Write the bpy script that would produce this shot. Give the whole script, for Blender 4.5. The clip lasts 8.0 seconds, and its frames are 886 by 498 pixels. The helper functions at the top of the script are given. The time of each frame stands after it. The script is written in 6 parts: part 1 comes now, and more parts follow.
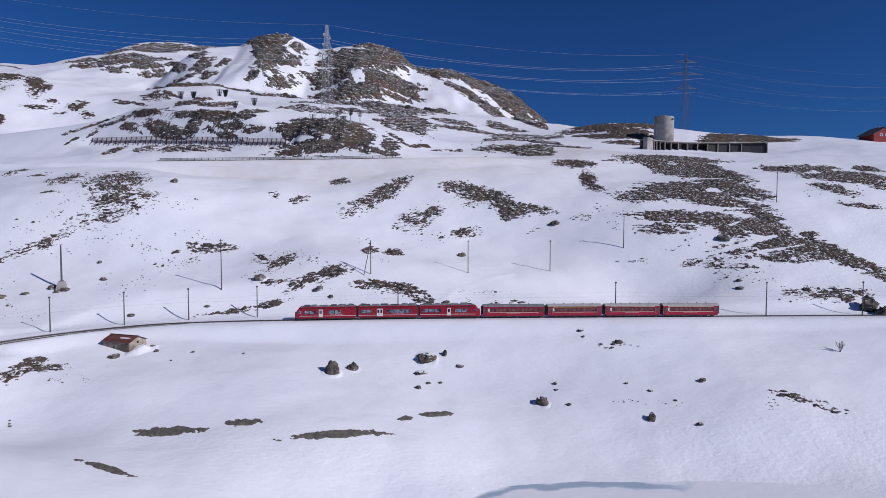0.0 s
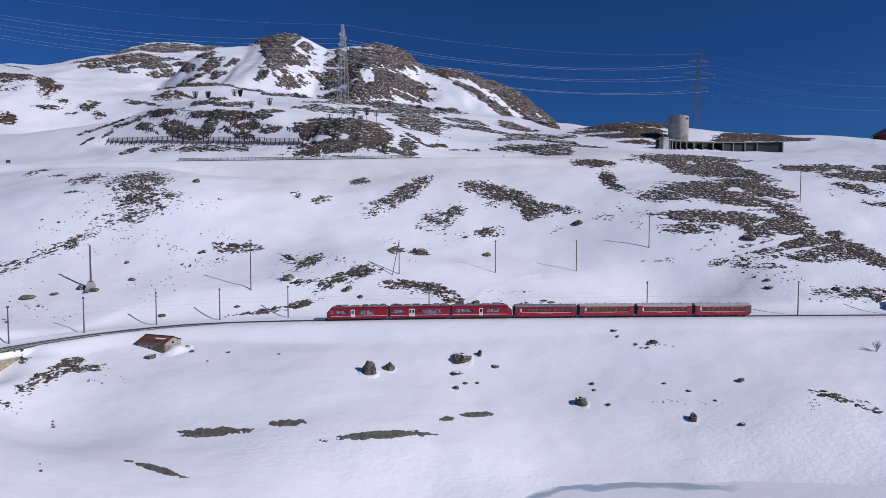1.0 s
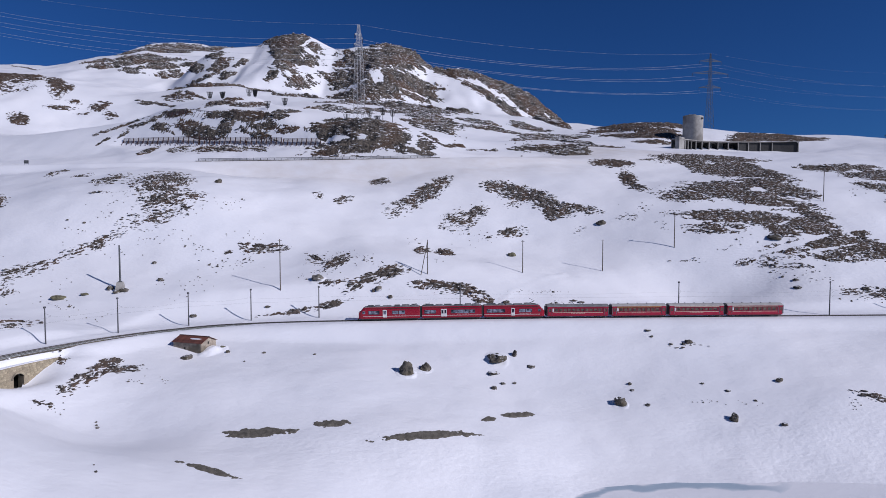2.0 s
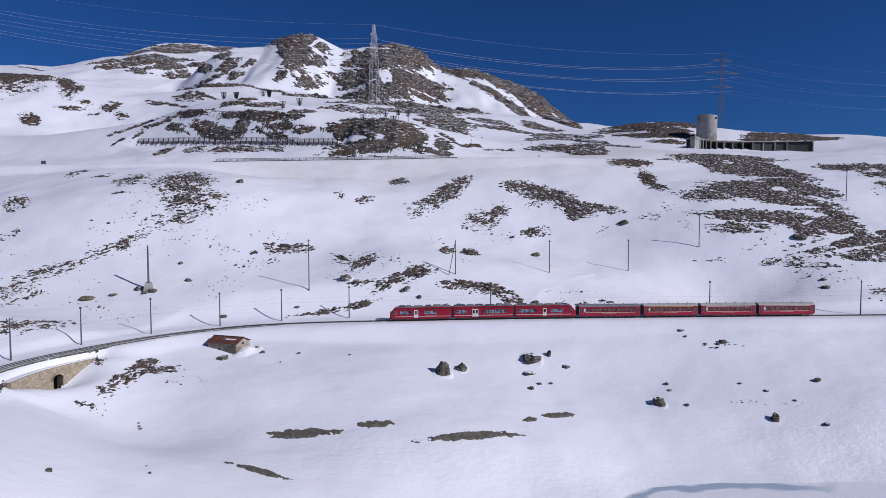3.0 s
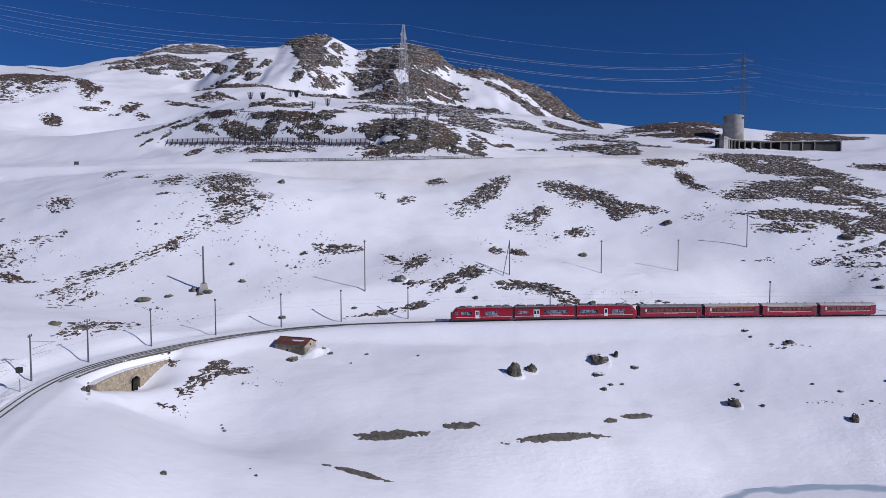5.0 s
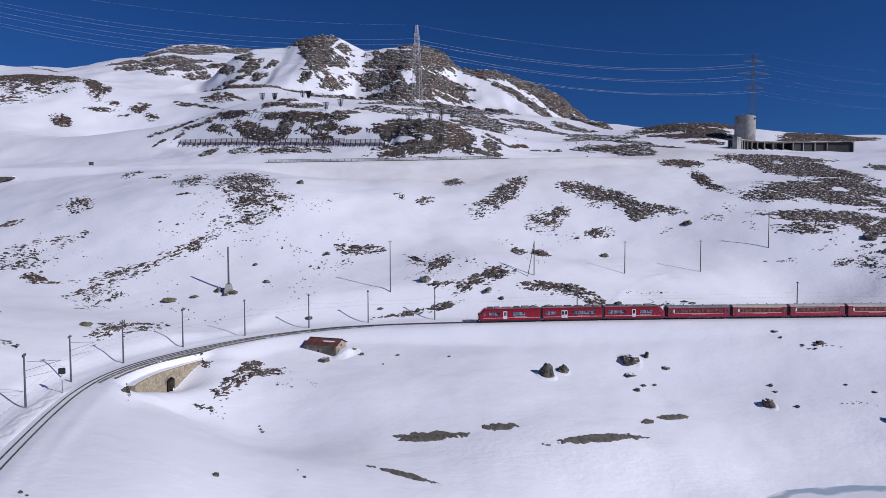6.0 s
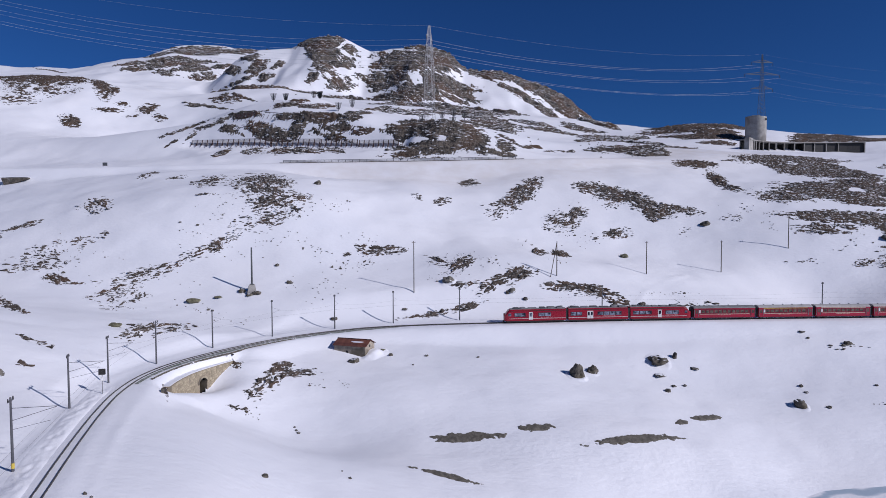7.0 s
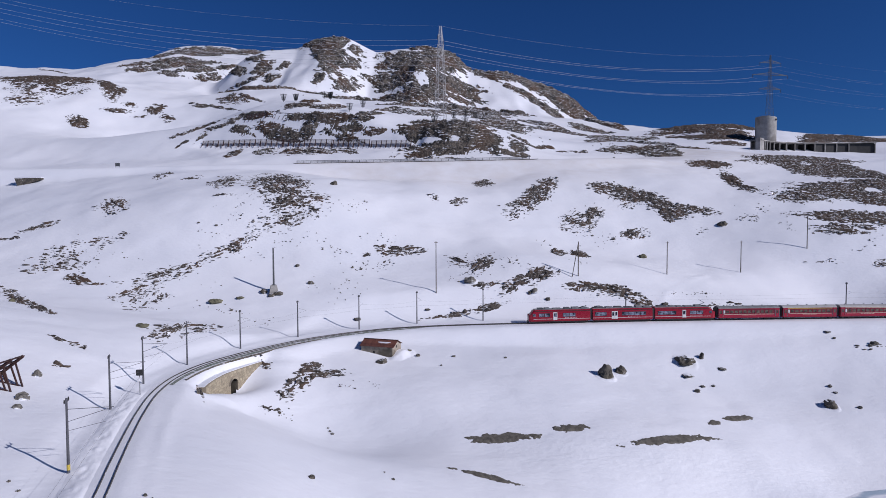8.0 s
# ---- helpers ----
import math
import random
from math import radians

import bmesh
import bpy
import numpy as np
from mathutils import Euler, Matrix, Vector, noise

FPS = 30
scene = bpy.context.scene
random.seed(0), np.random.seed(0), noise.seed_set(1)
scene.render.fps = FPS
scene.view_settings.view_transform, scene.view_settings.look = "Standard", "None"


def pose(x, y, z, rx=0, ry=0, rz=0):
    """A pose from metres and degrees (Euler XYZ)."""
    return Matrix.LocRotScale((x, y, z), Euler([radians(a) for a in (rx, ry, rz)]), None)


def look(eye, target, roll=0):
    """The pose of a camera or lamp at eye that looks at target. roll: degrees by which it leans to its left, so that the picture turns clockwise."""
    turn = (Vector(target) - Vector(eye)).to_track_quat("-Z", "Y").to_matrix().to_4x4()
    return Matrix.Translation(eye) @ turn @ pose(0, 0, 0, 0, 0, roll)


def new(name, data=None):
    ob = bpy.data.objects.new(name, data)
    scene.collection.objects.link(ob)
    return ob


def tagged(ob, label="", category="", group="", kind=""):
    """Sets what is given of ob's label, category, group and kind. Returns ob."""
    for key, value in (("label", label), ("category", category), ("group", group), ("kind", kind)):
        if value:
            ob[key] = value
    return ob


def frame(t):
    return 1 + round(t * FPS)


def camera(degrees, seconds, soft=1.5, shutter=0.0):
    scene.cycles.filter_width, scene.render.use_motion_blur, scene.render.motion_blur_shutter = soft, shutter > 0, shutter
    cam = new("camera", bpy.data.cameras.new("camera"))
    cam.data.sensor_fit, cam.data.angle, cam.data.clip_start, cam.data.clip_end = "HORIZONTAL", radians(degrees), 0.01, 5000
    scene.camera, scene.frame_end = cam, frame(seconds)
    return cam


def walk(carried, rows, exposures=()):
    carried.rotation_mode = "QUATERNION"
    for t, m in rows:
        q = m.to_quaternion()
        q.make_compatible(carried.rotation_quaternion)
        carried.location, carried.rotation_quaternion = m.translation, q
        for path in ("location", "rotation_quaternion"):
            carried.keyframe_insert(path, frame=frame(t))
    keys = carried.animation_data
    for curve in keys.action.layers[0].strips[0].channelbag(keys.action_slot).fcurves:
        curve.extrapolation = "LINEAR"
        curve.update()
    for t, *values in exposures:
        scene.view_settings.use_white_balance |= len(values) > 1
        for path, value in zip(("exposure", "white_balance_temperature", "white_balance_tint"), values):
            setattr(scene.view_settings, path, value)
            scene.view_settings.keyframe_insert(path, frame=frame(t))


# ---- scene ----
cam = camera(73.7, 8.0, soft=0.8)
# seconds, place in metres, yaw, pitch, roll
ROWS = [
    (0.0, -0.00, 0.00, 27.30, 0.310, -2.791, -0.079),
    (0.5, -4.18, 0.21, 27.28, 0.337, -2.808, -0.045),
    (1.0, -8.40, 0.32, 27.31, 0.350, -2.813, -0.018),
    (1.5, -12.64, 0.42, 27.28, 0.365, -2.803, 0.004),
    (3.0, -25.17, 0.89, 27.14, 0.360, -2.763, 0.109),
    (3.5, -29.33, 1.04, 27.13, 0.342, -2.763, 0.137),
    (4.0, -33.50, 1.19, 27.13, 0.318, -2.755, 0.156),
    (4.5, -37.56, 1.33, 27.15, 0.294, -2.745, 0.176),
    (6.0, -48.95, 1.85, 27.04, 0.196, -2.632, 0.189),
    (6.5, -52.45, 1.98, 27.04, 0.163, -2.602, 0.179),
    (7.0, -55.86, 2.09, 26.97, 0.125, -2.555, 0.194),
    (7.5, -59.23, 2.33, 26.89, 0.076, -2.515, 0.206),
    (8.0, -62.40, 2.48, 26.83, 0.035, -2.476, 0.223),
]
walk(cam, [(t, pose(x, y, z, 90 + pitch, roll, yaw)) for t, x, y, z, yaw, pitch, roll in ROWS], [(0.0, -0.06, 6090, 17), (8.0, -0.06, 6090, 17)])

# ---------------------------------------------------------------- sky and sun
SUN_SIDE, SUN_HEIGHT = 26.0, 31.0  # degrees behind the right-hand axis; degrees above the horizon
world = bpy.data.worlds.new("sky")
scene.world = world
world.use_nodes = True
wn, wl = world.node_tree.nodes, world.node_tree.links
sky = wn.new("ShaderNodeTexSky")
sky.sky_type, sky.sun_disc = "NISHITA", False
sky.sun_elevation, sky.sun_rotation = radians(SUN_HEIGHT), radians(90 + SUN_SIDE)
sky.altitude, sky.air_density, sky.dust_density, sky.ozone_density = 2300, 1.0, 2.5, 6.0
wn["Background"].inputs["Strength"].default_value = 0.047
deep = wn.new("ShaderNodeMix")
deep.data_type, deep.blend_type = "RGBA", "MULTIPLY"
deep.inputs["Factor"].default_value = 1.0
deep.inputs[7].default_value = (0.31, 0.66, 1.06, 1)  # thin, dry air at 2300 m
wl.new(sky.outputs["Color"], deep.inputs[6])
wl.new(deep.outputs[2], wn["Background"].inputs["Color"])
sun = new("sun", bpy.data.lights.new("sun", "SUN"))
sun.data.energy, sun.data.angle, sun.data.color = 3.5, radians(0.53), (1.0, 0.965, 0.93)
reach = Vector((math.cos(radians(SUN_SIDE)), -math.sin(radians(SUN_SIDE)), math.tan(radians(SUN_HEIGHT))))
sun.matrix_world = look(reach * 500, (0, 0, 0))

# ---------------------------------------------------------------- materials
def material(name, dark, light, rough=0.7, metal=0.0, scale=2.0, fine=25.0, bump=0.0, third=None, by_piece=0.0, stretch=(1, 1, 1), flecks=None, ledges=None, spread_=0.25):
    """Two colours mixed by noise at two scales, with fine relief; third: a colour in larger stains."""
    m = bpy.data.materials.new(name)
    m.use_nodes = True
    n, l = m.node_tree.nodes, m.node_tree.links
    b = n["Principled BSDF"]
    b.inputs["Metallic"].default_value = metal
    co = n.new("ShaderNodeTexCoord")
    mp = n.new("ShaderNodeMapping")
    mp.inputs["Scale"].default_value = stretch
    l.new(co.outputs["Object"], mp.inputs["Vector"])

    def noise_node(size, detail=6.0):
        t = n.new("ShaderNodeTexNoise")
        t.inputs["Scale"].default_value, t.inputs["Detail"].default_value = size, detail
        l.new(mp.outputs["Vector"], t.inputs["Vector"])
        return t

    def ramp(socket, lo, hi):
        r = n.new("ShaderNodeMapRange")
        r.inputs["From Min"].default_value, r.inputs["From Max"].default_value = lo, hi
        l.new(socket, r.inputs["Value"])
        return r.outputs["Result"]

    def mix(fac, a, c):
        x = n.new("ShaderNodeMix")
        x.data_type = "RGBA"
        l.new(fac, x.inputs["Factor"])
        for socket, v in ((x.inputs[6], a), (x.inputs[7], c)):
            if isinstance(v, tuple):
                socket.default_value = (*v, 1)
            else:
                l.new(v, socket)
        return x.outputs[2]

    big, small = noise_node(scale), noise_node(fine)
    add = n.new("ShaderNodeMath")
    add.operation = "ADD"
    l.new(big.outputs["Fac"], add.inputs[0])
    l.new(small.outputs["Fac"], add.inputs[1])
    colour = mix(ramp(add.outputs[0], 1 - spread_, 1 + spread_), dark, light)
    if third:
        stain = noise_node(scale * 0.31, 4.0)
        colour = mix(ramp(stain.outputs["Fac"], 0.5, 0.62), colour, third)
    if flecks:
        # snow lodged in cracks and on ledges
        size, low = flecks
        lay = n.new("ShaderNodeMapping")
        lay.inputs["Scale"].default_value = (0.42, 0.9, 1.5)
        l.new(co.outputs["Object"], lay.inputs["Vector"])
        crack = n.new("ShaderNodeTexNoise")
        crack.inputs["Scale"].default_value, crack.inputs["Detail"].default_value, crack.inputs["Roughness"].default_value = size, 5, 0.65
        l.new(lay.outputs["Vector"], crack.inputs["Vector"])
        hold = ramp(crack.outputs["Fac"], low, low + 0.05)
        if ledges:
            # it stays where the rock lies flat
            geo, cut, most = n.new("ShaderNodeNewGeometry"), n.new("ShaderNodeSeparateXYZ"), n.new("ShaderNodeMath")
            l.new(geo.outputs["Normal"], cut.inputs[0])
            most.operation = "MAXIMUM"
            l.new(ramp(cut.outputs["Z"], *ledges), most.inputs[0])
            l.new(hold, most.inputs[1])
            hold = most.outputs[0]
        colour = mix(hold, colour, (0.80, 0.81, 0.84))
    if by_piece:
        info = n.new("ShaderNodeObjectInfo")
        hsv = n.new("ShaderNodeHueSaturation")
        l.new(ramp(info.outputs["Random"], 0.0, 1.0), hsv.inputs["Value"])
        r = hsv.inputs["Value"].links[0].from_node
        r.inputs["To Min"].default_value, r.inputs["To Max"].default_value = 1 - by_piece, 1 + by_piece
        l.new(colour, hsv.inputs["Color"])
        colour = hsv.outputs["Color"]
    l.new(colour, b.inputs["Base Color"])
    rr = ramp(small.outputs["Fac"], 0.3, 0.7)
    r = b.inputs["Roughness"]
    l.new(rr, r)
    rr.node.inputs["To Min"].default_value, rr.node.inputs["To Max"].default_value = max(rough - 0.08, 0.02), min(rough + 0.08, 1)
    if bump:
        bp = n.new("ShaderNodeBump")
        bp.inputs["Strength"].default_value, bp.inputs["Distance"].default_value = 0.8, bump
        l.new(add.outputs[0], bp.inputs["Height"])
        l.new(bp.outputs["Normal"], b.inputs["Normal"])
    return m


def snow_material():
    m = bpy.data.materials.new("snow")
    m.use_nodes = True
    n, l = m.node_tree.nodes, m.node_tree.links
    b = n["Principled BSDF"]
    b.inputs["Roughness"].default_value = 0.55
    b.inputs["Specular IOR Level"].default_value = 0.25
    co = n.new("ShaderNodeTexCoord")
    tex = []
    for size, stretch in ((0.035, (1, 1, 1)), (0.33, (0.45, 1, 1)), (1.3, (0.6, 1, 1)), (6.0, (1, 1, 1))):
        mp = n.new("ShaderNodeMapping")
        mp.inputs["Scale"].default_value = stretch
        mp.inputs["Rotation"].default_value = (0, 0, 0.35)
        l.new(co.outputs["Object"], mp.inputs["Vector"])
        t = n.new("ShaderNodeTexNoise")
        t.inputs["Scale"].default_value, t.inputs["Detail"].default_value = size, 5
        l.new(mp.outputs["Vector"], t.inputs["Vector"])
        tex.append(t)
    ramp = n.new("ShaderNodeValToRGB")
    e = ramp.color_ramp.elements
    e[0].position, e[0].color = 0.3, (0.78, 0.79, 0.83, 1)
    e[1].position, e[1].color = 0.7, (0.86, 0.86, 0.885, 1)
    l.new(tex[0].outputs["Fac"], ramp.inputs["Fac"])
    # dust blown off the road
    at = n.new("ShaderNodeAttribute")
    at.attribute_name = "dust"
    gate = n.new("ShaderNodeMath")
    gate.operation = "MULTIPLY"
    l.new(at.outputs["Fac"], gate.inputs[0])
    l.new(tex[1].outputs["Fac"], gate.inputs[1])
    mix = n.new("ShaderNodeMix")
    mix.data_type = "RGBA"
    l.new(gate.outputs[0], mix.inputs["Factor"])
    l.new(ramp.outputs["Color"], mix.inputs[6])
    mix.inputs[7].default_value = (0.50, 0.42, 0.34, 1)
    l.new(mix.outputs[2], b.inputs["Base Color"])
    normal = None
    for t, strength, dist in ((tex[1], 0.32, 0.5), (tex[2], 0.42, 0.16), (tex[3], 0.45, 0.03)):
        bp = n.new("ShaderNodeBump")
        bp.inputs["Strength"].default_value, bp.inputs["Distance"].default_value = strength, dist
        l.new(t.outputs["Fac"], bp.inputs["Height"])
        if t is tex[2]:
            # broken crust
            at2 = n.new("ShaderNodeAttribute")
            at2.attribute_name = "crust"
            more = n.new("ShaderNodeMath")
            more.operation = "MULTIPLY_ADD"
            l.new(at2.outputs["Fac"], more.inputs[0])
            more.inputs[1].default_value, more.inputs[2].default_value = 0.7, strength
            l.new(more.outputs[0], bp.inputs["Strength"])
        if normal:
            l.new(normal, bp.inputs["Normal"])
        normal = bp.outputs["Normal"]
    l.new(normal, b.inputs["Normal"])
    return m


SNOW = snow_material()
ROCK = material("grey_brown_rock", (0.014, 0.012, 0.011), (0.118, 0.094, 0.077), 0.9, scale=0.7, fine=3.4, bump=0.2, third=(0.09, 0.058, 0.040), flecks=(1.5, 0.575), spread_=0.16)
CRAG = material("mountain_rock", (0.011, 0.010, 0.010), (0.135, 0.112, 0.090), 0.9, scale=0.16, fine=0.9, bump=1.6, third=(0.082, 0.050, 0.032), flecks=(0.8, 0.585), ledges=(0.91, 0.97), spread_=0.15)
TURF = material("brown_rock_and_dead_grass", (0.014, 0.010, 0.008), (0.115, 0.080, 0.058), 0.95, scale=0.5, fine=2.4, bump=0.3, third=(0.075, 0.046, 0.030), flecks=(1.5, 0.61), spread_=0.18)
SCREE = material("snow_flecked_scree", (0.012, 0.010, 0.009), (0.098, 0.070, 0.050), 0.95, scale=0.6, fine=3.0, bump=0.25, third=(0.065, 0.040, 0.026), flecks=(1.9, 0.565), spread_=0.17)
BOULDER = material("boulder_stone", (0.03, 0.027, 0.023), (0.15, 0.13, 0.105), 0.9, scale=0.9, fine=6.0, bump=0.08, third=(0.10, 0.085, 0.06), flecks=(0.9, 0.62), ledges=(0.90, 0.97), spread_=0.16)
STRIP = material("flattened_grey_grass", (0.07, 0.062, 0.05), (0.16, 0.145, 0.12), 0.95, scale=1.2, fine=7.0, bump=0.06, flecks=(0.8, 0.68))
PALE_ROCK = material("snowy_grey_stone", (0.06, 0.056, 0.05), (0.24, 0.22, 0.19), 0.9, scale=0.9, fine=6.0, bump=0.06, flecks=(0.8, 0.55))
MOSSY = material("lichen_stone", (0.07, 0.067, 0.042), (0.20, 0.185, 0.115), 0.9, scale=0.9, fine=6.0, bump=0.08)
RED = material("red_car_paint", (0.25, 0.003, 0.017), (0.33, 0.005, 0.023), 0.30, scale=0.4, fine=8.0)
COACH_RED = material("coach_red_paint", (0.29, 0.004, 0.026), (0.38, 0.006, 0.038), 0.42, scale=0.4, fine=8.0)
MAROON = material("maroon_band_paint", (0.11, 0.006, 0.016), (0.17, 0.010, 0.024), 0.42, scale=0.4, fine=8.0)
WHITE = material("white_paint", (0.62, 0.61, 0.60), (0.76, 0.75, 0.73), 0.45, scale=1.0, fine=9.0)
CREAM = material("cream_stripe_paint", (0.60, 0.52, 0.40), (0.72, 0.62, 0.48), 0.45, scale=1.0, fine=9.0)
GOLD = material("yellow_stripe_paint", (0.55, 0.38, 0.06), (0.66, 0.47, 0.09), 0.45, scale=1.0, fine=9.0)
ROOF_GREY = material("roof_grey_paint", (0.13, 0.13, 0.135), (0.24, 0.24, 0.24), 0.6, scale=0.8, fine=7.0)
# near black for train parts and fittings; also painted shade in the gallery bays
DARK = material("dark_underframe_and_bay_shade", (0.012, 0.012, 0.013), (0.035, 0.033, 0.032), 0.7, scale=1.2, fine=9.0)
COACH_ROOF = material("pale_roof_paint", (0.30, 0.29, 0.28), (0.46, 0.44, 0.42), 0.6, scale=0.6, fine=6.0)
GLASS = material("tinted_window_glass", (0.02, 0.025, 0.04), (0.34, 0.37, 0.46), 0.12, metal=0.5, spread_=0.16, scale=0.3, fine=1.2)
BLACK_GLASS = material("black_windscreen_glass", (0.006, 0.007, 0.009), (0.02, 0.022, 0.026), 0.1, scale=0.8, fine=3.0)
WARM_GLASS = material("coach_window_glass", (0.04, 0.032, 0.028), (0.22, 0.17, 0.13), 0.14, metal=0.4, scale=0.7, fine=2.0)
STEEL = material("worn_rail_steel", (0.05, 0.045, 0.042), (0.12, 0.105, 0.095), 0.45, metal=0.6, scale=3.0, fine=20.0)
GALV = material("galvanised_steel", (0.19, 0.19, 0.20), (0.31, 0.31, 0.32), 0.5, metal=0.4, scale=2.0, fine=12.0)
PALE_STEEL = material("pale_galvanised_lattice", (0.32, 0.32, 0.33), (0.46, 0.46, 0.46), 0.5, metal=0.2, scale=2.0, fine=12.0)
DARK_STEEL = material("dark_lattice_steel", (0.06, 0.065, 0.07), (0.12, 0.125, 0.13), 0.6, metal=0.3, scale=2.0, fine=12.0)
FENCE = material("purple_brown_fence_steel", (0.07, 0.05, 0.055), (0.16, 0.12, 0.125), 0.7, metal=0.2, scale=1.5, fine=9.0)
RUST = material("rusty_steel", (0.022, 0.011, 0.010), (0.075, 0.030, 0.026), 0.85, scale=1.5, fine=10.0, bump=0.01)
WOOD = material("weathered_pole_wood", (0.045, 0.035, 0.028), (0.11, 0.085, 0.065), 0.85, scale=1.5, fine=14.0, bump=0.008, stretch=(6, 6, 0.7))
GREY_POST = material("grey_mast_paint", (0.055, 0.055, 0.065), (0.11, 0.11, 0.12), 0.6, scale=1.0, fine=10.0)
CONCRETE = material("weathered_concrete", (0.24, 0.23, 0.215), (0.42, 0.40, 0.37), 0.85, scale=0.35, fine=5.0, bump=0.02, third=(0.20, 0.185, 0.17))
STONE = material("pale_masonry", (0.27, 0.225, 0.155), (0.48, 0.41, 0.29), 0.9, scale=0.5, fine=6.0, bump=0.03, third=(0.13, 0.11, 0.085), by_piece=0.22)
HUT_STONE = material("hut_rubble_stone", (0.17, 0.14, 0.11), (0.36, 0.31, 0.25), 0.9, scale=0.9, fine=7.0, bump=0.03, third=(0.13, 0.11, 0.08), by_piece=0.25)
MORTAR = material("lime_mortar", (0.23, 0.19, 0.135), (0.36, 0.30, 0.215), 0.95, scale=1.0, fine=8.0, bump=0.02)
ROOF_TIN = material("rusty_roof_sheet", (0.085, 0.030, 0.022), (0.20, 0.075, 0.05), 0.7, scale=0.9, fine=6.0, third=(0.13, 0.06, 0.05), by_piece=0.2)
SHADE_HOLE = material("opening_shade", (0.010, 0.009, 0.008), (0.02, 0.018, 0.016), 0.95)
ASPHALT = material("wet_asphalt", (0.030, 0.030, 0.032), (0.065, 0.062, 0.06), 0.6, scale=0.4, fine=5.0, bump=0.01)
BALLAST = material("grey_ballast", (0.13, 0.14, 0.12), (0.30, 0.32, 0.28), 0.95, scale=1.4, fine=9.0, bump=0.04, third=(0.16, 0.19, 0.15), flecks=(1.2, 0.58))
RED_WALL = material("red_house_boards", (0.20, 0.018, 0.016), (0.30, 0.03, 0.025), 0.8, scale=1.0, fine=9.0)
SLATE = material("dark_roof_slate", (0.035, 0.033, 0.035), (0.07, 0.066, 0.066), 0.7, scale=1.0, fine=9.0)
WIRE = material("aluminium_cable", (0.55, 0.57, 0.62), (0.66, 0.68, 0.72), 0.45, scale=1.0, fine=9.0)
COPPER = material("dark_contact_wire", (0.05, 0.045, 0.045), (0.09, 0.08, 0.075), 0.5, scale=1.0, fine=9.0)
YELLOW = material("yellow_marking", (0.52, 0.38, 0.05), (0.64, 0.48, 0.08), 0.6, scale=2.0, fine=9.0)

# ---------------------------------------------------------------- mesh helpers
def mesh_object(name, verts, faces, mat, parent=None, smooth_shade=False):
    me = bpy.data.meshes.new(name)
    me.from_pydata([tuple(map(float, v)) for v in verts], [], [tuple(map(int, q)) for q in faces])
    me.materials.append(mat)
    if smooth_shade:
        me.shade_smooth()
    ob = new(name, me)
    ob.parent = parent
    return ob


def part(name, bm, mat, parent, label=""):
    """Links a bmesh as one mesh object under a thing or a part."""
    me = bpy.data.meshes.new(name)
    bm.to_mesh(me)
    bm.free()
    me.materials.append(mat)
    ob = new(name, me)
    ob.parent = parent
    return tagged(ob, label)


def box(bm, x0, x1, y0, y1, z0, z1, bevel=0.0):
    made = bmesh.ops.create_cube(bm, size=1.0)["verts"]
    for v in made:
        v.co = Vector(((x0 + x1) / 2 + v.co.x * (x1 - x0), (y0 + y1) / 2 + v.co.y * (y1 - y0), (z0 + z1) / 2 + v.co.z * (z1 - z0)))
    if bevel:
        edges = {e for v in made for e in v.link_edges}
        bmesh.ops.bevel(bm, geom=list(edges), offset=bevel, segments=2, affect="EDGES")
    return bm


def boxes(*sizes, bevel=0.0):
    bm = bmesh.new()
    for s in sizes:
        box(bm, *s, bevel=bevel)
    return bm


def bar(bm, a, b, w, h=None, sides=4):
    """A straight bar from a to b; w, h: its thickness."""
    a, b = Vector(a), Vector(b)
    d = (b - a).normalized()
    u = d.cross(Vector((0, 0, 1)))
    u = u.normalized() if u.length > 1e-4 else Vector((1, 0, 0))
    v = d.cross(u).normalized()
    h = h or w
    turn = math.pi / 4 if sides == 4 else 0
    k = 0.7071 if sides == 4 else 0.5
    rings = []
    for p in (a, b):
        rings.append([bm.verts.new(p + u * (w * k * math.cos(turn + 2 * math.pi * i / sides)) + v * (h * k * math.sin(turn + 2 * math.pi * i / sides))) for i in range(sides)])
    for i in range(sides):
        bm.faces.new((rings[0][i], rings[0][(i + 1) % sides], rings[1][(i + 1) % sides], rings[1][i]))
    bm.faces.new(rings[0][::-1])
    bm.faces.new(rings[1])
    return bm


def bars(*ends, w=0.1, h=None, sides=4):
    bm = bmesh.new()
    for a, b in ends:
        bar(bm, a, b, w, h, sides)
    return bm


def tube(bm, p, r0, r1, z0, z1, sides=10):
    rings = []
    for z, r in ((z0, r0), (z1, r1)):
        rings.append([bm.verts.new((p[0] + r * math.cos(2 * math.pi * i / sides), p[1] + r * math.sin(2 * math.pi * i / sides), z)) for i in range(sides)])
    for i in range(sides):
        bm.faces.new((rings[0][i], rings[0][(i + 1) % sides], rings[1][(i + 1) % sides], rings[1][i]))
    bm.faces.new(rings[0][::-1])
    bm.faces.new(rings[1])
    return bm


def loft(sections):
    """A skin over rings of equal count, closed at both ends."""
    bm = bmesh.new()
    rings = [[bm.verts.new(p) for p in s] for s in sections]
    n = len(rings[0])
    for a, b in zip(rings, rings[1:]):
        for i in range(n):
            bm.faces.new((a[i], a[(i + 1) % n], b[(i + 1) % n], b[i]))
    bm.faces.new(rings[0][::-1])
    bm.faces.new(rings[-1])
    bmesh.ops.recalc_face_normals(bm, faces=bm.faces)
    return bm


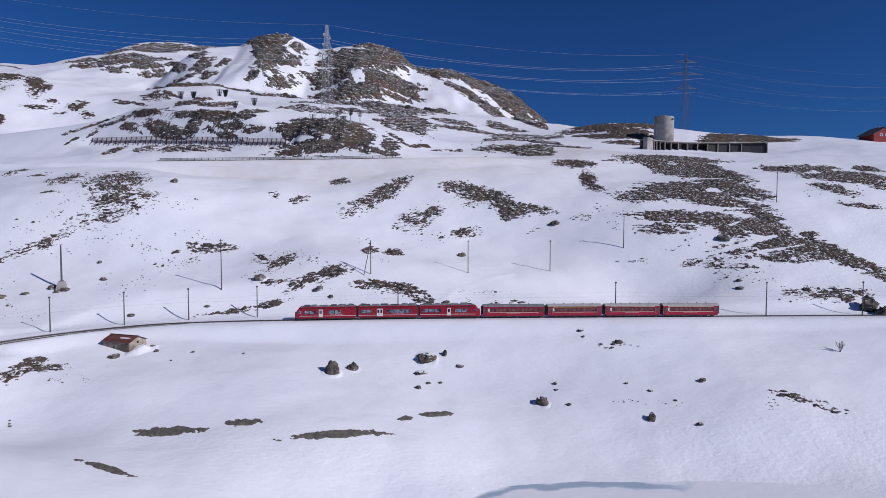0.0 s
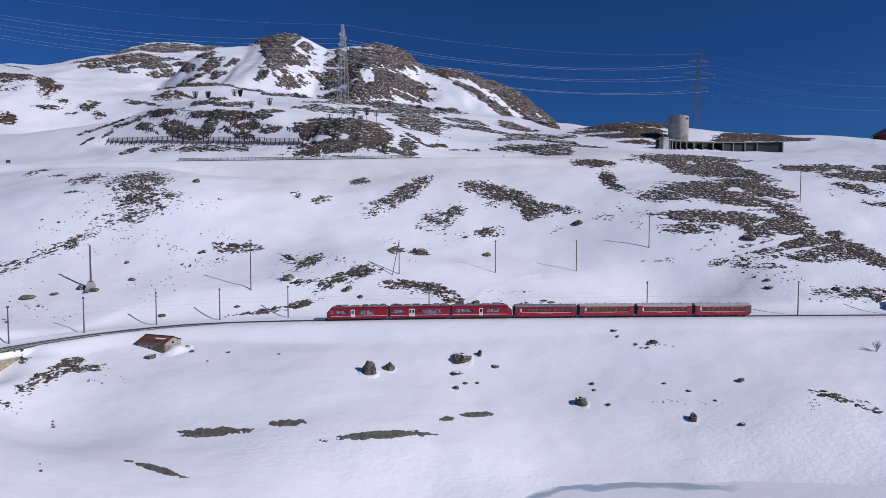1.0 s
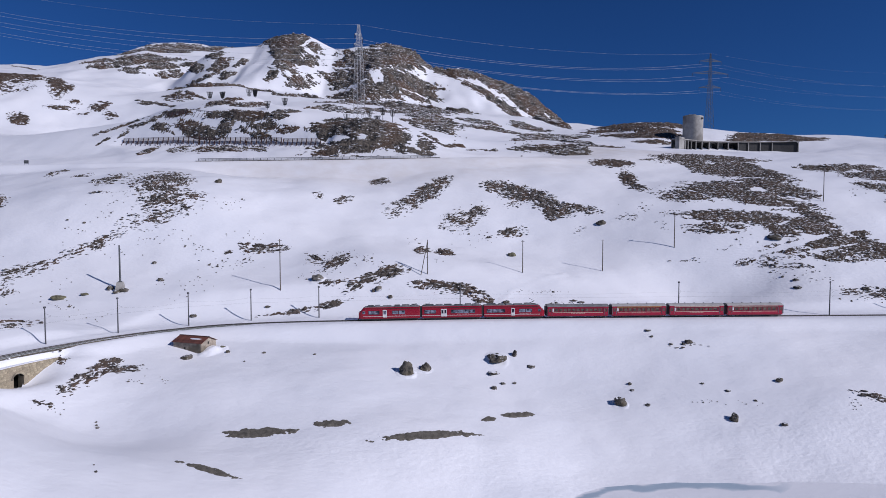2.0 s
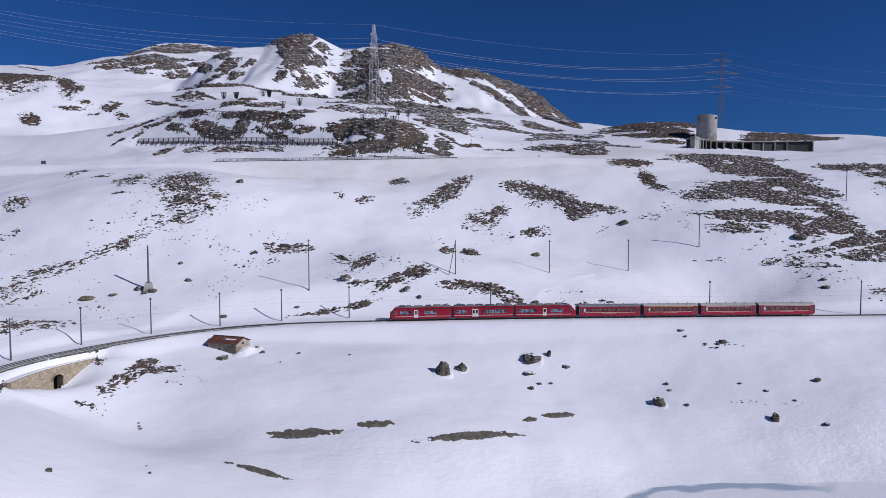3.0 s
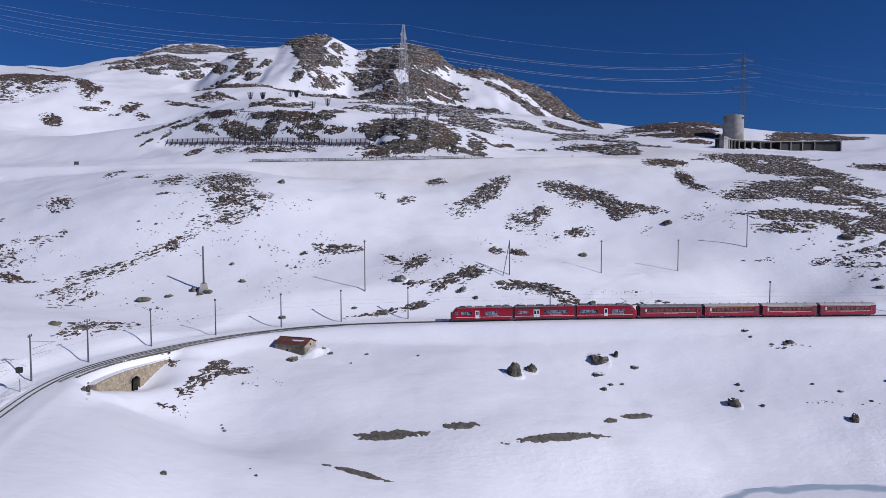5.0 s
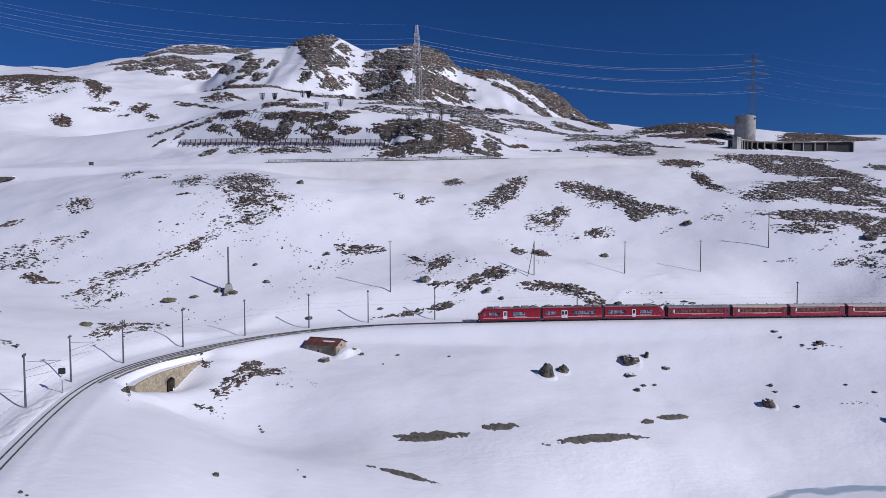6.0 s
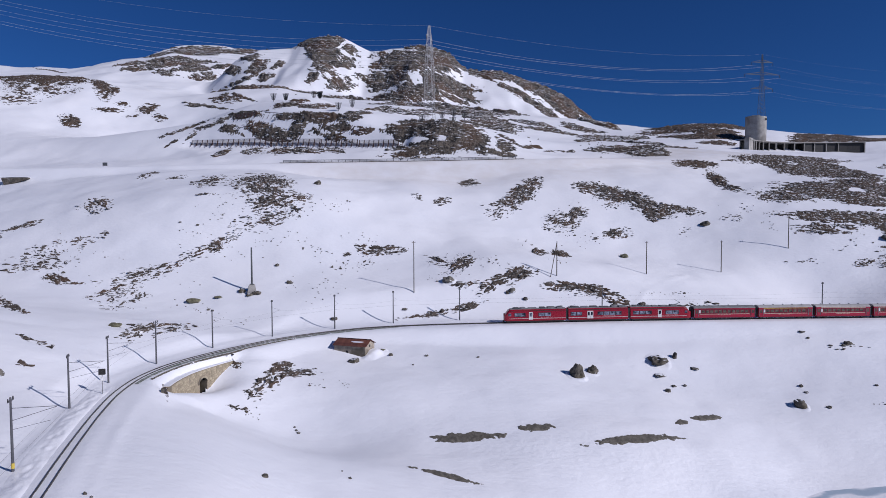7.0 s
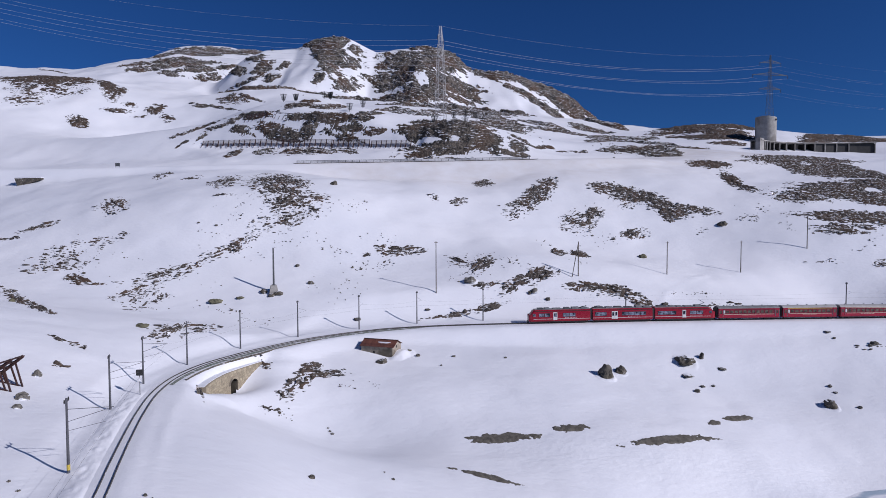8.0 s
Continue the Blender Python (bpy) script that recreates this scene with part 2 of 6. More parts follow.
def thing(name, m, label, category, group="", kind=""):
    ob = new(name)
    ob.empty_display_size = 0.2
    ob.matrix_world = m
    return tagged(ob, label, category, group, kind)


def height(x, y):
    return float(ground_height(np.array([x]), np.array([y]))[0])


def cable(name, points, radius, mat, parent=None, label=""):
    """A round cable through points, as one mesh."""
    bm = bmesh.new()
    for a, b in zip(points, points[1:]):
        bar(bm, a, b, radius * 2, sides=5)
    me = bpy.data.meshes.new(name)
    bm.to_mesh(me)
    bm.free()
    me.materials.append(mat)
    ob = new(name, me)
    ob.parent = parent
    return tagged(ob, label)


def sagging(a, b, sag, steps=18):
    a, b = Vector(a), Vector(b)
    return [a.lerp(b, i / steps) - Vector((0, 0, sag * 4 * (i / steps) * (1 - i / steps))) for i in range(steps + 1)]


def sheet(name, X, Y, Z, mat, keep=None, smooth_shade=True):
    """A surface over a grid of places; keep: which cells to build."""
    r, c = X.shape
    idx = np.arange(r * c).reshape(r, c)
    quads = np.stack([idx[:-1, :-1], idx[:-1, 1:], idx[1:, 1:], idx[1:, :-1]], -1).reshape(-1, 4)
    if keep is not None:
        quads = quads[keep.ravel()]
    used = np.unique(quads)
    remap = np.full(r * c, -1)
    remap[used] = np.arange(len(used))
    quads = remap[quads]
    co = np.stack([X.ravel()[used], Y.ravel()[used], Z.ravel()[used]], -1)
    me = bpy.data.meshes.new(name)
    me.vertices.add(len(co))
    me.vertices.foreach_set("co", co.ravel())
    me.loops.add(quads.size)
    me.loops.foreach_set("vertex_index", quads.ravel().astype(np.int32))
    me.polygons.add(len(quads))
    me.polygons.foreach_set("loop_start", np.arange(0, quads.size, 4, dtype=np.int32))
    me.update(calc_edges=True)
    me.validate()
    me.materials.append(mat)
    if smooth_shade:
        me.shade_smooth()
    return new(name, me), used
# ---------------------------------------------------------------- ground form
YS = [-60.0, 20.0, 60.0, 90.0, 108.0, 122.0, 137.0, 152.0, 166.0, 185.0, 207.0, 235.0, 265.0, 288.0, 308.0, 340.0, 390.0, 460.0, 540.0, 640.0, 800.0, 1100.0]
US = [-1.5, -1.2, -0.95, -0.75, -0.55, -0.37, -0.2, -0.05, 0.1, 0.27, 0.45, 0.65, 0.85, 1.15, 1.5]


def hermite(knots, v):
    """Index and four weights of a smooth curve through values at the knots."""
    k = np.asarray(knots, float)
    v = np.clip(v, k[0], k[-1])
    i = np.clip(np.searchsorted(k, v, "right") - 1, 0, len(k) - 2)
    h = k[i + 1] - k[i]
    s = (v - k[i]) / h
    h00, h10 = (1 + 2 * s) * (1 - s) ** 2, s * (1 - s) ** 2
    h01, h11 = s * s * (3 - 2 * s), s * s * (s - 1)
    im, ip = np.maximum(i - 1, 0), np.minimum(i + 2, len(k) - 1)
    d0, d1 = h / (k[i + 1] - k[im]), h / (k[ip] - k[i])
    return (im, i, i + 1, ip), (-h10 * d0, h00 - h11 * d1, h01 + h10 * d0, h11 * d1)


def spread(x, y):
    return (x + 31.0) / (0.75 * np.maximum(y, 0.0) + 60.0)


def lattice(table, x, y):
    ri, rw = hermite(YS, y)
    ci, cw = hermite(US, spread(x, y))
    return sum(table[ri[a], ci[b]] * (rw[a] * cw[b])[(...,) + (None,) * (table.ndim - 2)] for a in range(4) for b in range(4))
SECTIONS = {}


def section(y, *heights):
    """Heights of the open ground across the valley at the distance y."""
    SECTIONS[y] = heights


section(-60.0, -13.5, -17.9, -21.5, -24.1, -26.3, -27.8, -28.7, -29.0, -29.0, -28.6, -28.1, -27.6, -27.1, -26.5, -25.8)
section(20.0, 7.4, 1.6, -3.5, -8.5, -14.5, -19.4, -22.7, -24.6, -25.3, -25.4, -25.5, -25.9, -26.3, -26.3, -26.0)
section(60.0, 16.4, 9.1, 3.5, 0.5, -3.2, -12.3, -17.3, -19.8, -22.2, -23.9, -24.6, -25.1, -25.3, -25.2, -25.0)
section(90.0, 23.2, 15.1, 8.1, 2.3, -2.6, -8.9, -13.3, -16.8, -21.9, -23.7, -22.9, -22.7, -22.1, -22.1, -22.3)
section(108.0, 25.8, 18.6, 12.4, 6.5, -2.7, -12.6, -12.5, -12.3, -14.2, -20.0, -21.0, -20.7, -19.6, -19.6, -19.2)
section(122.0, 26.1, 19.3, 13.3, 7.6, -0.2, -6.6, -7.0, -8.7, -11.6, -15.1, -15.4, -12.8, -12.7, -13.9, -15.1)
section(137.0, 24.5, 17.9, 12.2, 7.5, 3.1, -1.9, -4.4, -5.1, -8.3, -10.5, -8.4, -6.7, -6.5, -7.6, -9.4)
section(152.0, 21.8, 16.3, 11.5, 7.5, 3.2, 0.6, -0.6, -2.7, -1.9, -1.1, -0.5, -1.6, -1.4, -2.0, -3.4)
section(166.0, 19.4, 15.6, 12.4, 10.5, 7.1, 6.7, 7.0, 5.9, 5.0, 2.3, 1.3, 2.2, 2.7, 2.6, 2.3)
section(185.0, 17.6, 17.1, 16.9, 17.6, 18.5, 15.7, 14.0, 16.5, 13.6, 8.7, 3.1, 10.4, 10.0, 9.6, 10.3)
section(207.0, 18.5, 22.2, 25.9, 30.4, 36.2, 35.9, 28.3, 22.5, 18.5, 15.8, 21.8, 24.4, 23.7, 22.0, 20.8)
section(235.0, 24.8, 31.1, 36.5, 40.8, 45.5, 46.0, 40.4, 36.3, 34.7, 34.6, 38.3, 39.8, 39.8, 37.7, 35.2)
section(265.0, 35.8, 41.4, 46.3, 49.9, 51.5, 50.3, 49.1, 49.7, 51.8, 49.7, 48.0, 50.4, 50.8, 50.6, 50.0)
section(288.0, 47.1, 49.6, 52.0, 54.6, 58.1, 61.4, 66.5, 69.9, 59.4, 59.9, 58.4, 57.3, 57.1, 58.0, 59.2)
section(308.0, 59.2, 58.2, 57.9, 58.8, 63.0, 80.8, 82.3, 77.5, 68.8, 65.5, 62.3, 61.3, 61.9, 63.2, 63.9)
section(340.0, 79.7, 75.1, 72.2, 74.5, 82.6, 96.2, 86.6, 78.7, 72.3, 71.6, 69.1, 66.4, 70.3, 69.4, 66.2)
section(390.0, 108.4, 105.3, 98.9, 85.1, 76.4, 98.6, 102.4, 96.6, 88.3, 81.8, 85.9, 82.2, 78.9, 71.2, 64.5)
section(460.0, 135.0, 137.8, 139.4, 133.3, 122.7, 126.1, 119.8, 115.5, 109.9, 100.4, 93.8, 77.7, 68.8, 67.5, 63.7)
section(540.0, 158.1, 158.0, 157.0, 155.4, 143.5, 145.4, 137.4, 132.0, 125.6, 111.6, 95.4, 97.2, 91.1, 80.3, 65.4)
section(640.0, 189.7, 193.5, 188.6, 182.6, 149.9, 152.4, 153.4, 144.0, 134.5, 110.8, 93.4, 97.3, 96.6, 93.9, 80.1)
section(800.0, 178.1, 182.5, 203.5, 201.4, 200.0, 189.3, 135.3, 127.1, 124.5, 118.2, 112.2, 96.3, 89.2, 83.3, 69.7)
section(1100.0, 40.5, 40.3, 40.7, 40.8, 41.0, 40.9, 40.5, 39.9, 36.2, 29.7, 22.5, 14.9, 6.7, -5.7, -19.7)
TABLE = np.array([SECTIONS[y] for y in YS])

# crest lines of the mountain: across, height
CREST_FRONT = ((-330, 150), (-285, 178), (-262, 196), (-241, 206), (-212, 206), (-203, 211), (-185, 216), (-171, 216), (-157, 211), (-142, 204), (-128, 200), (-112, 203), (-88, 208), (-70, 206), (-53, 200), (-37, 187), (-14, 184), (8, 185), (26, 180), (48, 172), (78, 156), (102, 140), (122, 128), (150, 112), (200, 90))
CREST_BACK = ((-900, 245), (-700, 243), (-613, 240), (-535, 242), (-496, 250), (-449, 255), (-424, 267), (-379, 271), (-345, 268), (-300, 262), (-250, 240), (-200, 200), (-100, 90), (0, 0))

# railway: across, ahead, rail height
TRACK = [(-70.0, -20.0, 0.3), (-82.5, 20.0, 0.1), (-89.5, 40.0, 0.0), (-96.7, 60.0, -0.2), (-99.9, 68.4, -0.3), (-103.3, 77.5, -0.5), (-107.1, 88.4, -0.7), (-110.3, 99.4, -0.9), (-111.5, 108.9, -0.95), (-110.4, 117.6, -0.9), (-107.4, 124.8, -0.8), (-103.4, 131.6, -0.7), (-97.0, 139.6, -0.5), (-90.8, 145.2, -0.35), (-84.0, 149.3, -0.15), (-75.5, 152.5, 0.15), (-60.0, 155.3, 0.4), (-40.0, 156.9, 0.6), (-8.0, 157.9, 1.0), (27.0, 159.2, 1.15), (60.0, 160.6, 1.2), (90.0, 162.0, 1.2), (150.0, 165.0, 1.2), (300.0, 173.0, 1.2), (420.0, 180.0, 1.2)]


def curve_through(points, step):
    """A smooth line through points, resampled at even steps."""
    p = np.array(points, float)
    d = np.concatenate([[0], np.cumsum(np.linalg.norm(np.diff(p[:, :2], axis=0), axis=1))])
    s = np.arange(0, d[-1], step)
    i, w = hermite(d, s)
    return sum(p[i[a]] * w[a][:, None] for a in range(4)), s


LINE, LINE_S = curve_through(TRACK, 1.0)


def near_track(x, y):
    """Distance to the track's centre, the rail height there and the side (positive: towards the lake)."""
    x, y = np.asarray(x, float), np.asarray(y, float)
    shape = x.shape
    x, y = x.ravel(), y.ravel()
    dist, level, side = np.full(x.size, 99.0), np.zeros(x.size), np.ones(x.size)
    pick = np.where((x > -135) & (x < 430) & (y < 205) & (y > -40))[0]
    for part_ in np.array_split(pick, max(1, pick.size // 4000)):
        dx, dy = x[part_, None] - LINE[None, :, 0], y[part_, None] - LINE[None, :, 1]
        dd = dx * dx + dy * dy
        k = np.argmin(dd, 1)
        rows_ = np.arange(len(part_))
        t = LINE[np.minimum(k + 1, len(LINE) - 1)] - LINE[np.maximum(k - 1, 0)]
        dist[part_] = np.sqrt(dd[rows_, k])
        level[part_] = LINE[k, 2]
        side[part_] = np.sign(dx[rows_, k] * t[:, 1] - dy[rows_, k] * t[:, 0])
    return dist.reshape(shape), level.reshape(shape), side.reshape(shape)


def smooth(a, b, v):
    t = np.clip((v - a) / (b - a), 0, 1)
    return t * t * (3 - 2 * t)


GRAD = np.random.RandomState(7).rand(256, 256)


def value_noise(x, y):
    xi, yi = np.floor(x).astype(int), np.floor(y).astype(int)
    fx, fy = x - xi, y - yi
    fx, fy = fx * fx * fx * (fx * (fx * 6 - 15) + 10), fy * fy * fy * (fy * (fy * 6 - 15) + 10)
    a, b = GRAD[xi % 256, yi % 256], GRAD[(xi + 1) % 256, yi % 256]
    c, d = GRAD[xi % 256, (yi + 1) % 256], GRAD[(xi + 1) % 256, (yi + 1) % 256]
    return 2 * (a + (b - a) * fx + (c - a) * fy + (a - b - c + d) * fx * fy) - 1


def fbm(x, y, octaves=4, gain=0.5):
    x, y = np.asarray(x, float), np.asarray(y, float)
    total, amp, norm = 0.0, 1.0, 0.0
    for k in range(octaves):
        total = total + amp * value_noise(x * 2 ** k + 31.7 * k, y * 2 ** k + 17.3 * k)
        norm += amp
        x, y = 0.8 * x - 0.6 * y, 0.6 * x + 0.8 * y
        amp *= gain
    return total / norm


def ridged(x, y, octaves=4):
    total, amp, norm = 0.0, 1.0, 0.0
    for k in range(octaves):
        total = total + amp * (1 - 2 * np.abs(value_noise(x * 2 ** k + 11.1 * k, y * 2 ** k + 5.9 * k)))
        norm += amp
        x, y = 0.8 * x - 0.6 * y, 0.6 * x + 0.8 * y
        amp *= 0.55
    return total / norm


def soft_max(a, b, k):
    m = np.maximum(a, b)
    return m + k * np.log(np.exp((a - m) / k) + np.exp((b - m) / k))


def polyline(points, x):
    p = np.array(points, float)
    return np.interp(x, p[:, 0], p[:, 1])


def road_height(x):
    return np.interp(x, [-330, -220, -150, -60, 0, 60], [50.5, 51.0, 52.6, 54.0, 55.6, 58.0])


def road_ahead(x):
    return np.interp(x, [-330, -220, -150, -60, 0, 60], [268, 262, 264, 268, 273, 284])


def ground_height(x, y):
    """Height of the snow at a place of the plan."""
    x, y = np.asarray(x, float), np.asarray(y, float)
    z = lattice(TABLE, x, y)
    far = smooth(300, 420, y)
    front_y = 612 + 0.09 * np.maximum(x + 185, 0)
    front = polyline(CREST_FRONT, x + 9 * fbm(x / 60, y / 60, 3))
    front = front - np.where(y < front_y, 0.75 * (front_y - y), 0.9 * (y - front_y)) + 7 * fbm(x / 40, y / 55, 3) * smooth(8, 60, front_y - y)
    back = polyline(CREST_BACK, x) - np.where(y < 820, 0.42 * (820 - y), 0.4 * (y - 820))
    z = np.where(far > 0, z * (1 - far) + far * soft_max(soft_max(z, front, 2.5), back, 3.5), z)
    # drifts and hollows
    z = z + 1.3 * fbm(x / 34, y / 26, 3) * smooth(150, 200, y) + 0.35 * fbm(x / 13, y / 8, 3) + 5 * fbm(x / 70, y / 70, 3) * smooth(330, 480, y)
    # low point of the shore where the bare ice ends
    z = z + 0.9 * (1 - smooth(1, 12, x)) * smooth(-12, -3, x) * smooth(84, 96, y) * (1 - smooth(110, 120, y))
    # two humps on the shoulder behind the tower
    z = z + 5.5 * np.exp(-((x - 118) / 34) ** 2 - ((y - 418) / 26) ** 2) + 1.6 * np.exp(-((x - 215) / 42) ** 2 - ((y - 392) / 20) ** 2)
    # knolls that carry the wind baffles
    for kx, ky, kh, kr in ((-128, 341, 3.5, 13), (-106, 330, 2.0, 10), (-54, 291, 3.0, 13), (-155, 361, 2.0, 12)):
        z = z + kh * np.exp(-((x - kx) / kr) ** 2 - ((y - ky) / (kr * 0.8)) ** 2)
    # bench of the avalanche fences
    fy = np.interp(x, [-190.5, -78.0], [318.6, 287.2])
    fz = np.interp(x, [-190.5, -78.0], [67.7, 63.0])
    limit = fz + np.where(y > fy, 1.7 * (y - fy), -0.34 * (fy - y)) + 0.5 * fbm(x / 9, y / 9, 3)
    on = smooth(-212, -190, x) * (1 - smooth(-77, -70, x)) * (1 - smooth(14, 24, y - fy)) * (1 - smooth(18, 26, fy - y))
    z = z + (np.minimum(z, limit) - z) * on
    # terrace of the road
    dr = np.abs(y - road_ahead(x))
    z = z + (road_height(x) - z) * (1 - smooth(5, 11, dr)) * smooth(-330, -260, x) * (1 - smooth(0, 70, x))
    # ploughed bank beside the far road, and an old ski track
    z = z + 1.3 * np.exp(-((y - road_ahead(x) + 9) / 2.2) ** 2) * (1 - smooth(-235, -205, x))
    along_ = np.clip(((x + 2.5) * 22.8 + (y - 167.2) * 21.4) / 977.8, 0, 1)
    off = np.hypot(x + 2.5 - 22.8 * along_, y - 167.2 - 21.4 * along_ - 1.5 * np.sin(3 * along_))
    z = z + 0.35 * np.exp(-(off / 0.9) ** 2)
    # bed of the railway, with a steep inner side where the retaining wall stands
    dist, level, side = near_track(x, y)
    bed = level - 0.14
    walled = ((side > 0) & (x < -90)) * smooth(104, 107.5, y) * (1 - smooth(128.5, 132, y))
    wall_at = np.interp(y, [108, 128.6], [5.6, 3.7])
    bank = bed - 1.3 * smooth(2.4, wall_at, dist) - 0.7 * smooth(np.maximum(wall_at - 1.5, 3.1), np.maximum(wall_at - 0.8, 3.6), dist)
    front_foot = np.interp(y, [106, 111, 116, 119.5, 121, 124, 127, 131], [-3.3, -4.6, -6.5, -7.0, -6.4, -4.4, -2.8, -2.3])
    inside = bank + (front_foot - bank) * smooth(wall_at - 0.7, wall_at + 0.0, dist)
    inside = inside + (z - inside) * smooth(wall_at + 1.5, wall_at + 9.0, dist)
    lakeward = ((side > 0) & (x < -60)) * smooth(25, 50, y) * (1 - smooth(78, 112, y))
    even = bed - 1.0 * np.log1p(np.exp((np.minimum(dist, 60) - 5.0) / 3.0))
    z = z + (even - z) * lakeward * (1 - smooth(12, 30, dist))
    reach_ = 9.5 + 6.5 * (side < 0) * smooth(-104, -94, x) * (1 - smooth(0, 40, x))
    open_side = z + (bed - z) * (1 - smooth(3.0, reach_, dist)) * (1 - lakeward)
    open_side = open_side + (bed - open_side) * lakeward * (1 - smooth(1.4, 4.0, dist))
    open_side = open_side + 0.25 * np.exp(-((dist - 4.2) / 1.0) ** 2) * (0.6 + 0.8 * fbm(x / 9, y / 9, 2))
    z = open_side + (inside - open_side) * walled
    return z

# ---------------------------------------------------------------- ground, lake, road
def build_ground():
    rows = np.concatenate([np.linspace(-400, 40, 40), np.arange(42, 90, 1.5), np.arange(90, 175, 0.8), np.arange(175, 300, 1.1), np.arange(300, 460, 1.8), np.arange(460, 700, 2.6), np.arange(700, 900, 5), np.linspace(905, 1500, 60), np.linspace(1540, 4000, 24)])
    across = np.concatenate([np.linspace(-6, -1.4, 24), np.linspace(-1.35, 1.35, 640), np.linspace(1.4, 6, 24)])
    X = across[None, :] * (0.75 * np.maximum(rows, 0) + 60)[:, None] - 31
    Y = np.repeat(rows[:, None], len(across), 1)
    Z = ground_height(X, Y)
    # the snow ends where the culvert opens in the retaining wall
    cx, cy = (X[:-1, :-1] + X[1:, 1:]) / 2, (Y[:-1, :-1] + Y[1:, 1:]) / 2
    px, py = cx + 104.75, cy - 119.3
    mouth = (np.abs(px * 0.39 + py * 0.92) < 1.5) & (px * 0.92 - py * 0.39 > -0.78) & (px * 0.92 - py * 0.39 < 0.4) & (np.maximum(Z[:-1, :-1], Z[1:, 1:]) < -3.2)
    ob, used = sheet("ground", X, Y, Z, SNOW, ~mouth)
    dust = (np.exp(-(np.abs(Y - road_ahead(X) + 6) / 16.0) ** 2) * smooth(-150, -90, X) * (1 - smooth(10, 110, X))).ravel()[used]
    dust = dust + (np.exp(-(np.abs(Y - 292) / 12.0) ** 2) * smooth(20, 60, X) * (1 - smooth(90, 120, X))).ravel()[used]
    at = ob.data.attributes.new("dust", "FLOAT", "POINT")
    at.data.foreach_set("value", np.clip(0.55 * dust, 0, 1).astype(np.float32))
    crust = smooth(20, 50, X) * (1 - smooth(118, 128, Y)) * smooth(60, 90, Y) + 0.7 * np.exp(-((Y - 104) / 6.0) ** 2) * smooth(-60, -40, X) * (1 - smooth(10, 20, X)) + 0.6 * smooth(60, 90, X) * smooth(165, 180, Y) * (1 - smooth(210, 230, Y))
    ob.data.attributes.new("crust", "FLOAT", "POINT").data.foreach_set("value", np.clip(crust, 0, 1).ravel()[used].astype(np.float32))
    return tagged(ob, "wind-packed snow over rolling alpine ground up to a rocky ridge", "snow", kind="structure")


GROUND = build_ground()


def ice_material():
    m = SNOW.copy()
    m.name = "snowy_lake_ice"
    n, l = m.node_tree.nodes, m.node_tree.links
    b = n["Principled BSDF"]
    old = b.inputs["Base Color"].links[0].from_socket
    at = n.new("ShaderNodeAttribute")
    at.attribute_name = "bare"
    streak = n.new("ShaderNodeTexNoise")
    streak.inputs["Scale"].default_value, streak.inputs["Detail"].default_value = 0.5, 6
    cut = n.new("ShaderNodeMath")
    cut.operation = "MULTIPLY_ADD"
    l.new(streak.outputs["Fac"], cut.inputs[0])
    cut.inputs[1].default_value, cut.inputs[2].default_value = 3.4, -2.6
    add = n.new("ShaderNodeMath")
    add.operation, add.use_clamp = "ADD", True
    l.new(cut.outputs[0], add.inputs[0])
    l.new(at.outputs["Fac"], add.inputs[1])
    mix = n.new("ShaderNodeMix")
    mix.data_type = "RGBA"
    l.new(add.outputs[0], mix.inputs["Factor"])
    l.new(old, mix.inputs[6])
    mix.inputs[7].default_value = (0.33, 0.43, 0.52, 1)
    l.new(mix.outputs[2], b.inputs["Base Color"])
    return m


xs, ys = np.meshgrid(np.linspace(-160, 420, 500), np.concatenate([np.linspace(-300, 50, 20), np.linspace(52, 125, 170)]))
lake, used = sheet("water", xs, ys, np.full(xs.shape, -21.1), ice_material())
deep = -21.1 - ground_height(xs, ys) + 0.5 * fbm(xs / 7, ys / 7, 3)
bare = (smooth(-0.2, 0.1, deep) * (1 - smooth(0.45, 0.75, deep)) * (1 - smooth(36, 56, xs))).ravel()[used]
lake.data.attributes.new("bare", "FLOAT", "POINT").data.foreach_set("value", (1.6 * bare).astype(np.float32))
tagged(lake, "frozen snow-covered lake with a rim of pale blue bare ice", "lake", kind="structure")

# ---------------------------------------------------------------- railway
def offset_line(side, lift, s0, s1, step=1.5):
    """Places beside the track, side metres towards the lake."""
    out = []
    for s in np.arange(s0, s1, step):
        k = int(np.clip(round(s), 1, len(LINE) - 2))
        t = LINE[k + 1] - LINE[k - 1]
        t = t / np.hypot(t[0], t[1])
        out.append((LINE[k][0] + t[1] * side, LINE[k][1] - t[0] * side, LINE[k][2] + lift))
    return out


def along(s):
    k = np.clip(s, 0, len(LINE) - 1.001)
    i = int(k)
    return Vector(LINE[i] + (LINE[i + 1] - LINE[i]) * (k - i))


def nearest_s(x, y):
    return float(np.argmin((LINE[:, 0] - x) ** 2 + (LINE[:, 1] - y) ** 2))


def strip(points_a, points_b, lift=0.0):
    v = [p for pair in zip(points_a, points_b) for p in pair]
    f = [(2 * i, 2 * i + 1, 2 * i + 3, 2 * i + 2) for i in range(len(points_a) - 1)]
    return [(x, y, z + lift) for x, y, z in v], f


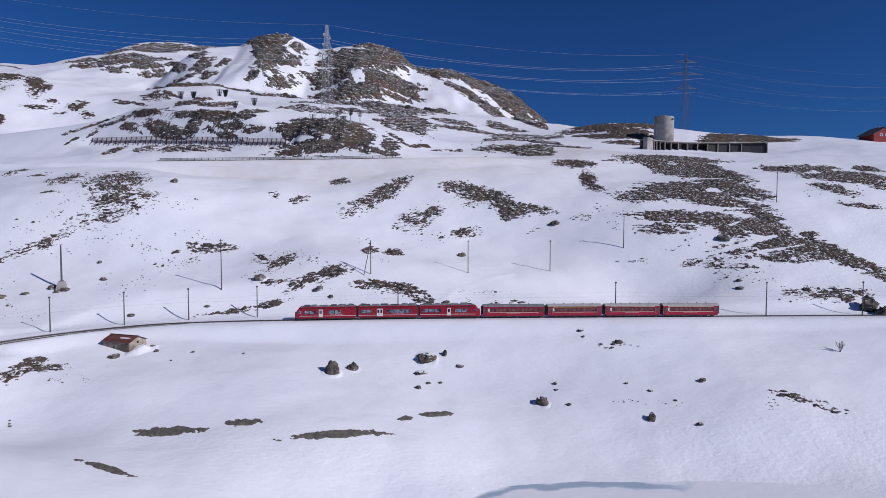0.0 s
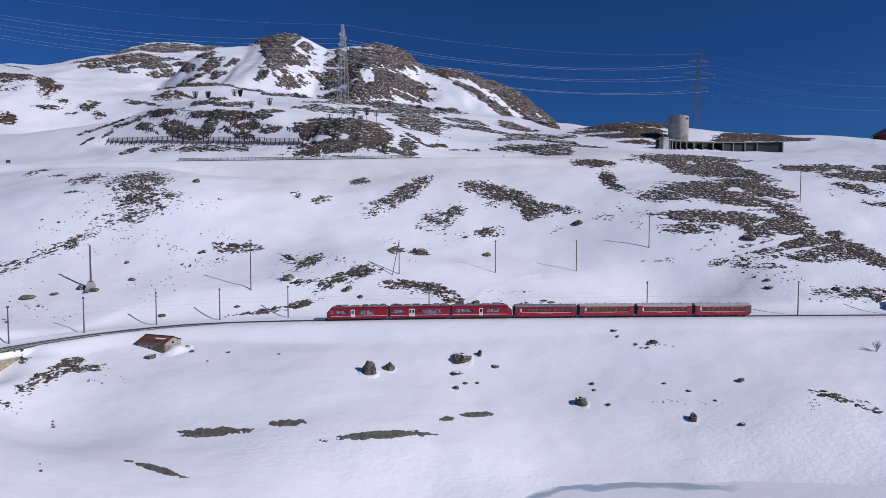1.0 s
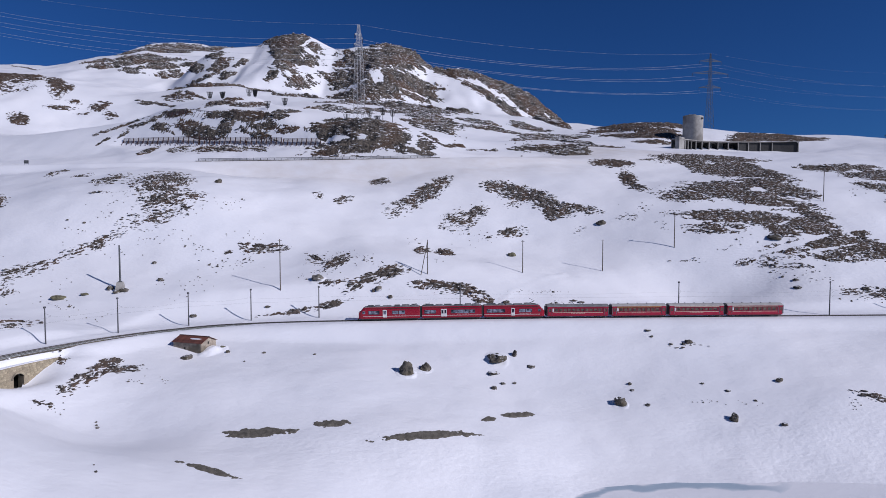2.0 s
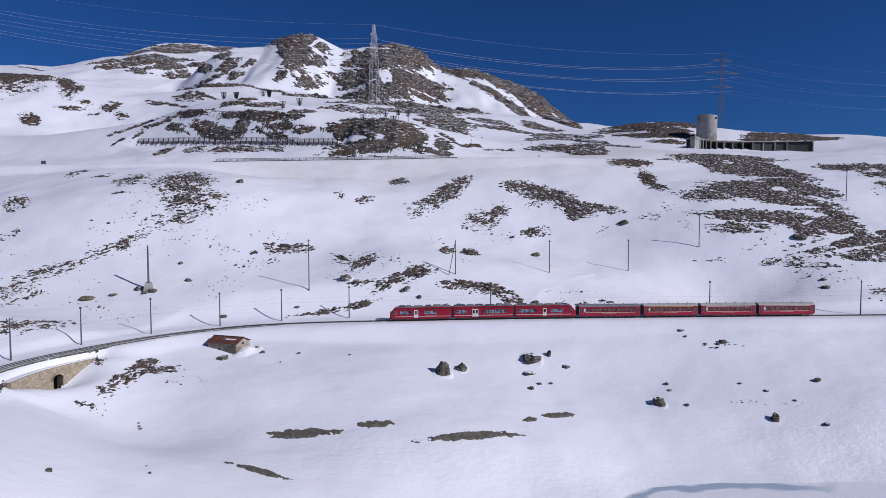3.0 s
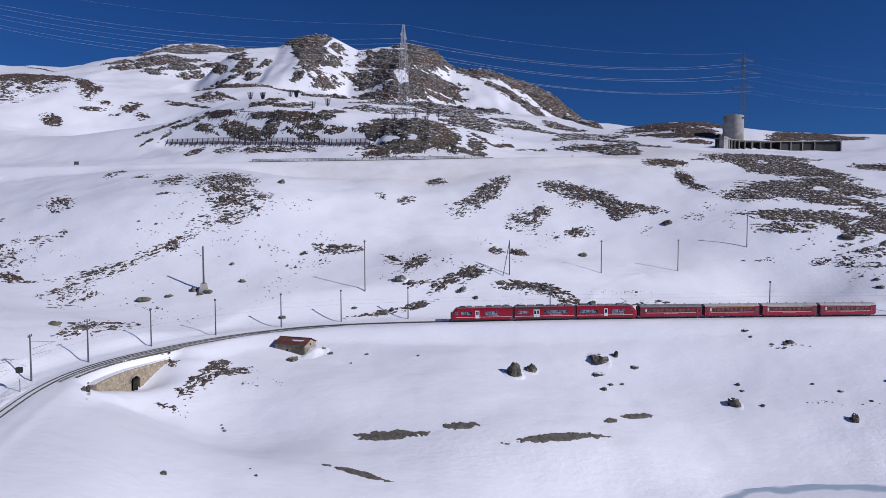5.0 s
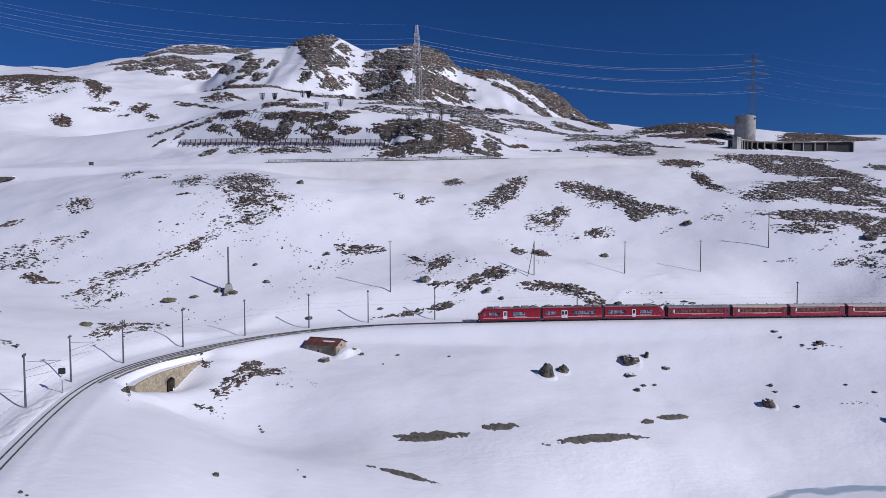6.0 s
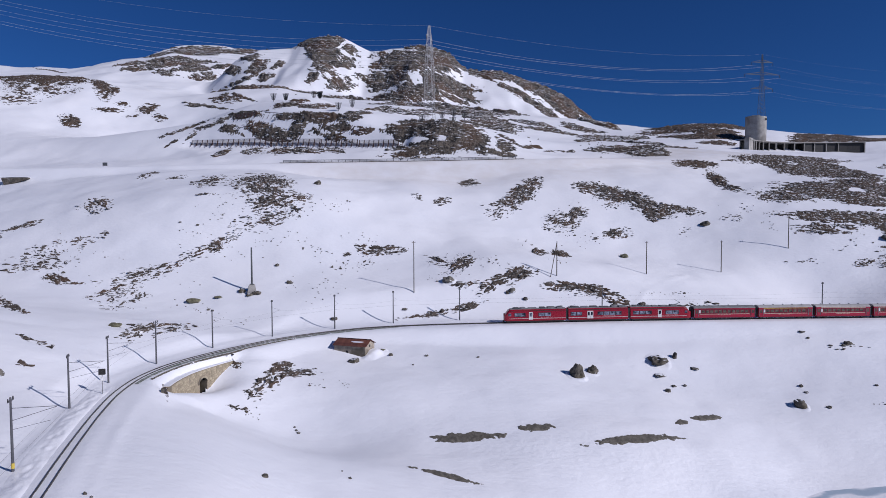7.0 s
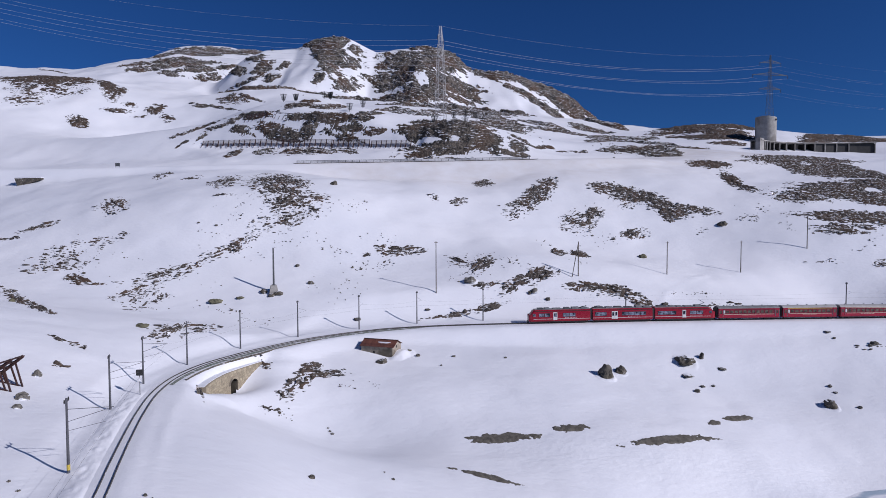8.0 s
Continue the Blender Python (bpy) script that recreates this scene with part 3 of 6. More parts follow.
railway = thing("railway_track", Matrix(), "single metre-gauge railway track half covered by snow", "railway track", kind="structure")
for side in (0.53, -0.53):
    bm = bmesh.new()
    a = [bm.verts.new(p) for p in offset_line(side - 0.05, -0.2, 0, len(LINE) - 2, 1.0)]
    b = [bm.verts.new(p) for p in offset_line(side - 0.045, 0.03, 0, len(LINE) - 2, 1.0)]
    c = [bm.verts.new(p) for p in offset_line(side + 0.045, 0.03, 0, len(LINE) - 2, 1.0)]
    d = [bm.verts.new(p) for p in offset_line(side + 0.05, -0.2, 0, len(LINE) - 2, 1.0)]
    for i in range(len(a) - 1):
        for p, q in ((a, b), (b, c), (c, d)):
            bm.faces.new((p[i], p[i + 1], q[i + 1], q[i]))
    part("rail", bm, STEEL, railway, "dark worn steel rail")
S_E, S_END = nearest_s(-112, 104), nearest_s(-66, 154)
inner, outer = offset_line(0.95, -0.10, S_E, S_END), offset_line(2.9, -0.12, S_E, S_END)
share = np.interp(np.linspace(0, 1, len(inner)), [0, 0.25, 0.6, 0.9, 1], [0.35, 0.6, 1.0, 0.8, 0.1])
v, f = strip(inner, [tuple(Vector(a).lerp(Vector(b), k)) for a, b, k in zip(inner, outer, share)])
mesh_object("ballast_strip", v, f, BALLAST, railway)
# wet grooves melted beside the rails
for side in (0.53, -0.53):
    v, f = strip(offset_line(side - 0.08, -0.11, 60, len(LINE) - 2), offset_line(side + 0.08, -0.11, 60, len(LINE) - 2))
    mesh_object("ballast_strip", v, f, BALLAST, railway)

# low edge stones between the track and the retaining wall
kerb = thing("kerb", Matrix(), "dark low stone edging along the railway embankment", "kerb", kind="structure")
path = [Vector((x, y, height(x, y) + 0.06)) for x, y, z in offset_line(2.75, 0, nearest_s(-111, 107), nearest_s(-92, 144.3), 1.2)]
for k in range(1, len(path) - 1):
    path[k].z = (path[k - 1].z + 2 * path[k].z + path[k + 1].z) / 4
bm = bmesh.new()
for a, b in zip(path, path[1:]):
    bar(bm, a, Vector(a).lerp(Vector(b), 0.94), 0.30, 0.40)
part("edge_stone", bm, BOULDER, kerb)


def catenary_mast(x, y, top, base=None, marked=False):
    base = height(x, y) if base is None else base
    k = nearest_s(x, y)
    to = along(k) - Vector((x, y, 0))
    to.z = 0
    reach_ = to.length
    yaw = math.degrees(math.atan2(to.y, to.x))
    h = top - base
    mast = thing("catenary_mast", pose(x, y, base, 0, 0, yaw), "slim grey steel overhead-line mast standing in snow by the railway", "mast", "overhead line masts")
    bm = bmesh.new()
    tube(bm, (0, 0), 0.17, 0.11, -0.6, h, 8)
    part("post", bm, GREY_POST, mast)
    if marked:
        part("marking", tube(bmesh.new(), (0, 0), 0.185, 0.183, 0.35, 0.95, 8), YELLOW, mast, "yellow band at the foot")
    wide = 0.75 if y < 125 else 0.28
    part("crossbar", boxes((-0.05, 0.05, -wide, wide, h - 0.45, h - 0.33)), GREY_POST, mast)
    for w in (-wide + 0.1, 0.0, wide - 0.1):
        part("insulator", tube(bmesh.new(), (0, w), 0.09, 0.06, h - 0.33, h - 0.02, 6), DARK, mast)
    arm = 5.75 - (base - along(k).z)
    part("bracket", bars(((0, 0, arm + 1.3), (reach_ + 0.4, 0, arm + 1.2)), ((0, 0, arm - 0.1), (reach_ + 0.2, 0, arm + 1.15)), w=0.05 if y < 112 else 0.02), GREY_POST, mast)
    part("register_arm", bars(((0, 0, arm - 1.1), (reach_ * 0.9, 0, arm - 0.35)), w=0.035 if y < 112 else 0.015), GREY_POST, mast)
    return mast


MASTS = [(-103.5, 66.0, 8.0), (-112.0, 89.2, 7.55), (-114.8, 104.4, 7.4), (-113.3, 118.6, 7.7), (-107.4, 132.2, 7.9), (-97.6, 144.1, 8.4), (-84.1, 153.0, 8.6), (-69.5, 158.2, 8.9), (-51.8, 160.9, 9.3), (-13.2, 161.4, 9.9), (46.6, 161.9, 10.5), (88.9, 163.6, 10.4), (116.5, 165.0, 10.4), (150, 168, 10.4)]
for x, y, top in MASTS:
    catenary_mast(x, y, top, marked=y < 70)
STOPS = [-75.0] + [nearest_s(x, y) for x, y, _ in MASTS] + [len(LINE) - 2]
contact, feeder = [], []
for a, b in zip(STOPS, STOPS[1:]):
    a = max(a, 0)
    p, q = along(a) + Vector((0, 0, 5.4)), along(b) + Vector((0, 0, 5.4))
    contact += sagging(p, q, 0.05, 6)[:-1]
    feeder += sagging(p + Vector((0, 0, 1.35)), q + Vector((0, 0, 1.35)), 0.5, 8)[:-1]
overhead = thing("overhead_line", Matrix(), "thin dark contact wire and carrier cable above the railway", "overhead line", kind="structure")
cable("contact_wire", contact, 0.009, COPPER, overhead)
cable("carrier_cable", feeder, 0.007, COPPER, overhead)

# ---------------------------------------------------------------- train
def profile(x, half=1.3, bottom=0.55, eave=3.15, top=3.72, narrow=1.0, lift=0.0):
    pts = [(-half * 0.94, bottom), (-half, bottom + 0.35), (-half, 2.3), (-half * 0.96, eave), (-half * 0.80, eave + 0.28), (-half * 0.45, top - 0.06), (0, top), (half * 0.45, top - 0.06), (half * 0.80, eave + 0.28), (half * 0.96, eave), (half, 2.3), (half, bottom + 0.35), (half * 0.94, bottom)]
    return [(x, w * narrow, z + lift) for w, z in pts]


def bogie(car, x):
    b = part("bogie", boxes((x - 1.35, x + 1.35, -0.95, -0.75, 0.35, 0.62), (x - 1.35, x + 1.35, 0.75, 0.95, 0.35, 0.62), (x - 0.25, x + 0.25, -0.95, 0.95, 0.4, 0.7)), DARK, car, "dark wheel truck")
    for dx in (-1.0, 1.0):
        for w in (-0.56, 0.56):
            bm = bmesh.new()
            bmesh.ops.create_cone(bm, cap_ends=True, segments=14, radius1=0.38, radius2=0.38, depth=0.12, matrix=Matrix.Translation((x + dx, w, 0.40)) @ Matrix.Rotation(math.pi / 2, 4, "X"))
            part("wheel", bm, STEEL, b)


def side_panel(name, car, x0, x1, z0, z1, mat, proud=0.012, label="", sides=(-1, 1), half=1.3):
    made = []
    for s in sides:
        bm = boxes((x0, x1, s * half - (0.0 if s > 0 else proud), s * half + (proud if s > 0 else 0.0), z0, z1))
        made.append(part(name, bm, mat, car, label))
    return made


def window_frame(car, x0, x1, z0=1.72, z1=2.58, mat=GLASS, frame_mat=DARK):
    for pane in side_panel("window", car, x0, x1, z0, z1, mat, 0.03):
        s = 1 if pane.data.vertices[0].co.y > 0 else -1
        y0, y1 = sorted((s * 1.30, s * 1.345))
        part("frame", boxes((x0 - 0.05, x1 + 0.05, y0, y1, z1, z1 + 0.05), (x0 - 0.05, x1 + 0.05, y0, y1, z0 - 0.05, z0), (x0 - 0.05, x0, y0, y1, z0, z1), (x1, x1 + 0.05, y0, y1, z0, z1)), frame_mat, pane)


def car_door(car, x0, x1, z0=0.85, z1=2.85, leaves=1, mat=WHITE, label="pale grey-white door leaf", pane_mat=GLASS):
    w = (x1 - x0) / leaves
    for i in range(leaves):
        a, b = x0 + i * w + 0.02, x0 + (i + 1) * w - 0.02
        for leaf in side_panel("door", car, a, b, z0, z1, mat, 0.03, label):
            s = 1 if leaf.data.vertices[0].co.y > 0 else -1
            y0, y1 = sorted((s * 1.33, s * 1.342))
            part("pane", boxes((a + 0.16 * w, b - 0.16 * w, y0, y1, 1.65, min(2.62, z1 - 0.15))), pane_mat, leaf)


def pantograph(car, x, raised, turn=1):
    z = 3.9
    top = 1.3 if raised else 0.35
    p = part("pantograph", bars(((x - 0.9 * turn, -0.4, z), (x + 0.6 * turn, -0.1, z + top * 0.5)), ((x - 0.9 * turn, 0.4, z), (x + 0.6 * turn, 0.1, z + top * 0.5)), ((x + 0.6 * turn, 0, z + top * 0.5), (x - 0.7 * turn, 0, z + top)), ((x - 0.7 * turn, -0.75, z + top), (x - 0.7 * turn, 0.75, z + top)), w=0.07), DARK_STEEL, car, "folding steel current collector")
    part("insulator", boxes((x - 1.0, x + 0.9, -0.55, 0.55, 3.66, 3.84)), DARK, p)


def railcar(m, L, panes, doors, nose=0, collectors=()):
    car = thing("railcar", m, "glossy red electric railcar with white doors and a thin white line", "train", "train cars")
    h = L / 2 - 0.32
    rings = []
    if nose < 0:
        rings += [profile(-h, eave=1.25, top=1.55, narrow=0.74), profile(-h + 0.2, eave=1.7, top=2.0, narrow=0.87), profile(-h + 0.6, eave=2.35, top=2.75, narrow=0.95), profile(-h + 1.2, eave=2.95, top=3.45, narrow=0.99), profile(-h + 1.8)]
    else:
        rings += [profile(-h, narrow=0.97), profile(-h + 0.06)]
    if nose > 0:
        rings += [profile(h - 1.8), profile(h - 1.2, eave=2.95, top=3.45, narrow=0.99), profile(h - 0.6, eave=2.35, top=2.75, narrow=0.95), profile(h - 0.2, eave=1.7, top=2.0, narrow=0.87), profile(h, eave=1.25, top=1.55, narrow=0.74)]
    else:
        rings += [profile(h - 0.06), profile(h, narrow=0.97)]
    part("body", loft(rings), RED, car)
    a, b = (-h + (1.6 if nose < 0 else 0.1)), (h - (1.6 if nose > 0 else 0.1))
    part("cant_rail", boxes((a, b, -1.27, -1.18, 3.10, 3.24), (a, b, 1.18, 1.27, 3.10, 3.24)), DARK, car, "dark line under the roof")
    part("roof", loft([[(x, w, z) for w, z in ((-1.06, 3.40), (-0.6, 3.69), (0, 3.75), (0.6, 3.69), (1.06, 3.40), (0, 3.40))] for x in (a, b)]), ROOF_GREY, car, "dusty grey roof")
    part("skirt", boxes((-h + 0.5, h - 0.5, -1.16, 1.16, 0.24, 0.62)), DARK, car, "dark skirt over the running gear")
    side_panel("stripe", car, -h + (1.2 if nose < 0 else 0.05), h - (1.2 if nose > 0 else 0.05), 1.10, 1.19, WHITE, label="thin white line")
    for x0, x1, n in panes:
        w = (x1 - x0) / n
        for i in range(n):
            window_frame(car, -L / 2 + x0 + i * w + 0.09, -L / 2 + x0 + (i + 1) * w - 0.09)
    for x0, x1, n in doors:
        car_door(car, -L / 2 + x0, -L / 2 + x1, leaves=n)
    for k in range(8):
        side_panel("lettering", car, 1.4 + k * 0.4, 1.4 + k * 0.4 + 0.28, 1.38, 1.45, WHITE, 0.014, "white lettering")
    rnd = random.Random(int(L * 100) + len(panes) + nose)
    x = a + 0.8
    while x < b - 2.0:
        w = rnd.uniform(1.2, 2.4)
        part("roof_box", boxes((x, x + w, -rnd.uniform(0.55, 0.85), rnd.uniform(0.55, 0.85), 3.60, 3.72 + rnd.uniform(0.12, 0.32)), bevel=0.04), rnd.choice((ROOF_GREY, GALV, DARK_STEEL)), car, "grey roof equipment box")
        x += w + rnd.uniform(0.25, 0.9)
    for x, up in collectors:
        pantograph(car, -L / 2 + x, up, 1 if up else -1)
    bogie(car, -L / 2 + 2.9)
    bogie(car, L / 2 - 2.9)
    if nose:
        e = nose * h
        glass = loft([[(e - nose * 0.32, -1.05, 1.95), (e - nose * 0.32, 1.05, 1.95), (e - nose * 0.37, 1.05, 1.95), (e - nose * 0.37, -1.05, 1.95)], [(e - nose * 1.19, -1.02, 3.42), (e - nose * 1.19, 1.02, 3.42), (e - nose * 1.25, 1.02, 3.38), (e - nose * 1.25, -1.02, 3.38)]])
        part("windscreen", glass, BLACK_GLASS, car, "dark sloping windscreen")
        for s in (-1, 1):
            part("cab_window", boxes((min(e - nose * 1.0, e - nose * 1.75), max(e - nose * 1.0, e - nose * 1.75), s * 1.285 - 0.03, s * 1.285 + 0.03, 1.85, 2.55)), GLASS, car)
            bm = bmesh.new()
            bmesh.ops.create_uvsphere(bm, u_segments=10, v_segments=6, radius=0.13, matrix=Matrix.Translation((e + nose * 0.0, s * 0.6, 1.15)))
            part("headlight", bm, WHITE, car, "round headlight")
        part("plough", loft([[(e, -0.9, 0.2), (e, 0.9, 0.2), (e, 0.9, 0.6), (e, -0.9, 0.6)], [(e + nose * 0.35, -0.6, 0.2), (e + nose * 0.35, 0.6, 0.2), (e + nose * 0.2, 0.6, 0.55), (e + nose * 0.2, -0.6, 0.55)]]), DARK, car, "dark rail guard")
    if nose <= 0:
        part("gangway", boxes((h - 0.02, h + 0.62, -1.12, 1.12, 0.8, 3.35)), DARK, car, "black rubber gangway")
    return car


def coach(m, L, n, accent, label, roof=COACH_ROOF):
    car = thing("passenger_coach", m, label, "train", "train cars")
    h = L / 2 - 0.50
    part("body", loft([profile(-h, eave=3.0, top=3.50, narrow=0.97), profile(-h + 0.06, eave=3.0, top=3.52), profile(h - 0.06, eave=3.0, top=3.52), profile(h, eave=3.0, top=3.50, narrow=0.97)]), COACH_RED, car)
    part("roof", loft([[(x, w, z) for w, z in ((-1.3, 3.02), (-1.22, 3.2), (-0.75, 3.5), (0, 3.62), (0.75, 3.5), (1.22, 3.2), (1.3, 3.02))] for x in (-h - 0.05, h + 0.05)]), roof, car, "dusty grey rounded roof")
    side_panel("window_band", car, -h + 1.25, h - 1.25, 1.58, 2.74, MAROON, 0.008, "darker maroon band behind the windows")
    part("underframe", boxes((-h + 0.3, h - 0.3, -1.22, 1.22, 0.40, 0.80)), DARK, car)
    side_panel("stripe", car, -h + 1.5, h - 1.5, 1.42, 1.52, CREAM, label="cream line")
    side_panel("stripe", car, -h + 1.3, h - 1.3, 2.78, 2.90, accent)
    w = (2 * h - 3.6) / n
    for i in range(n):
        window_frame(car, -h + 1.8 + i * w + 0.13, -h + 1.8 + (i + 1) * w - 0.13, 1.78, 2.52, WARM_GLASS, COACH_RED)
    for x in (-h + 0.62, h - 0.62):
        car_door(car, x - 0.42, x + 0.42, 0.85, 2.7, mat=COACH_RED, label="dark red door leaf", pane_mat=WARM_GLASS)
        for e in (-0.55, 0.55):
            side_panel("handrail", car, x + e - 0.04, x + e + 0.04, 0.9, 2.6, GALV, 0.06, "bright steel handrail")
    side_panel("blind", car, -h + 1.32, -h + 1.72, 1.75, 2.55, WHITE, 0.025, "pale frosted window")
    for k in range(9):
        side_panel("lettering", car, -1.9 + k * 0.42, -1.9 + k * 0.42 + 0.3, 1.22, 1.30, CREAM, 0.014, "pale lettering")
    for x in np.arange(-h + 2, h - 1.5, 2.6):
        part("roof_vent", tube(bmesh.new(), (x, 0.0), 0.2, 0.16, 3.56, 3.78, 8), GALV, car)
    for e in (-1, 1):
        part("gangway", boxes((min(e * h, e * (h + 0.48)), max(e * h, e * (h + 0.48)), -0.85, 0.85, 0.8, 3.1)), DARK, car, "black gangway bellows")
        part("coupling", bars(((e * h, 0, 0.75), (e * (h + 0.49), 0, 0.75)), w=0.2), DARK, car)
    bogie(car, -L / 2 + 2.7)
    bogie(car, L / 2 - 2.7)
    return car


HEAD_S = nearest_s(-40.4, 157.0)
AT_S = HEAD_S


def next_place(L):
    global AT_S
    a, b = along(AT_S + 2.8), along(AT_S + L - 2.8)
    d = b - a
    mid = (a + b) / 2
    AT_S += L
    return pose(mid.x, mid.y, mid.z, 0, -math.degrees(math.atan2(d.z, math.hypot(d.x, d.y))), math.degrees(math.atan2(d.y, d.x)))


railcar(next_place(16.8), 16.8, [(2.9, 5.9, 2), (9.2, 12.6, 2)], [(6.7, 7.8, 1)], -1, [(15.0, False)])
railcar(next_place(16.4), 16.4, [(0.9, 4.0, 2), (8.0, 14.4, 4)], [(5.3, 6.9, 2)], 0, [(1.6, False)])
railcar(next_place(16.8), 16.8, [(1.0, 6.0, 3), (9.6, 13.2, 2)], [(7.6, 8.6, 1)], 1, [(13.4, True)])
COACH = "older dark red passenger coach with a cream line and grey roof"
coach(next_place(17.4), 17.4, 11, COACH_RED, COACH, ROOF_GREY)
coach(next_place(15.6), 15.6, 9, GOLD, "older dark red passenger coach with a yellow band under the roof")
coach(next_place(15.8), 15.8, 9, CREAM, COACH)
coach(next_place(16.2), 16.2, 9, CREAM, COACH)

# ---------------------------------------------------------------- retaining wall with a culvert
def retaining_wall():
    wall = thing("retaining_wall", Matrix(), "pale weathered masonry retaining wall with an arched culvert under the railway", "wall", kind="structure")
    ks = np.arange(nearest_s(-111.5, 107), nearest_s(-104.2, 130.2), 0.6)
    run = []
    for s in ks:
        k = int(s)
        t = LINE[k + 1] - LINE[k - 1]
        t = t / np.hypot(t[0], t[1])
        c = along(s)
        y0 = c.y - t[0] * 4.6
        w = float(np.interp(y0, [108, 128.6], [5.6, 3.7])) + 0.6
        run.append(Vector((c.x + t[1] * w, c.y - t[0] * w, 0)))
    gate = min(range(len(run)), key=lambda i: (run[i].y - 119.3) ** 2)
    top, foot = -2.45, -7.6

    def block(i0, i1, z0, z1, depth0=0.0, depth1=1.9):
        bm = bmesh.new()
        rows_ = []
        for i in range(i0, i1 + 1):
            t = (run[min(i + 1, len(run) - 1)] - run[max(i - 1, 0)]).normalized()
            n = Vector((t.y, -t.x, 0))
            rows_.append([bm.verts.new(run[i] - n * d + Vector((0, 0, z))) for d, z in ((depth0, z0), (depth0, z1), (depth1, z1), (depth1, z0))])
        for a, b in zip(rows_, rows_[1:]):
            for j in range(4):
                bm.faces.new((a[j], a[(j + 1) % 4], b[(j + 1) % 4], b[j]))
        bm.faces.new(rows_[0][::-1])
        bm.faces.new(rows_[-1])
        bmesh.ops.recalc_face_normals(bm, faces=bm.faces)
        return bm

    g0, g1 = gate - 2, gate + 2
    part("masonry", block(0, g0, foot, top), MORTAR, wall, "mortared stone face")
    part("masonry", block(g1, len(run) - 1, foot, top), MORTAR, wall, "mortared stone face")
    part("masonry", block(g0, g1, -3.92, top), MORTAR, wall, "mortared stone face")
    part("snow_cap", block(0, len(run) - 1, top, top + 0.10, 0.30, 2.7), SNOW, wall, "snow lying along the wall top")
    c, t = run[gate], (run[gate + 1] - run[gate - 1]).normalized()
    n = Vector((t.y, -t.x, 0))
    m = Matrix(((t.x, n.x, 0, c.x), (t.y, n.y, 0, c.y), (0, 0, 1, 0), (0, 0, 0, 1)))
    # arch: ring of stones, spandrels above it and the vault behind, coloured as shade
    r, spring = 1.2, -5.2
    for i in range(11):
        a0, a1 = math.pi * i / 11, math.pi * (i + 0.93) / 11
        pts = [(rr * math.cos(a), rr * math.sin(a)) for rr, a in ((r, a0), (r + 0.38, a0), (r + 0.38, a1), (r, a1))]
        stone = part("arch_stone", loft([[(x, y, spring + z) for x, z in pts] for y in (-0.3, 0.09)]), STONE, wall)
        stone.matrix_local = m
    for s in (-1, 1):
        q = [(s * 1.40, spring), (s * r, spring)] + [(s * r * math.cos(a), spring + r * math.sin(a)) for a in np.linspace(0.2, math.pi / 2, 7)] + [(0, -3.9), (s * 1.40, -3.9)]
        o = part("spandrel", loft([[(x, y, z) for x, z in q] for y in (-0.6, 0.0)]), MORTAR, wall)
        o.matrix_local = m
        o = part("pier", boxes((min(s * r, s * 1.4), max(s * r, s * 1.4), -0.6, 0.0, foot, spring)), MORTAR, wall)
        o.matrix_local = m
    arc = [(r * math.cos(a), spring + r * math.sin(a)) for a in np.linspace(0, math.pi, 12)]
    vault = bmesh.new()
    ring = [[vault.verts.new((x, y, z)) for x, z in [(r, -7.3)] + arc + [(-r, -7.3)]] for y in (-0.05, -5.5)]
    for i in range(len(ring[0]) - 1):
        vault.faces.new((ring[0][i], ring[0][i + 1], ring[1][i + 1], ring[1][i]))
    vault.faces.new(ring[1])
    vault.faces.new((ring[0][0], ring[1][0], ring[1][-1], ring[0][-1]))
    o = part("vault", vault, SHADE_HOLE, wall, "stone vault, its shade put in as near black")
    o.matrix_local = m
    # face stones in rough courses
    rnd = random.Random(4)
    shapes = {}
    for row in range(10):
        z0 = top - 0.06 - 0.46 * (row + 1)
        d = rnd.uniform(0, 0.6)
        total = 0.6 * (len(run) - 1)
        while d < total - 0.5:
            w = rnd.choice((0.6, 0.8, 1.0))
            i = int(d / 0.6)
            p = run[i].lerp(run[min(i + 1, len(run) - 1)], d / 0.6 - i)
            if abs((p - c).dot(t) + w / 2) > 1.45 + w / 2 or z0 > -3.55:
                tt = (run[min(i + 1, len(run) - 1)] - run[max(i - 1, 0)]).normalized()
                nn = Vector((tt.y, -tt.x, 0))
                if w not in shapes:
                    bm = bmesh.new()
                    box(bm, 0.015, w - 0.03, -0.08, 0.06, 0.015, 0.43)
                    for vv in bm.verts:
                        if vv.co.y > 0:
                            vv.co.x += 0.035 if vv.co.x < w / 2 else -0.035
                            vv.co.z += 0.03 if vv.co.z < 0.2 else -0.03
                    me = bpy.data.meshes.new("wall_stone")
                    bm.to_mesh(me)
                    bm.free()
                    me.materials.append(STONE)
                    shapes[w] = me
                if height(p.x + nn.x * 0.9, p.y + nn.y * 0.9) < z0 + 0.6:
                    o = new("wall_stone", shapes[w])
                    o.parent = wall
                    out = rnd.uniform(-0.03, 0.03)
                    o.matrix_local = Matrix(((tt.x, nn.x, 0, p.x + nn.x * out), (tt.y, nn.y, 0, p.y + nn.y * out), (0, 0, 1, z0), (0, 0, 0, 1)))
            d += w


retaining_wall()


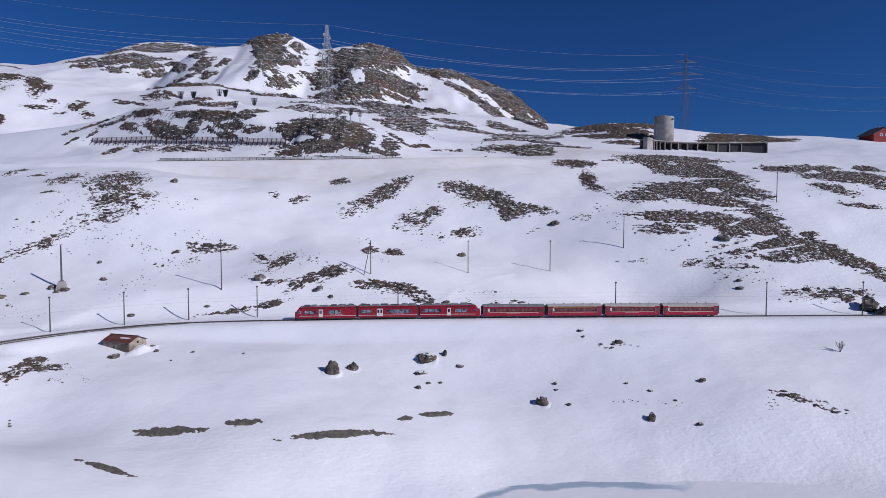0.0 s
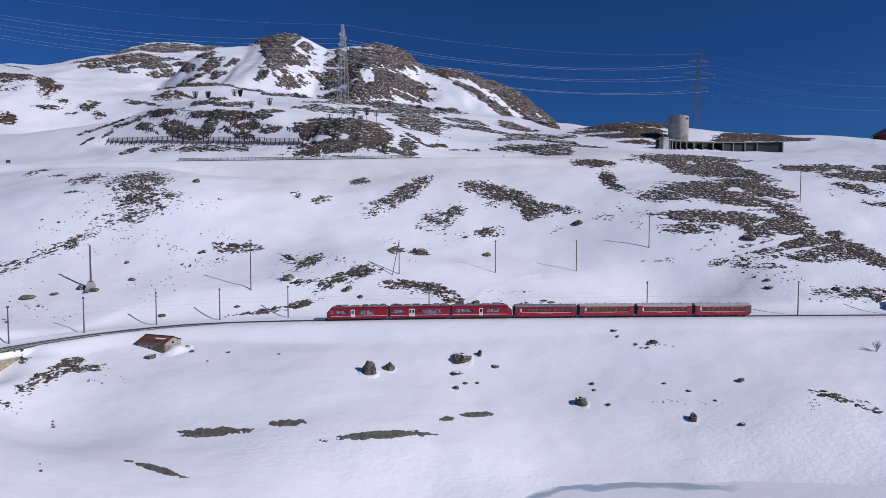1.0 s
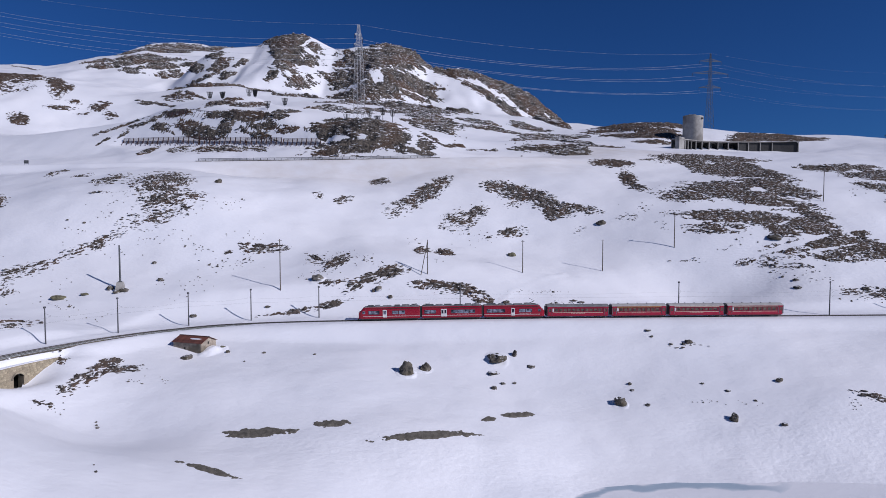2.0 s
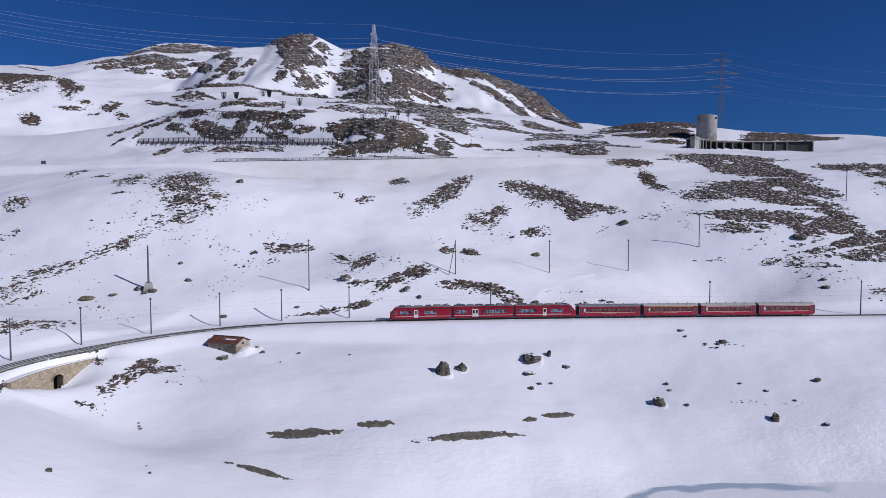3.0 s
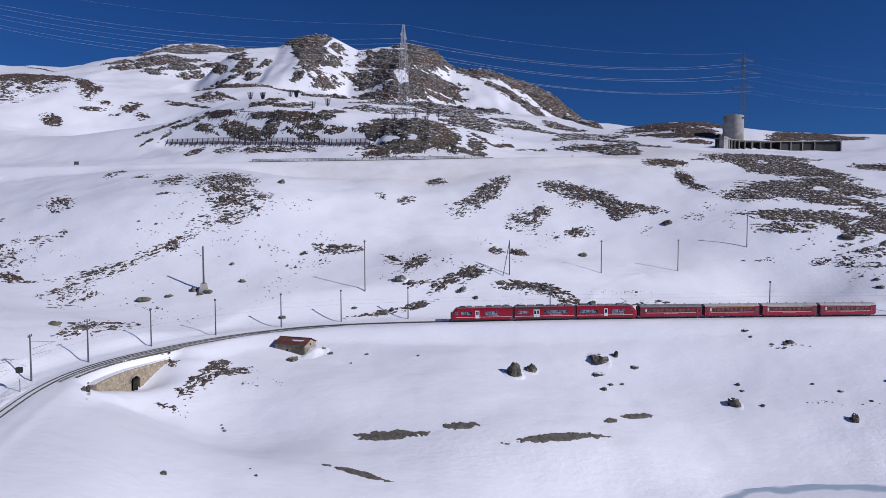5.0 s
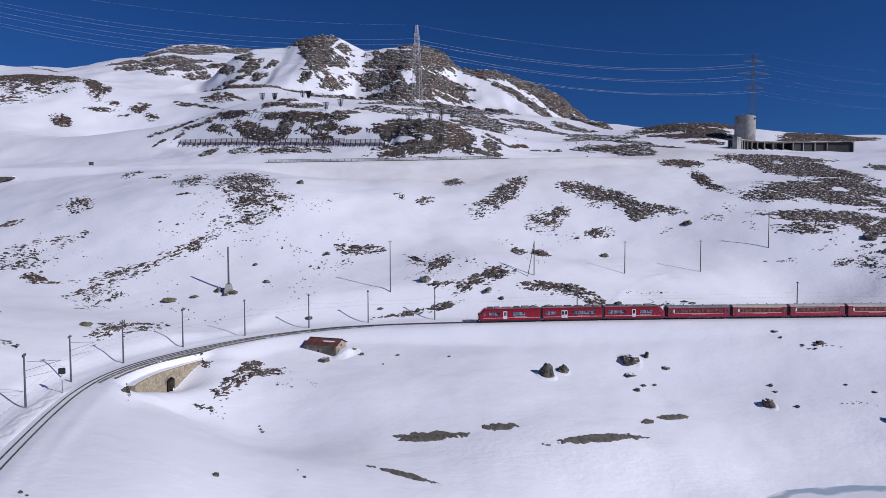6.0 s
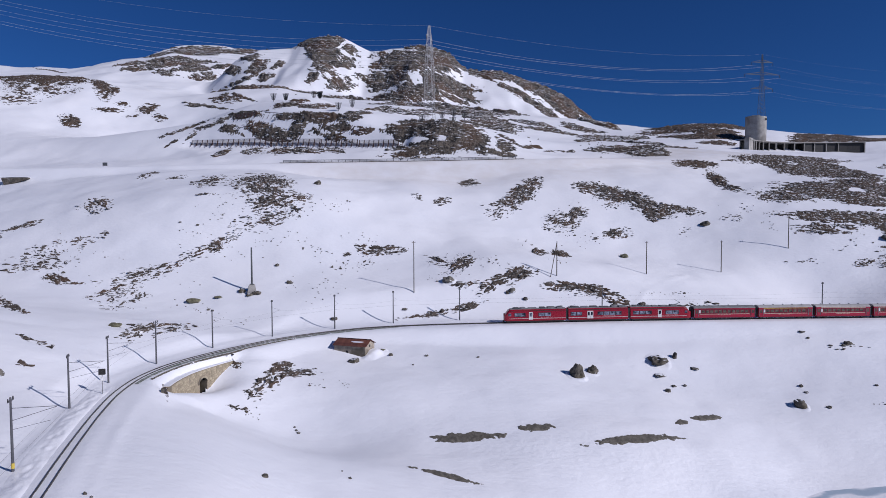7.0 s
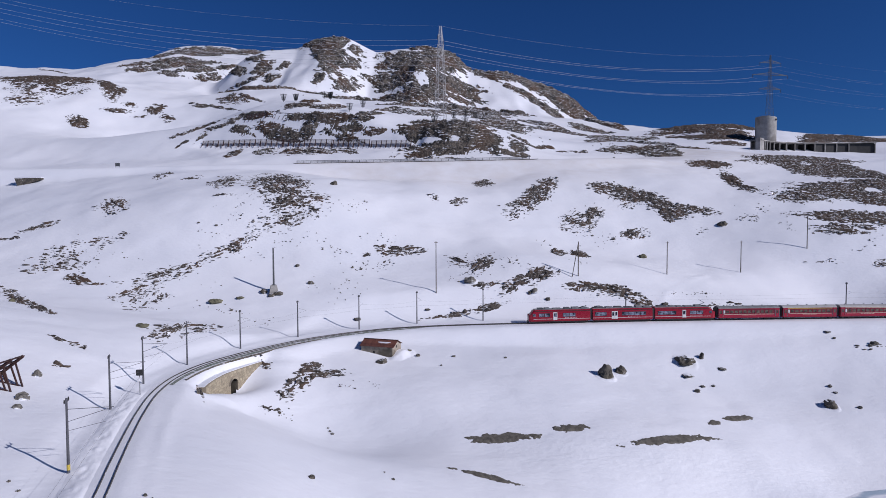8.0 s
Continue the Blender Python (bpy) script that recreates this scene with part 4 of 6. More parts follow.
# ---------------------------------------------------------------- stone hut
def hut():
    L, W, eave, ridge, base = 7.9, 5.2, 2.95, 4.05, -1.2
    yaw = math.degrees(math.atan2(-0.31, 0.95))
    c = Vector((-74.2, 136.6, 0)) + Vector((-0.95, 0.31, 0)) * (L / 2) + Vector((0.31, 0.95, 0)) * (W / 2)
    h = thing("stone_hut", pose(c.x, c.y, -4.35, 0, 0, yaw), "rubble-stone hut with rusty sheet-metal gable roof, half buried in snow", "hut")
    x0, x1, y0, y1 = -L / 2, L / 2, -W / 2, W / 2
    part("front_wall", boxes((x0, x1, y0, y0 + 0.5, base, eave)), HUT_STONE, h)
    part("back_wall", boxes((x0, x1, y1 - 0.5, y1, base, eave)), HUT_STONE, h)
    for s in (-1, 1):
        xa, xb = sorted((s * L / 2, s * (L / 2 - 0.5)))
        q = [(y0 + 0.5, base), (y1 - 0.5, base), (y1 - 0.5, eave), (y1 - 0.45, eave), (0, ridge - 0.12), (y0 + 0.45, eave), (y0 + 0.5, eave)]
        part("gable_wall", loft([[(x, y, z) for y, z in q] for x in (xa, xb)]), HUT_STONE, h)
    # hut openings are flat panels with the inner shade as their colour
    part("window", boxes((L / 2 - 0.04, L / 2 + 0.012, -0.28, 0.28, 2.35, 2.95)), SHADE_HOLE, h, "small gable opening, a near-black panel for its shade")
    part("window", boxes((-0.9, -0.4, y0 - 0.012, y0 + 0.04, 1.2, 1.75)), SHADE_HOLE, h, "small opening shown as a near-black panel")
    me = {}
    for s in (-1, 1):
        n = 11
        w = (L + 0.7) / n
        for i in range(n):
            key = (s, i % 3)
            if key not in me:
                bm = bmesh.new()
                run = W / 2 + 0.18
                k = (ridge - eave) / (W / 2)
                up = 0.02 * (i % 3)
                q = [(0, ridge + up), (s * run, ridge - k * run + up), (s * run, ridge - k * run - 0.07 + up), (0, ridge - 0.07 + up)]
                bm = loft([[(x, y, z) for y, z in q] for x in (0.0, w + 0.03)])
                d = bpy.data.meshes.new("roof_sheet")
                bm.to_mesh(d)
                bm.free()
                d.materials.append(ROOF_TIN)
                me[key] = d
            o = new("roof_sheet", me[key])
            o.parent = h
            o.location = (-L / 2 - 0.35 + i * w, 0, 0)
    part("ridge_cap", boxes((-L / 2 - 0.38, L / 2 + 0.38, -0.16, 0.16, ridge - 0.02, ridge + 0.09)), RUST, h)
    k = (ridge - eave) / (W / 2)
    drift = []
    for i, u in enumerate(np.linspace(0, 2 * math.pi, 14, endpoint=False)):
        x = 1.3 + 1.5 * math.cos(u) * (1 + 0.2 * math.sin(3 * u))
        y = -1.2 + 0.33 * math.sin(u) * (1 + 0.3 * math.cos(2 * u))
        drift.append((x, y, ridge + k * y))
    part("roof_snow", loft([[(x, y, z - 0.05) for x, y, z in drift], [(x, y, z + 0.05) for x, y, z in drift], [(1.3 + (x - 1.3) * 0.6, -1.2 + (y + 1.2) * 0.6, ridge + k * (-1.2 + (y + 1.2) * 0.6) + 0.12) for x, y, z in drift]]), SNOW, h, "patch of old snow")
    # low ruined lean-to at the far end
    part("lean_to", loft([[(x, -1.9 + 0.2 * (x < -6), z) for x, z in ((-L / 2, base), (-L / 2, 1.5), (-L / 2 - 1.5, 0.9), (-L / 2 - 2.0, base))], [(x, 1.6, z) for x, z in ((-L / 2, base), (-L / 2, 1.9), (-L / 2 - 1.4, 1.2), (-L / 2 - 1.9, base))]]), BOULDER, h, "crumbling dark stone lean-to")


hut()


def snow_drift(x, y, along_, across_, tall, yaw):
    """A wind-shaped heap of snow against a thing."""
    U, V = np.meshgrid(np.linspace(-1, 1, 26), np.linspace(-1, 1, 20))
    c, s = math.cos(radians(yaw)), math.sin(radians(yaw))
    X, Y = x + U * along_ * c - V * across_ * s, y + U * along_ * s + V * across_ * c
    r = np.sqrt(U * U + V * V) + 0.15 * fbm(X / 1.6, Y / 1.6, 2)
    Z = ground_height(X, Y) + tall * (1 - smooth(0.05, 0.95, r)) * (1 + 0.25 * fbm(X / 1.1 + 4, Y / 1.1, 2)) - 0.06
    ob, _ = sheet("snow_drift", X, Y, Z, SNOW)
    tagged(ob, "rounded drift of soft snow heaped against the stone hut", "snow drift", kind="stuff")


snow_drift(-72.2, 138.6, 4.6, 3.2, 1.2, 40)


# ---------------------------------------------------------------- tower and curved gallery on the shoulder
def silo():
    x, y, r = 130.9, 359.0, 5.5
    base = height(x, y) - 2
    s = thing("concrete_tower", pose(x, y, base), "round pale grey concrete tower with a raised curved shell", "tower")
    top = 89.0 - base
    bm = bmesh.new()
    tube(bm, (0, 0), r, r, 0, top, 48)
    part("drum", bm, CONCRETE, s)
    n = 14
    inner = [((r + 0.02) * math.cos(a), (r + 0.02) * math.sin(a)) for a in np.linspace(radians(160), radians(262), n)]
    outer = [((r + 0.45) * math.cos(a), (r + 0.45) * math.sin(a)) for a in np.linspace(radians(262), radians(160), n)]
    part("shell", loft([[(px, py, z) for px, py in inner + outer] for z in (0, top + 0.5)]), CONCRETE, s, "curved outer shell standing proud of the drum")
    part("cap", tube(bmesh.new(), (0, 0), r - 0.4, r - 0.4, top, top + 0.15, 40), SNOW, s, "snow on the tower")
    part("hatch", boxes((-3.6, -1.6, -2.5, -0.5, top, top + 1.0), bevel=0.1), GALV, s, "small roof hatch")
    part("door", boxes((2.5, 3.6, -5.2, -4.7, top - 2.2, top - 1.2)), DARK, s, "small opening shown as a near-black panel")


silo()


def gallery():
    arc = [Vector(p) for p in ((110.5, 326.5, 0), (114, 330.0, 0), (118.5, 333.3, 0), (124, 336.3, 0), (130.5, 338.8, 0), (138, 340.8, 0), (146.5, 342.0, 0), (155, 342.6, 0), (164.5, 342.6, 0), (174, 341.8, 0), (183.5, 340.3, 0))]
    g = thing("parking_gallery", Matrix(), "long curved concrete gallery with dark open bays between slim columns", "building")
    foot, top, depth = 64.2, 71.6, 5.2

    def at(u):
        i = min(int(u), len(arc) - 2)
        return arc[i].lerp(arc[i + 1], u - i)

    def normal(u):
        t = (at(min(u + 0.5, 10.0)) - at(max(u - 0.5, 0.0))).normalized()
        return Vector((t.y, -t.x, 0))

    def band(d0, d1, z0, z1, u0=0.0, u1=10.0):
        n = max(3, int((u1 - u0) * 3))
        return loft([[tuple(at(u) - normal(u) * d + Vector((0, 0, z))) for d, z in ((d0, z0), (d0, z1), (d1, z1), (d1, z0))] for u in np.linspace(u0, u1, n)])

    part("roof_slab", band(-0.35, depth + 0.6, top, top + 0.45), CONCRETE, g, "thin pale roof edge")
    part("roof_snow", band(1.0, depth + 0.4, top + 0.46, top + 0.62, 1.0), SNOW, g, "snow on the roof")
    part("back_wall", band(depth, depth + 0.5, foot, top, 0.3, 5.7), CONCRETE, g, "shaded concrete back wall")
    # right-hand back wall, cross walls and gates carry the bay shade as colour
    part("back_wall", band(depth, depth + 0.5, foot, top, 5.7), DARK, g, "back wall in near black, standing in for shade")
    part("floor_slab", band(-0.3, depth, foot, foot + 0.5), ASPHALT, g)
    for u in (1.3, 1.75, 2.25, 2.85, 3.5, 4.2, 4.95, 5.7, 6.4, 7.1, 7.8, 8.5, 9.95):
        p, n = at(u), normal(u)
        part("column", bars((p - n * 0.1 + Vector((0, 0, foot)), p - n * 0.1 + Vector((0, 0, top))), w=0.42), CONCRETE, g)
        part("bay_wall", bars((p - n * 0.6 + Vector((0, 0, foot + 3.5)), p - n * depth + Vector((0, 0, foot + 3.5))), w=0.25, h=7.0), DARK, g, "cross wall between bays, near black for shade")
    for u0, u1 in ((6.4, 7.1), (7.1, 7.8), (7.8, 8.5), (8.5, 9.95)):
        part("bay_door", band(0.5, 0.65, foot + 0.4, top - 0.1, u0 + 0.04, u1 - 0.04), DARK, g, "closed gate, near black for the shade of its recess")
    p, n = at(0), normal(0)
    q = p + Vector((3.8, 3.6, 0))
    mid = Vector((0, 0, (foot + top) / 2 + 0.3))
    part("end_block", bars((p - n * 1.2 + Vector((-0.8, -1.0, 0)) + mid, q - n * 1.2 + mid), w=2.4, h=top - foot + 1.7), CONCRETE, g, "solid concrete end block")


gallery()


def red_house():
    x, y = 269.0, 371.0
    z = height(x, y) + 1.5
    h = thing("red_house", pose(x, y, z, 0, 0, 4), "red timber house with a dark gable roof on the skyline", "house")
    part("wall", boxes((-8.2, 8.2, -5, 7, -5.0, 2.9)), RED_WALL, h)
    part("roof", loft([[(x_, y_, z_) for x_, z_ in ((-9.6, 2.2), (0, 7.2), (9.6, 2.2), (9.6, 1.8), (0, 6.7), (-9.6, 1.8))] for y_ in (-6.0, 7.6)]), SLATE, h, "dark pitched roof")
    part("gable", loft([[(x_, y_, z_) for x_, z_ in ((-8.0, 2.9), (0, 6.5), (8.0, 2.9))] for y_ in (-5.0, -4.8)]), RED_WALL, h)
    for x_ in (-3.4, 0.0, 3.4):
        w = part("window", boxes((x_ - 0.95, x_ + 0.95, -5.06, -4.98, 1.0, 2.9)), WHITE, h, "white-framed window")
        part("pane", boxes((x_ - 0.65, x_ + 0.65, -5.09, -5.061, 1.25, 2.65)), GLASS, w)
    part("chimney", boxes((1.2, 2.0, 2.4, 3.2, 5.2, 8.0)), CONCRETE, h)


red_house()


# ---------------------------------------------------------------- pylons and power lines
def lattice_pylon(x, y, yaw, base, top, foot_w, waist_w, arms, mat, label):
    """arms: height below the top, half length."""
    p = thing("power_pylon", pose(x, y, base, 0, 0, yaw), label, "pylon", "power pylons")
    h = top - base
    waist = h - arms[-1][0] - 2.0

    def half(z):
        if z < waist:
            return foot_w / 2 + (waist_w / 2 - foot_w / 2) * (z / waist)
        return waist_w / 2 * max(0.12, 1 - 0.75 * (z - waist) / (h - waist))

    levels = [0.0]
    while levels[-1] < h - 1.0:
        levels.append(min(h, levels[-1] + max(1.7, 2.0 * half(levels[-1]) * 0.85)))
    for sx, sy in ((-1, -1), (1, -1), (1, 1), (-1, 1)):
        bm = bmesh.new()
        for a, b in ((-1.5, waist), (waist, h)):
            bar(bm, (sx * half(max(a, 0)), sy * half(max(a, 0)), a), (sx * half(b), sy * half(b), b), 0.13)
        part("leg", bm, mat, p)
    for k, (u, v) in enumerate((((-1, -1), (1, -1)), ((1, -1), (1, 1)), ((1, 1), (-1, 1)), ((-1, 1), (-1, -1)))):
        bm = bmesh.new()
        for a, b in zip(levels, levels[1:]):
            pa, qa = Vector((u[0] * half(a), u[1] * half(a), a)), Vector((v[0] * half(a), v[1] * half(a), a))
            pb, qb = Vector((u[0] * half(b), u[1] * half(b), b)), Vector((v[0] * half(b), v[1] * half(b), b))
            bar(bm, pa, qb, 0.058)
            bar(bm, qa, pb, 0.058)
            bar(bm, pb, qb, 0.055)
        part("bracing", bm, mat, p)
    ends = []
    for down, length in arms:
        z = h - down
        w = half(z)
        for s in (-1, 1):
            tip = (s * length, 0, z)
            arm = part("crossarm", bars(((s * w, -w, z), tip), ((s * w, w, z), tip), ((s * w, -w, z + 1.7), tip), ((s * w, w, z + 1.7), tip), *[((s * (w + (length - w) * q), -w * (1 - q), z), (s * (w + (length - w) * q), w * (1 - q), z + 1.7 * (1 - q))) for q in (0.25, 0.5, 0.75)], w=0.17), mat, p)
            part("insulator", tube(bmesh.new(), (s * length, 0), 0.16, 0.16, z - 2.2, z, 6), DARK, arm)
            ends.append(pose(x, y, base, 0, 0, yaw) @ Vector((s * length, 0, z - 2.2)))
    tip = pose(x, y, base, 0, 0, yaw) @ Vector((0, 0, h))
    return ends, tip


P1, T1 = lattice_pylon(-63.5, 318.5, 72, 80.0, 130.7, 5.0, 3.4, ((6.2, 4.6), (11.5, 5.6), (16.8, 4.6)), PALE_STEEL, "tall pale galvanised lattice power pylon on a rocky shoulder")
P2, T2 = lattice_pylon(171.5, 430.0, 8, height(171.5, 430), 146.0, 5.2, 2.4, ((5.6, 8.2), (14.2, 13.6), (24.2, 8.4)), DARK_STEEL, "tall dark lattice power pylon with three crossarms behind the tower")
P0, T0 = lattice_pylon(-345.0, 318.0, 90, height(-345, 318), 166.0, 12.0, 4.0, ((6.2, 5.0), (11.5, 6.0), (16.8, 5.0)), PALE_STEEL, "tall pale galvanised lattice power pylon uphill")
P3, T3 = lattice_pylon(430.0, 500.0, 8, height(430, 500), 150.0, 8.5, 2.6, ((5.6, 8.2), (14.2, 13.6), (24.2, 8.4)), DARK_STEEL, "dark lattice power pylon far along the line")
lines = thing("power_lines", Matrix(), "pale sagging high-voltage cables between the pylons", "power line", kind="structure")
for A, TA, B, TB, sag in ((P0, T0, P1, T1, 11.0), (P1, T1, P2, T2, 8.0), (P2, T2, P3, T3, 9.0)):
    for a, b in zip(A, B):
        cable("conductor", sagging(a, b, sag, 28), 0.012 if A is P2 else 0.032, WIRE, lines)
    cable("earth_wire", sagging(TA, TB, sag * 0.75, 28), 0.010 if A is P2 else 0.018, WIRE, lines)


# ---------------------------------------------------------------- wooden poles on the slope
def wood_pole(x, y, tall, braced=False, arm=True, base=None):
    base = height(x, y) if base is None else base
    p = thing("utility_pole", pose(x, y, base, 0, 0, 25), "weathered wooden utility pole standing in the snow slope", "pole", "wooden poles")
    part("post", tube(bmesh.new(), (0, 0), 0.15, 0.11, -0.8, tall, 8), WOOD, p)
    if braced:
        part("brace", bars(((-2.2, 0.2, -0.8), (-0.05, 0, tall - 0.6)), w=0.22, sides=8), WOOD, p, "slanting prop")
    if arm:
        part("crossarm", boxes((-0.55, 0.55, -0.05, 0.05, tall - 0.5, tall - 0.38)), WOOD, p)
        for s in (-0.5, 0.5):
            part("insulator", tube(bmesh.new(), (s, 0), 0.06, 0.04, tall - 0.38, tall - 0.16, 6), WHITE, p)
    return p


for x, y, tall, braced in ((-64.5, 168.7, 14.6, False), (-22.6, 176.7, 10.2, True), (6.9, 185.4, 10.2, False), (34.2, 194.2, 10.3, False), (60.8, 202.7, 11.1, False), (124.2, 223.5, 11.4, False)):
    wood_pole(x, y, tall, braced, arm=not braced)

# strong pole on a concrete plinth
x, y = -110.2, 168.2
z = height(x, y)
anchor = thing("anchor_pole", pose(x, y, z, 0, 0, 20), "thick dark pole bolted to a pale concrete plinth among rocks", "pole")
part("plinth", loft([[(-1.5, -1.3, -1.2), (1.5, -1.3, -1.2), (1.5, 1.3, -1.2), (-1.5, 1.3, -1.2)], [(-0.8, -0.7, 2.0), (0.8, -0.7, 2.0), (0.8, 0.7, 2.0), (-0.8, 0.7, 2.0)]]), CONCRETE, anchor, "tapered concrete plinth")
part("post", tube(bmesh.new(), (0, 0), 0.27, 0.20, 1.9, 20.2 - z, 10), DARK_STEEL, anchor, "dark tapered steel post")
part("bracket", boxes((-0.5, 0.5, -0.5, 0.5, 1.95, 2.2), bevel=0.03), DARK_STEEL, anchor)


# ---------------------------------------------------------------- avalanche fences and wind baffles
def snow_fence(a, b, n, tall):
    """A grate on slanting posts between two places."""
    a, b = Vector(a), Vector(b)
    d = b - a
    yaw = math.degrees(math.atan2(d.y, d.x))
    L = math.hypot(d.x, d.y)
    f = thing("snow_fence", pose(a.x, a.y, a.z, 0, 0, yaw), "rusty grey steel avalanche fence on slanting struts above the road", "fence", "avalanche fences")
    rise = d.z / L
    for i in range(n + 1):
        u = L * i / n
        z = rise * u
        post = part("post", bars(((u, 0, z - 1.2), (u + 0.1, 0.9, z + tall)), w=0.30), RUST, f)
        part("strut", bars(((u, -1.9, z - 1.6), (u, 0.45, z + tall * 0.55)), w=0.16), RUST, post)
    rails = 8
    for k in range(rails):
        z = 0.5 + (tall - 0.5) * k / (rails - 1)
        w = 0.9 * (z + 1.2) / (tall + 1.2)
        part("rail", bars(((0, w, z), (L, w, z + d.z)), w=0.10, h=0.14), FENCE, f)
    return f


snow_fence((-190.5, 318.6, 67.6), (-144.5, 305.7, 66.9), 15, 3.6)
snow_fence((-144.0, 305.4, 66.2), (-118.0, 298.4, 65.4), 9, 3.6)
snow_fence((-117.3, 298.0, 65.0), (-98.5, 292.8, 64.3), 7, 3.7)
snow_fence((-97.5, 292.4, 63.7), (-78.0, 287.2, 63.2), 8, 3.7)
snow_fence((-168.0, 322.6, 82.8), (-156.0, 319.2, 84.0), 5, 2.6)
snow_fence((-151.0, 318.6, 83.8), (-134.0, 312.8, 81.4), 7, 2.4)


def baffle(x, y, z, tall, yaw):
    """A fan of slats, wider at the top, that scatters drifting snow."""
    b = thing("wind_baffle", pose(x, y, z, 0, 0, yaw), "dark slatted steel wind baffle, wider at its top, above the fences", "baffle", "wind baffles")
    part("post", tube(bmesh.new(), (0, 0), 0.16, 0.14, -4.5, tall, 6), DARK_STEEL, b)
    for i in range(9):
        u = (i - 4) / 4
        part("slat", bars(((u * 0.75, 0, tall * 0.22), (u * 1.75, 0, tall)), w=0.46, h=0.08), DARK, b)
    for z0 in (0.35, 0.62, 0.92):
        w = 0.75 + (z0 - 0.22) / 0.78
        part("crosspiece", bars(((-w, 0.1, tall * z0), (w, 0.1, tall * z0)), w=0.12), DARK_STEEL, b)


SPOTS = ((-154.1, 346.0, 96.8, 4.9, 5), (-147.5, 348.0, 97.2, 4.9, -8), (-129.7, 341.0, 97.0, 4.9, 10), (-126.2, 341.0, 96.7, 4.9, -20), (-110.9, 313.0, 85.1, 4.6, 4), (-106.3, 330.0, 89.7, 5.0, 0), (-66.6, 297.0, 75.0, 5.0, 12), (-56.8, 310.0, 80.0, 4.2, 5), (-51.5, 297.0, 74.6, 4.6, -10), (-50.7, 316.0, 81.6, 5.2, -6), (-45.2, 312.0, 80.3, 4.4, 8))
for x, y, z, tall, yaw in SPOTS:
    baffle(x, y, z, tall, yaw)


# ---------------------------------------------------------------- road on the terrace
road = thing("road", Matrix(), "cleared asphalt mountain road on a snowy terrace", "road", kind="structure")
rx = np.linspace(-128, -20, 60)
v, f = strip([(x, float(road_ahead(x)) - 3.6, float(road_height(x)) + 0.45) for x in rx], [(x, float(road_ahead(x)) + 3.2, float(road_height(x)) + 0.45) for x in rx])
mesh_object("asphalt", v, f, ASPHALT, road)
# dark wall strip that stands in for the shade under the road edge
v, f = strip([(x, float(road_ahead(x)) - 4.6, float(road_height(x)) - 1.6) for x in rx], [(x, float(road_ahead(x)) - 4.3, float(road_height(x)) + 0.25 + 0.2 * math.sin(x * 0.7)) for x in rx])
w, g = strip([(x, float(road_ahead(x)) - 4.3, float(road_height(x)) + 0.25 + 0.2 * math.sin(x * 0.7)) for x in rx], [(x, float(road_ahead(x)) - 3.5, float(road_height(x)) + 0.2) for x in rx])
mesh_object("road_wall", v + w, f + [tuple(q + len(v) for q in face) for face in g], BOULDER, road)
rail = thing("guard_rail", Matrix(), "dark steel guard rail along the mountain road", "guard rail")
for i, x in enumerate(np.arange(-126, -22, 3.0)):
    y, z = float(road_ahead(x)) - 4.0, float(road_height(x))
    part("post", boxes((x - 0.09, x + 0.09, y - 0.09, y + 0.09, z - 0.5, z + 1.35)), DARK_STEEL, rail)
for dz in (0.75, 1.25):
    for x in np.arange(-126, -24, 3.0):
        a, b = [(q, float(road_ahead(q)) - 4.1, float(road_height(q)) + dz) for q in (x, x + 3.0)]
        part("beam", bars((a, b), w=0.08, h=0.22), DARK_STEEL, rail)

x, y = -211.5, 274.5
sign = thing("road_sign", pose(x, y, height(x, y), 0, 0, 4), "dark back of a wide road sign on two posts", "sign")
for s in (-0.9, 0.9):
    part("post", tube(bmesh.new(), (s, 0), 0.07, 0.07, -0.8, 2.2, 6), GALV, sign)
part("board", boxes((-1.05, 1.05, -0.06, 0.06, 0.8, 2.3), bevel=0.02), DARK_STEEL, sign, "dark sheet-metal board")
part("rib", boxes((-1.0, 1.0, 0.06, 0.12, 1.1, 1.2), (-1.0, 1.0, 0.06, 0.12, 1.9, 2.0)), GALV, sign)

# concrete wall of the road where it leaves the slope
wall = thing("stone_wall", pose(-235.5, 250.0, height(-235.5, 250.0), 0, 0, 8), "dark stone abutment wall under the snowy mountain road", "wall", kind="structure")
part("masonry", loft([[(x_, y_, z_) for x_, z_ in ((-5.0, 2.2), (5.2, 2.6), (5.2, 2.0), (-3.8, -1.4))] for y_ in (-0.6, 1.5)]), BOULDER, wall)
part("coping", boxes((-5.3, 5.4, -0.8, 1.6, 2.5, 2.75)), SNOW, wall, "snow cap")

# ---------------------------------------------------------------- signal and steel frames beside the track
x, y = -111.9, 97.6
z = height(x, y)
sig = thing("railway_signal", pose(x, y, z, 0, 0, 12), "black signal box and white triangle on a trackside post", "signal")
part("post", tube(bmesh.new(), (0, 0), 0.07, 0.07, -0.6, 4.2, 8), GALV, sig)
part("box", boxes((-0.5, 0.5, -0.18, 0.18, 3.35, 4.3), bevel=0.05), DARK, sig, "black box")
part("plate", loft([[(-0.42, -0.1, 2.35), (0.42, -0.1, 2.35), (0.0, -0.1, 3.1)], [(-0.42, -0.06, 2.35), (0.42, -0.06, 2.35), (0.0, -0.06, 3.1)]]), WHITE, sig, "white triangular plate")
part("plate_centre", loft([[(-0.24, -0.115, 2.45), (0.24, -0.115, 2.45), (0.0, -0.115, 2.88)], [(-0.24, -0.102, 2.45), (0.24, -0.102, 2.45), (0.0, -0.102, 2.88)]]), SNOW, sig)
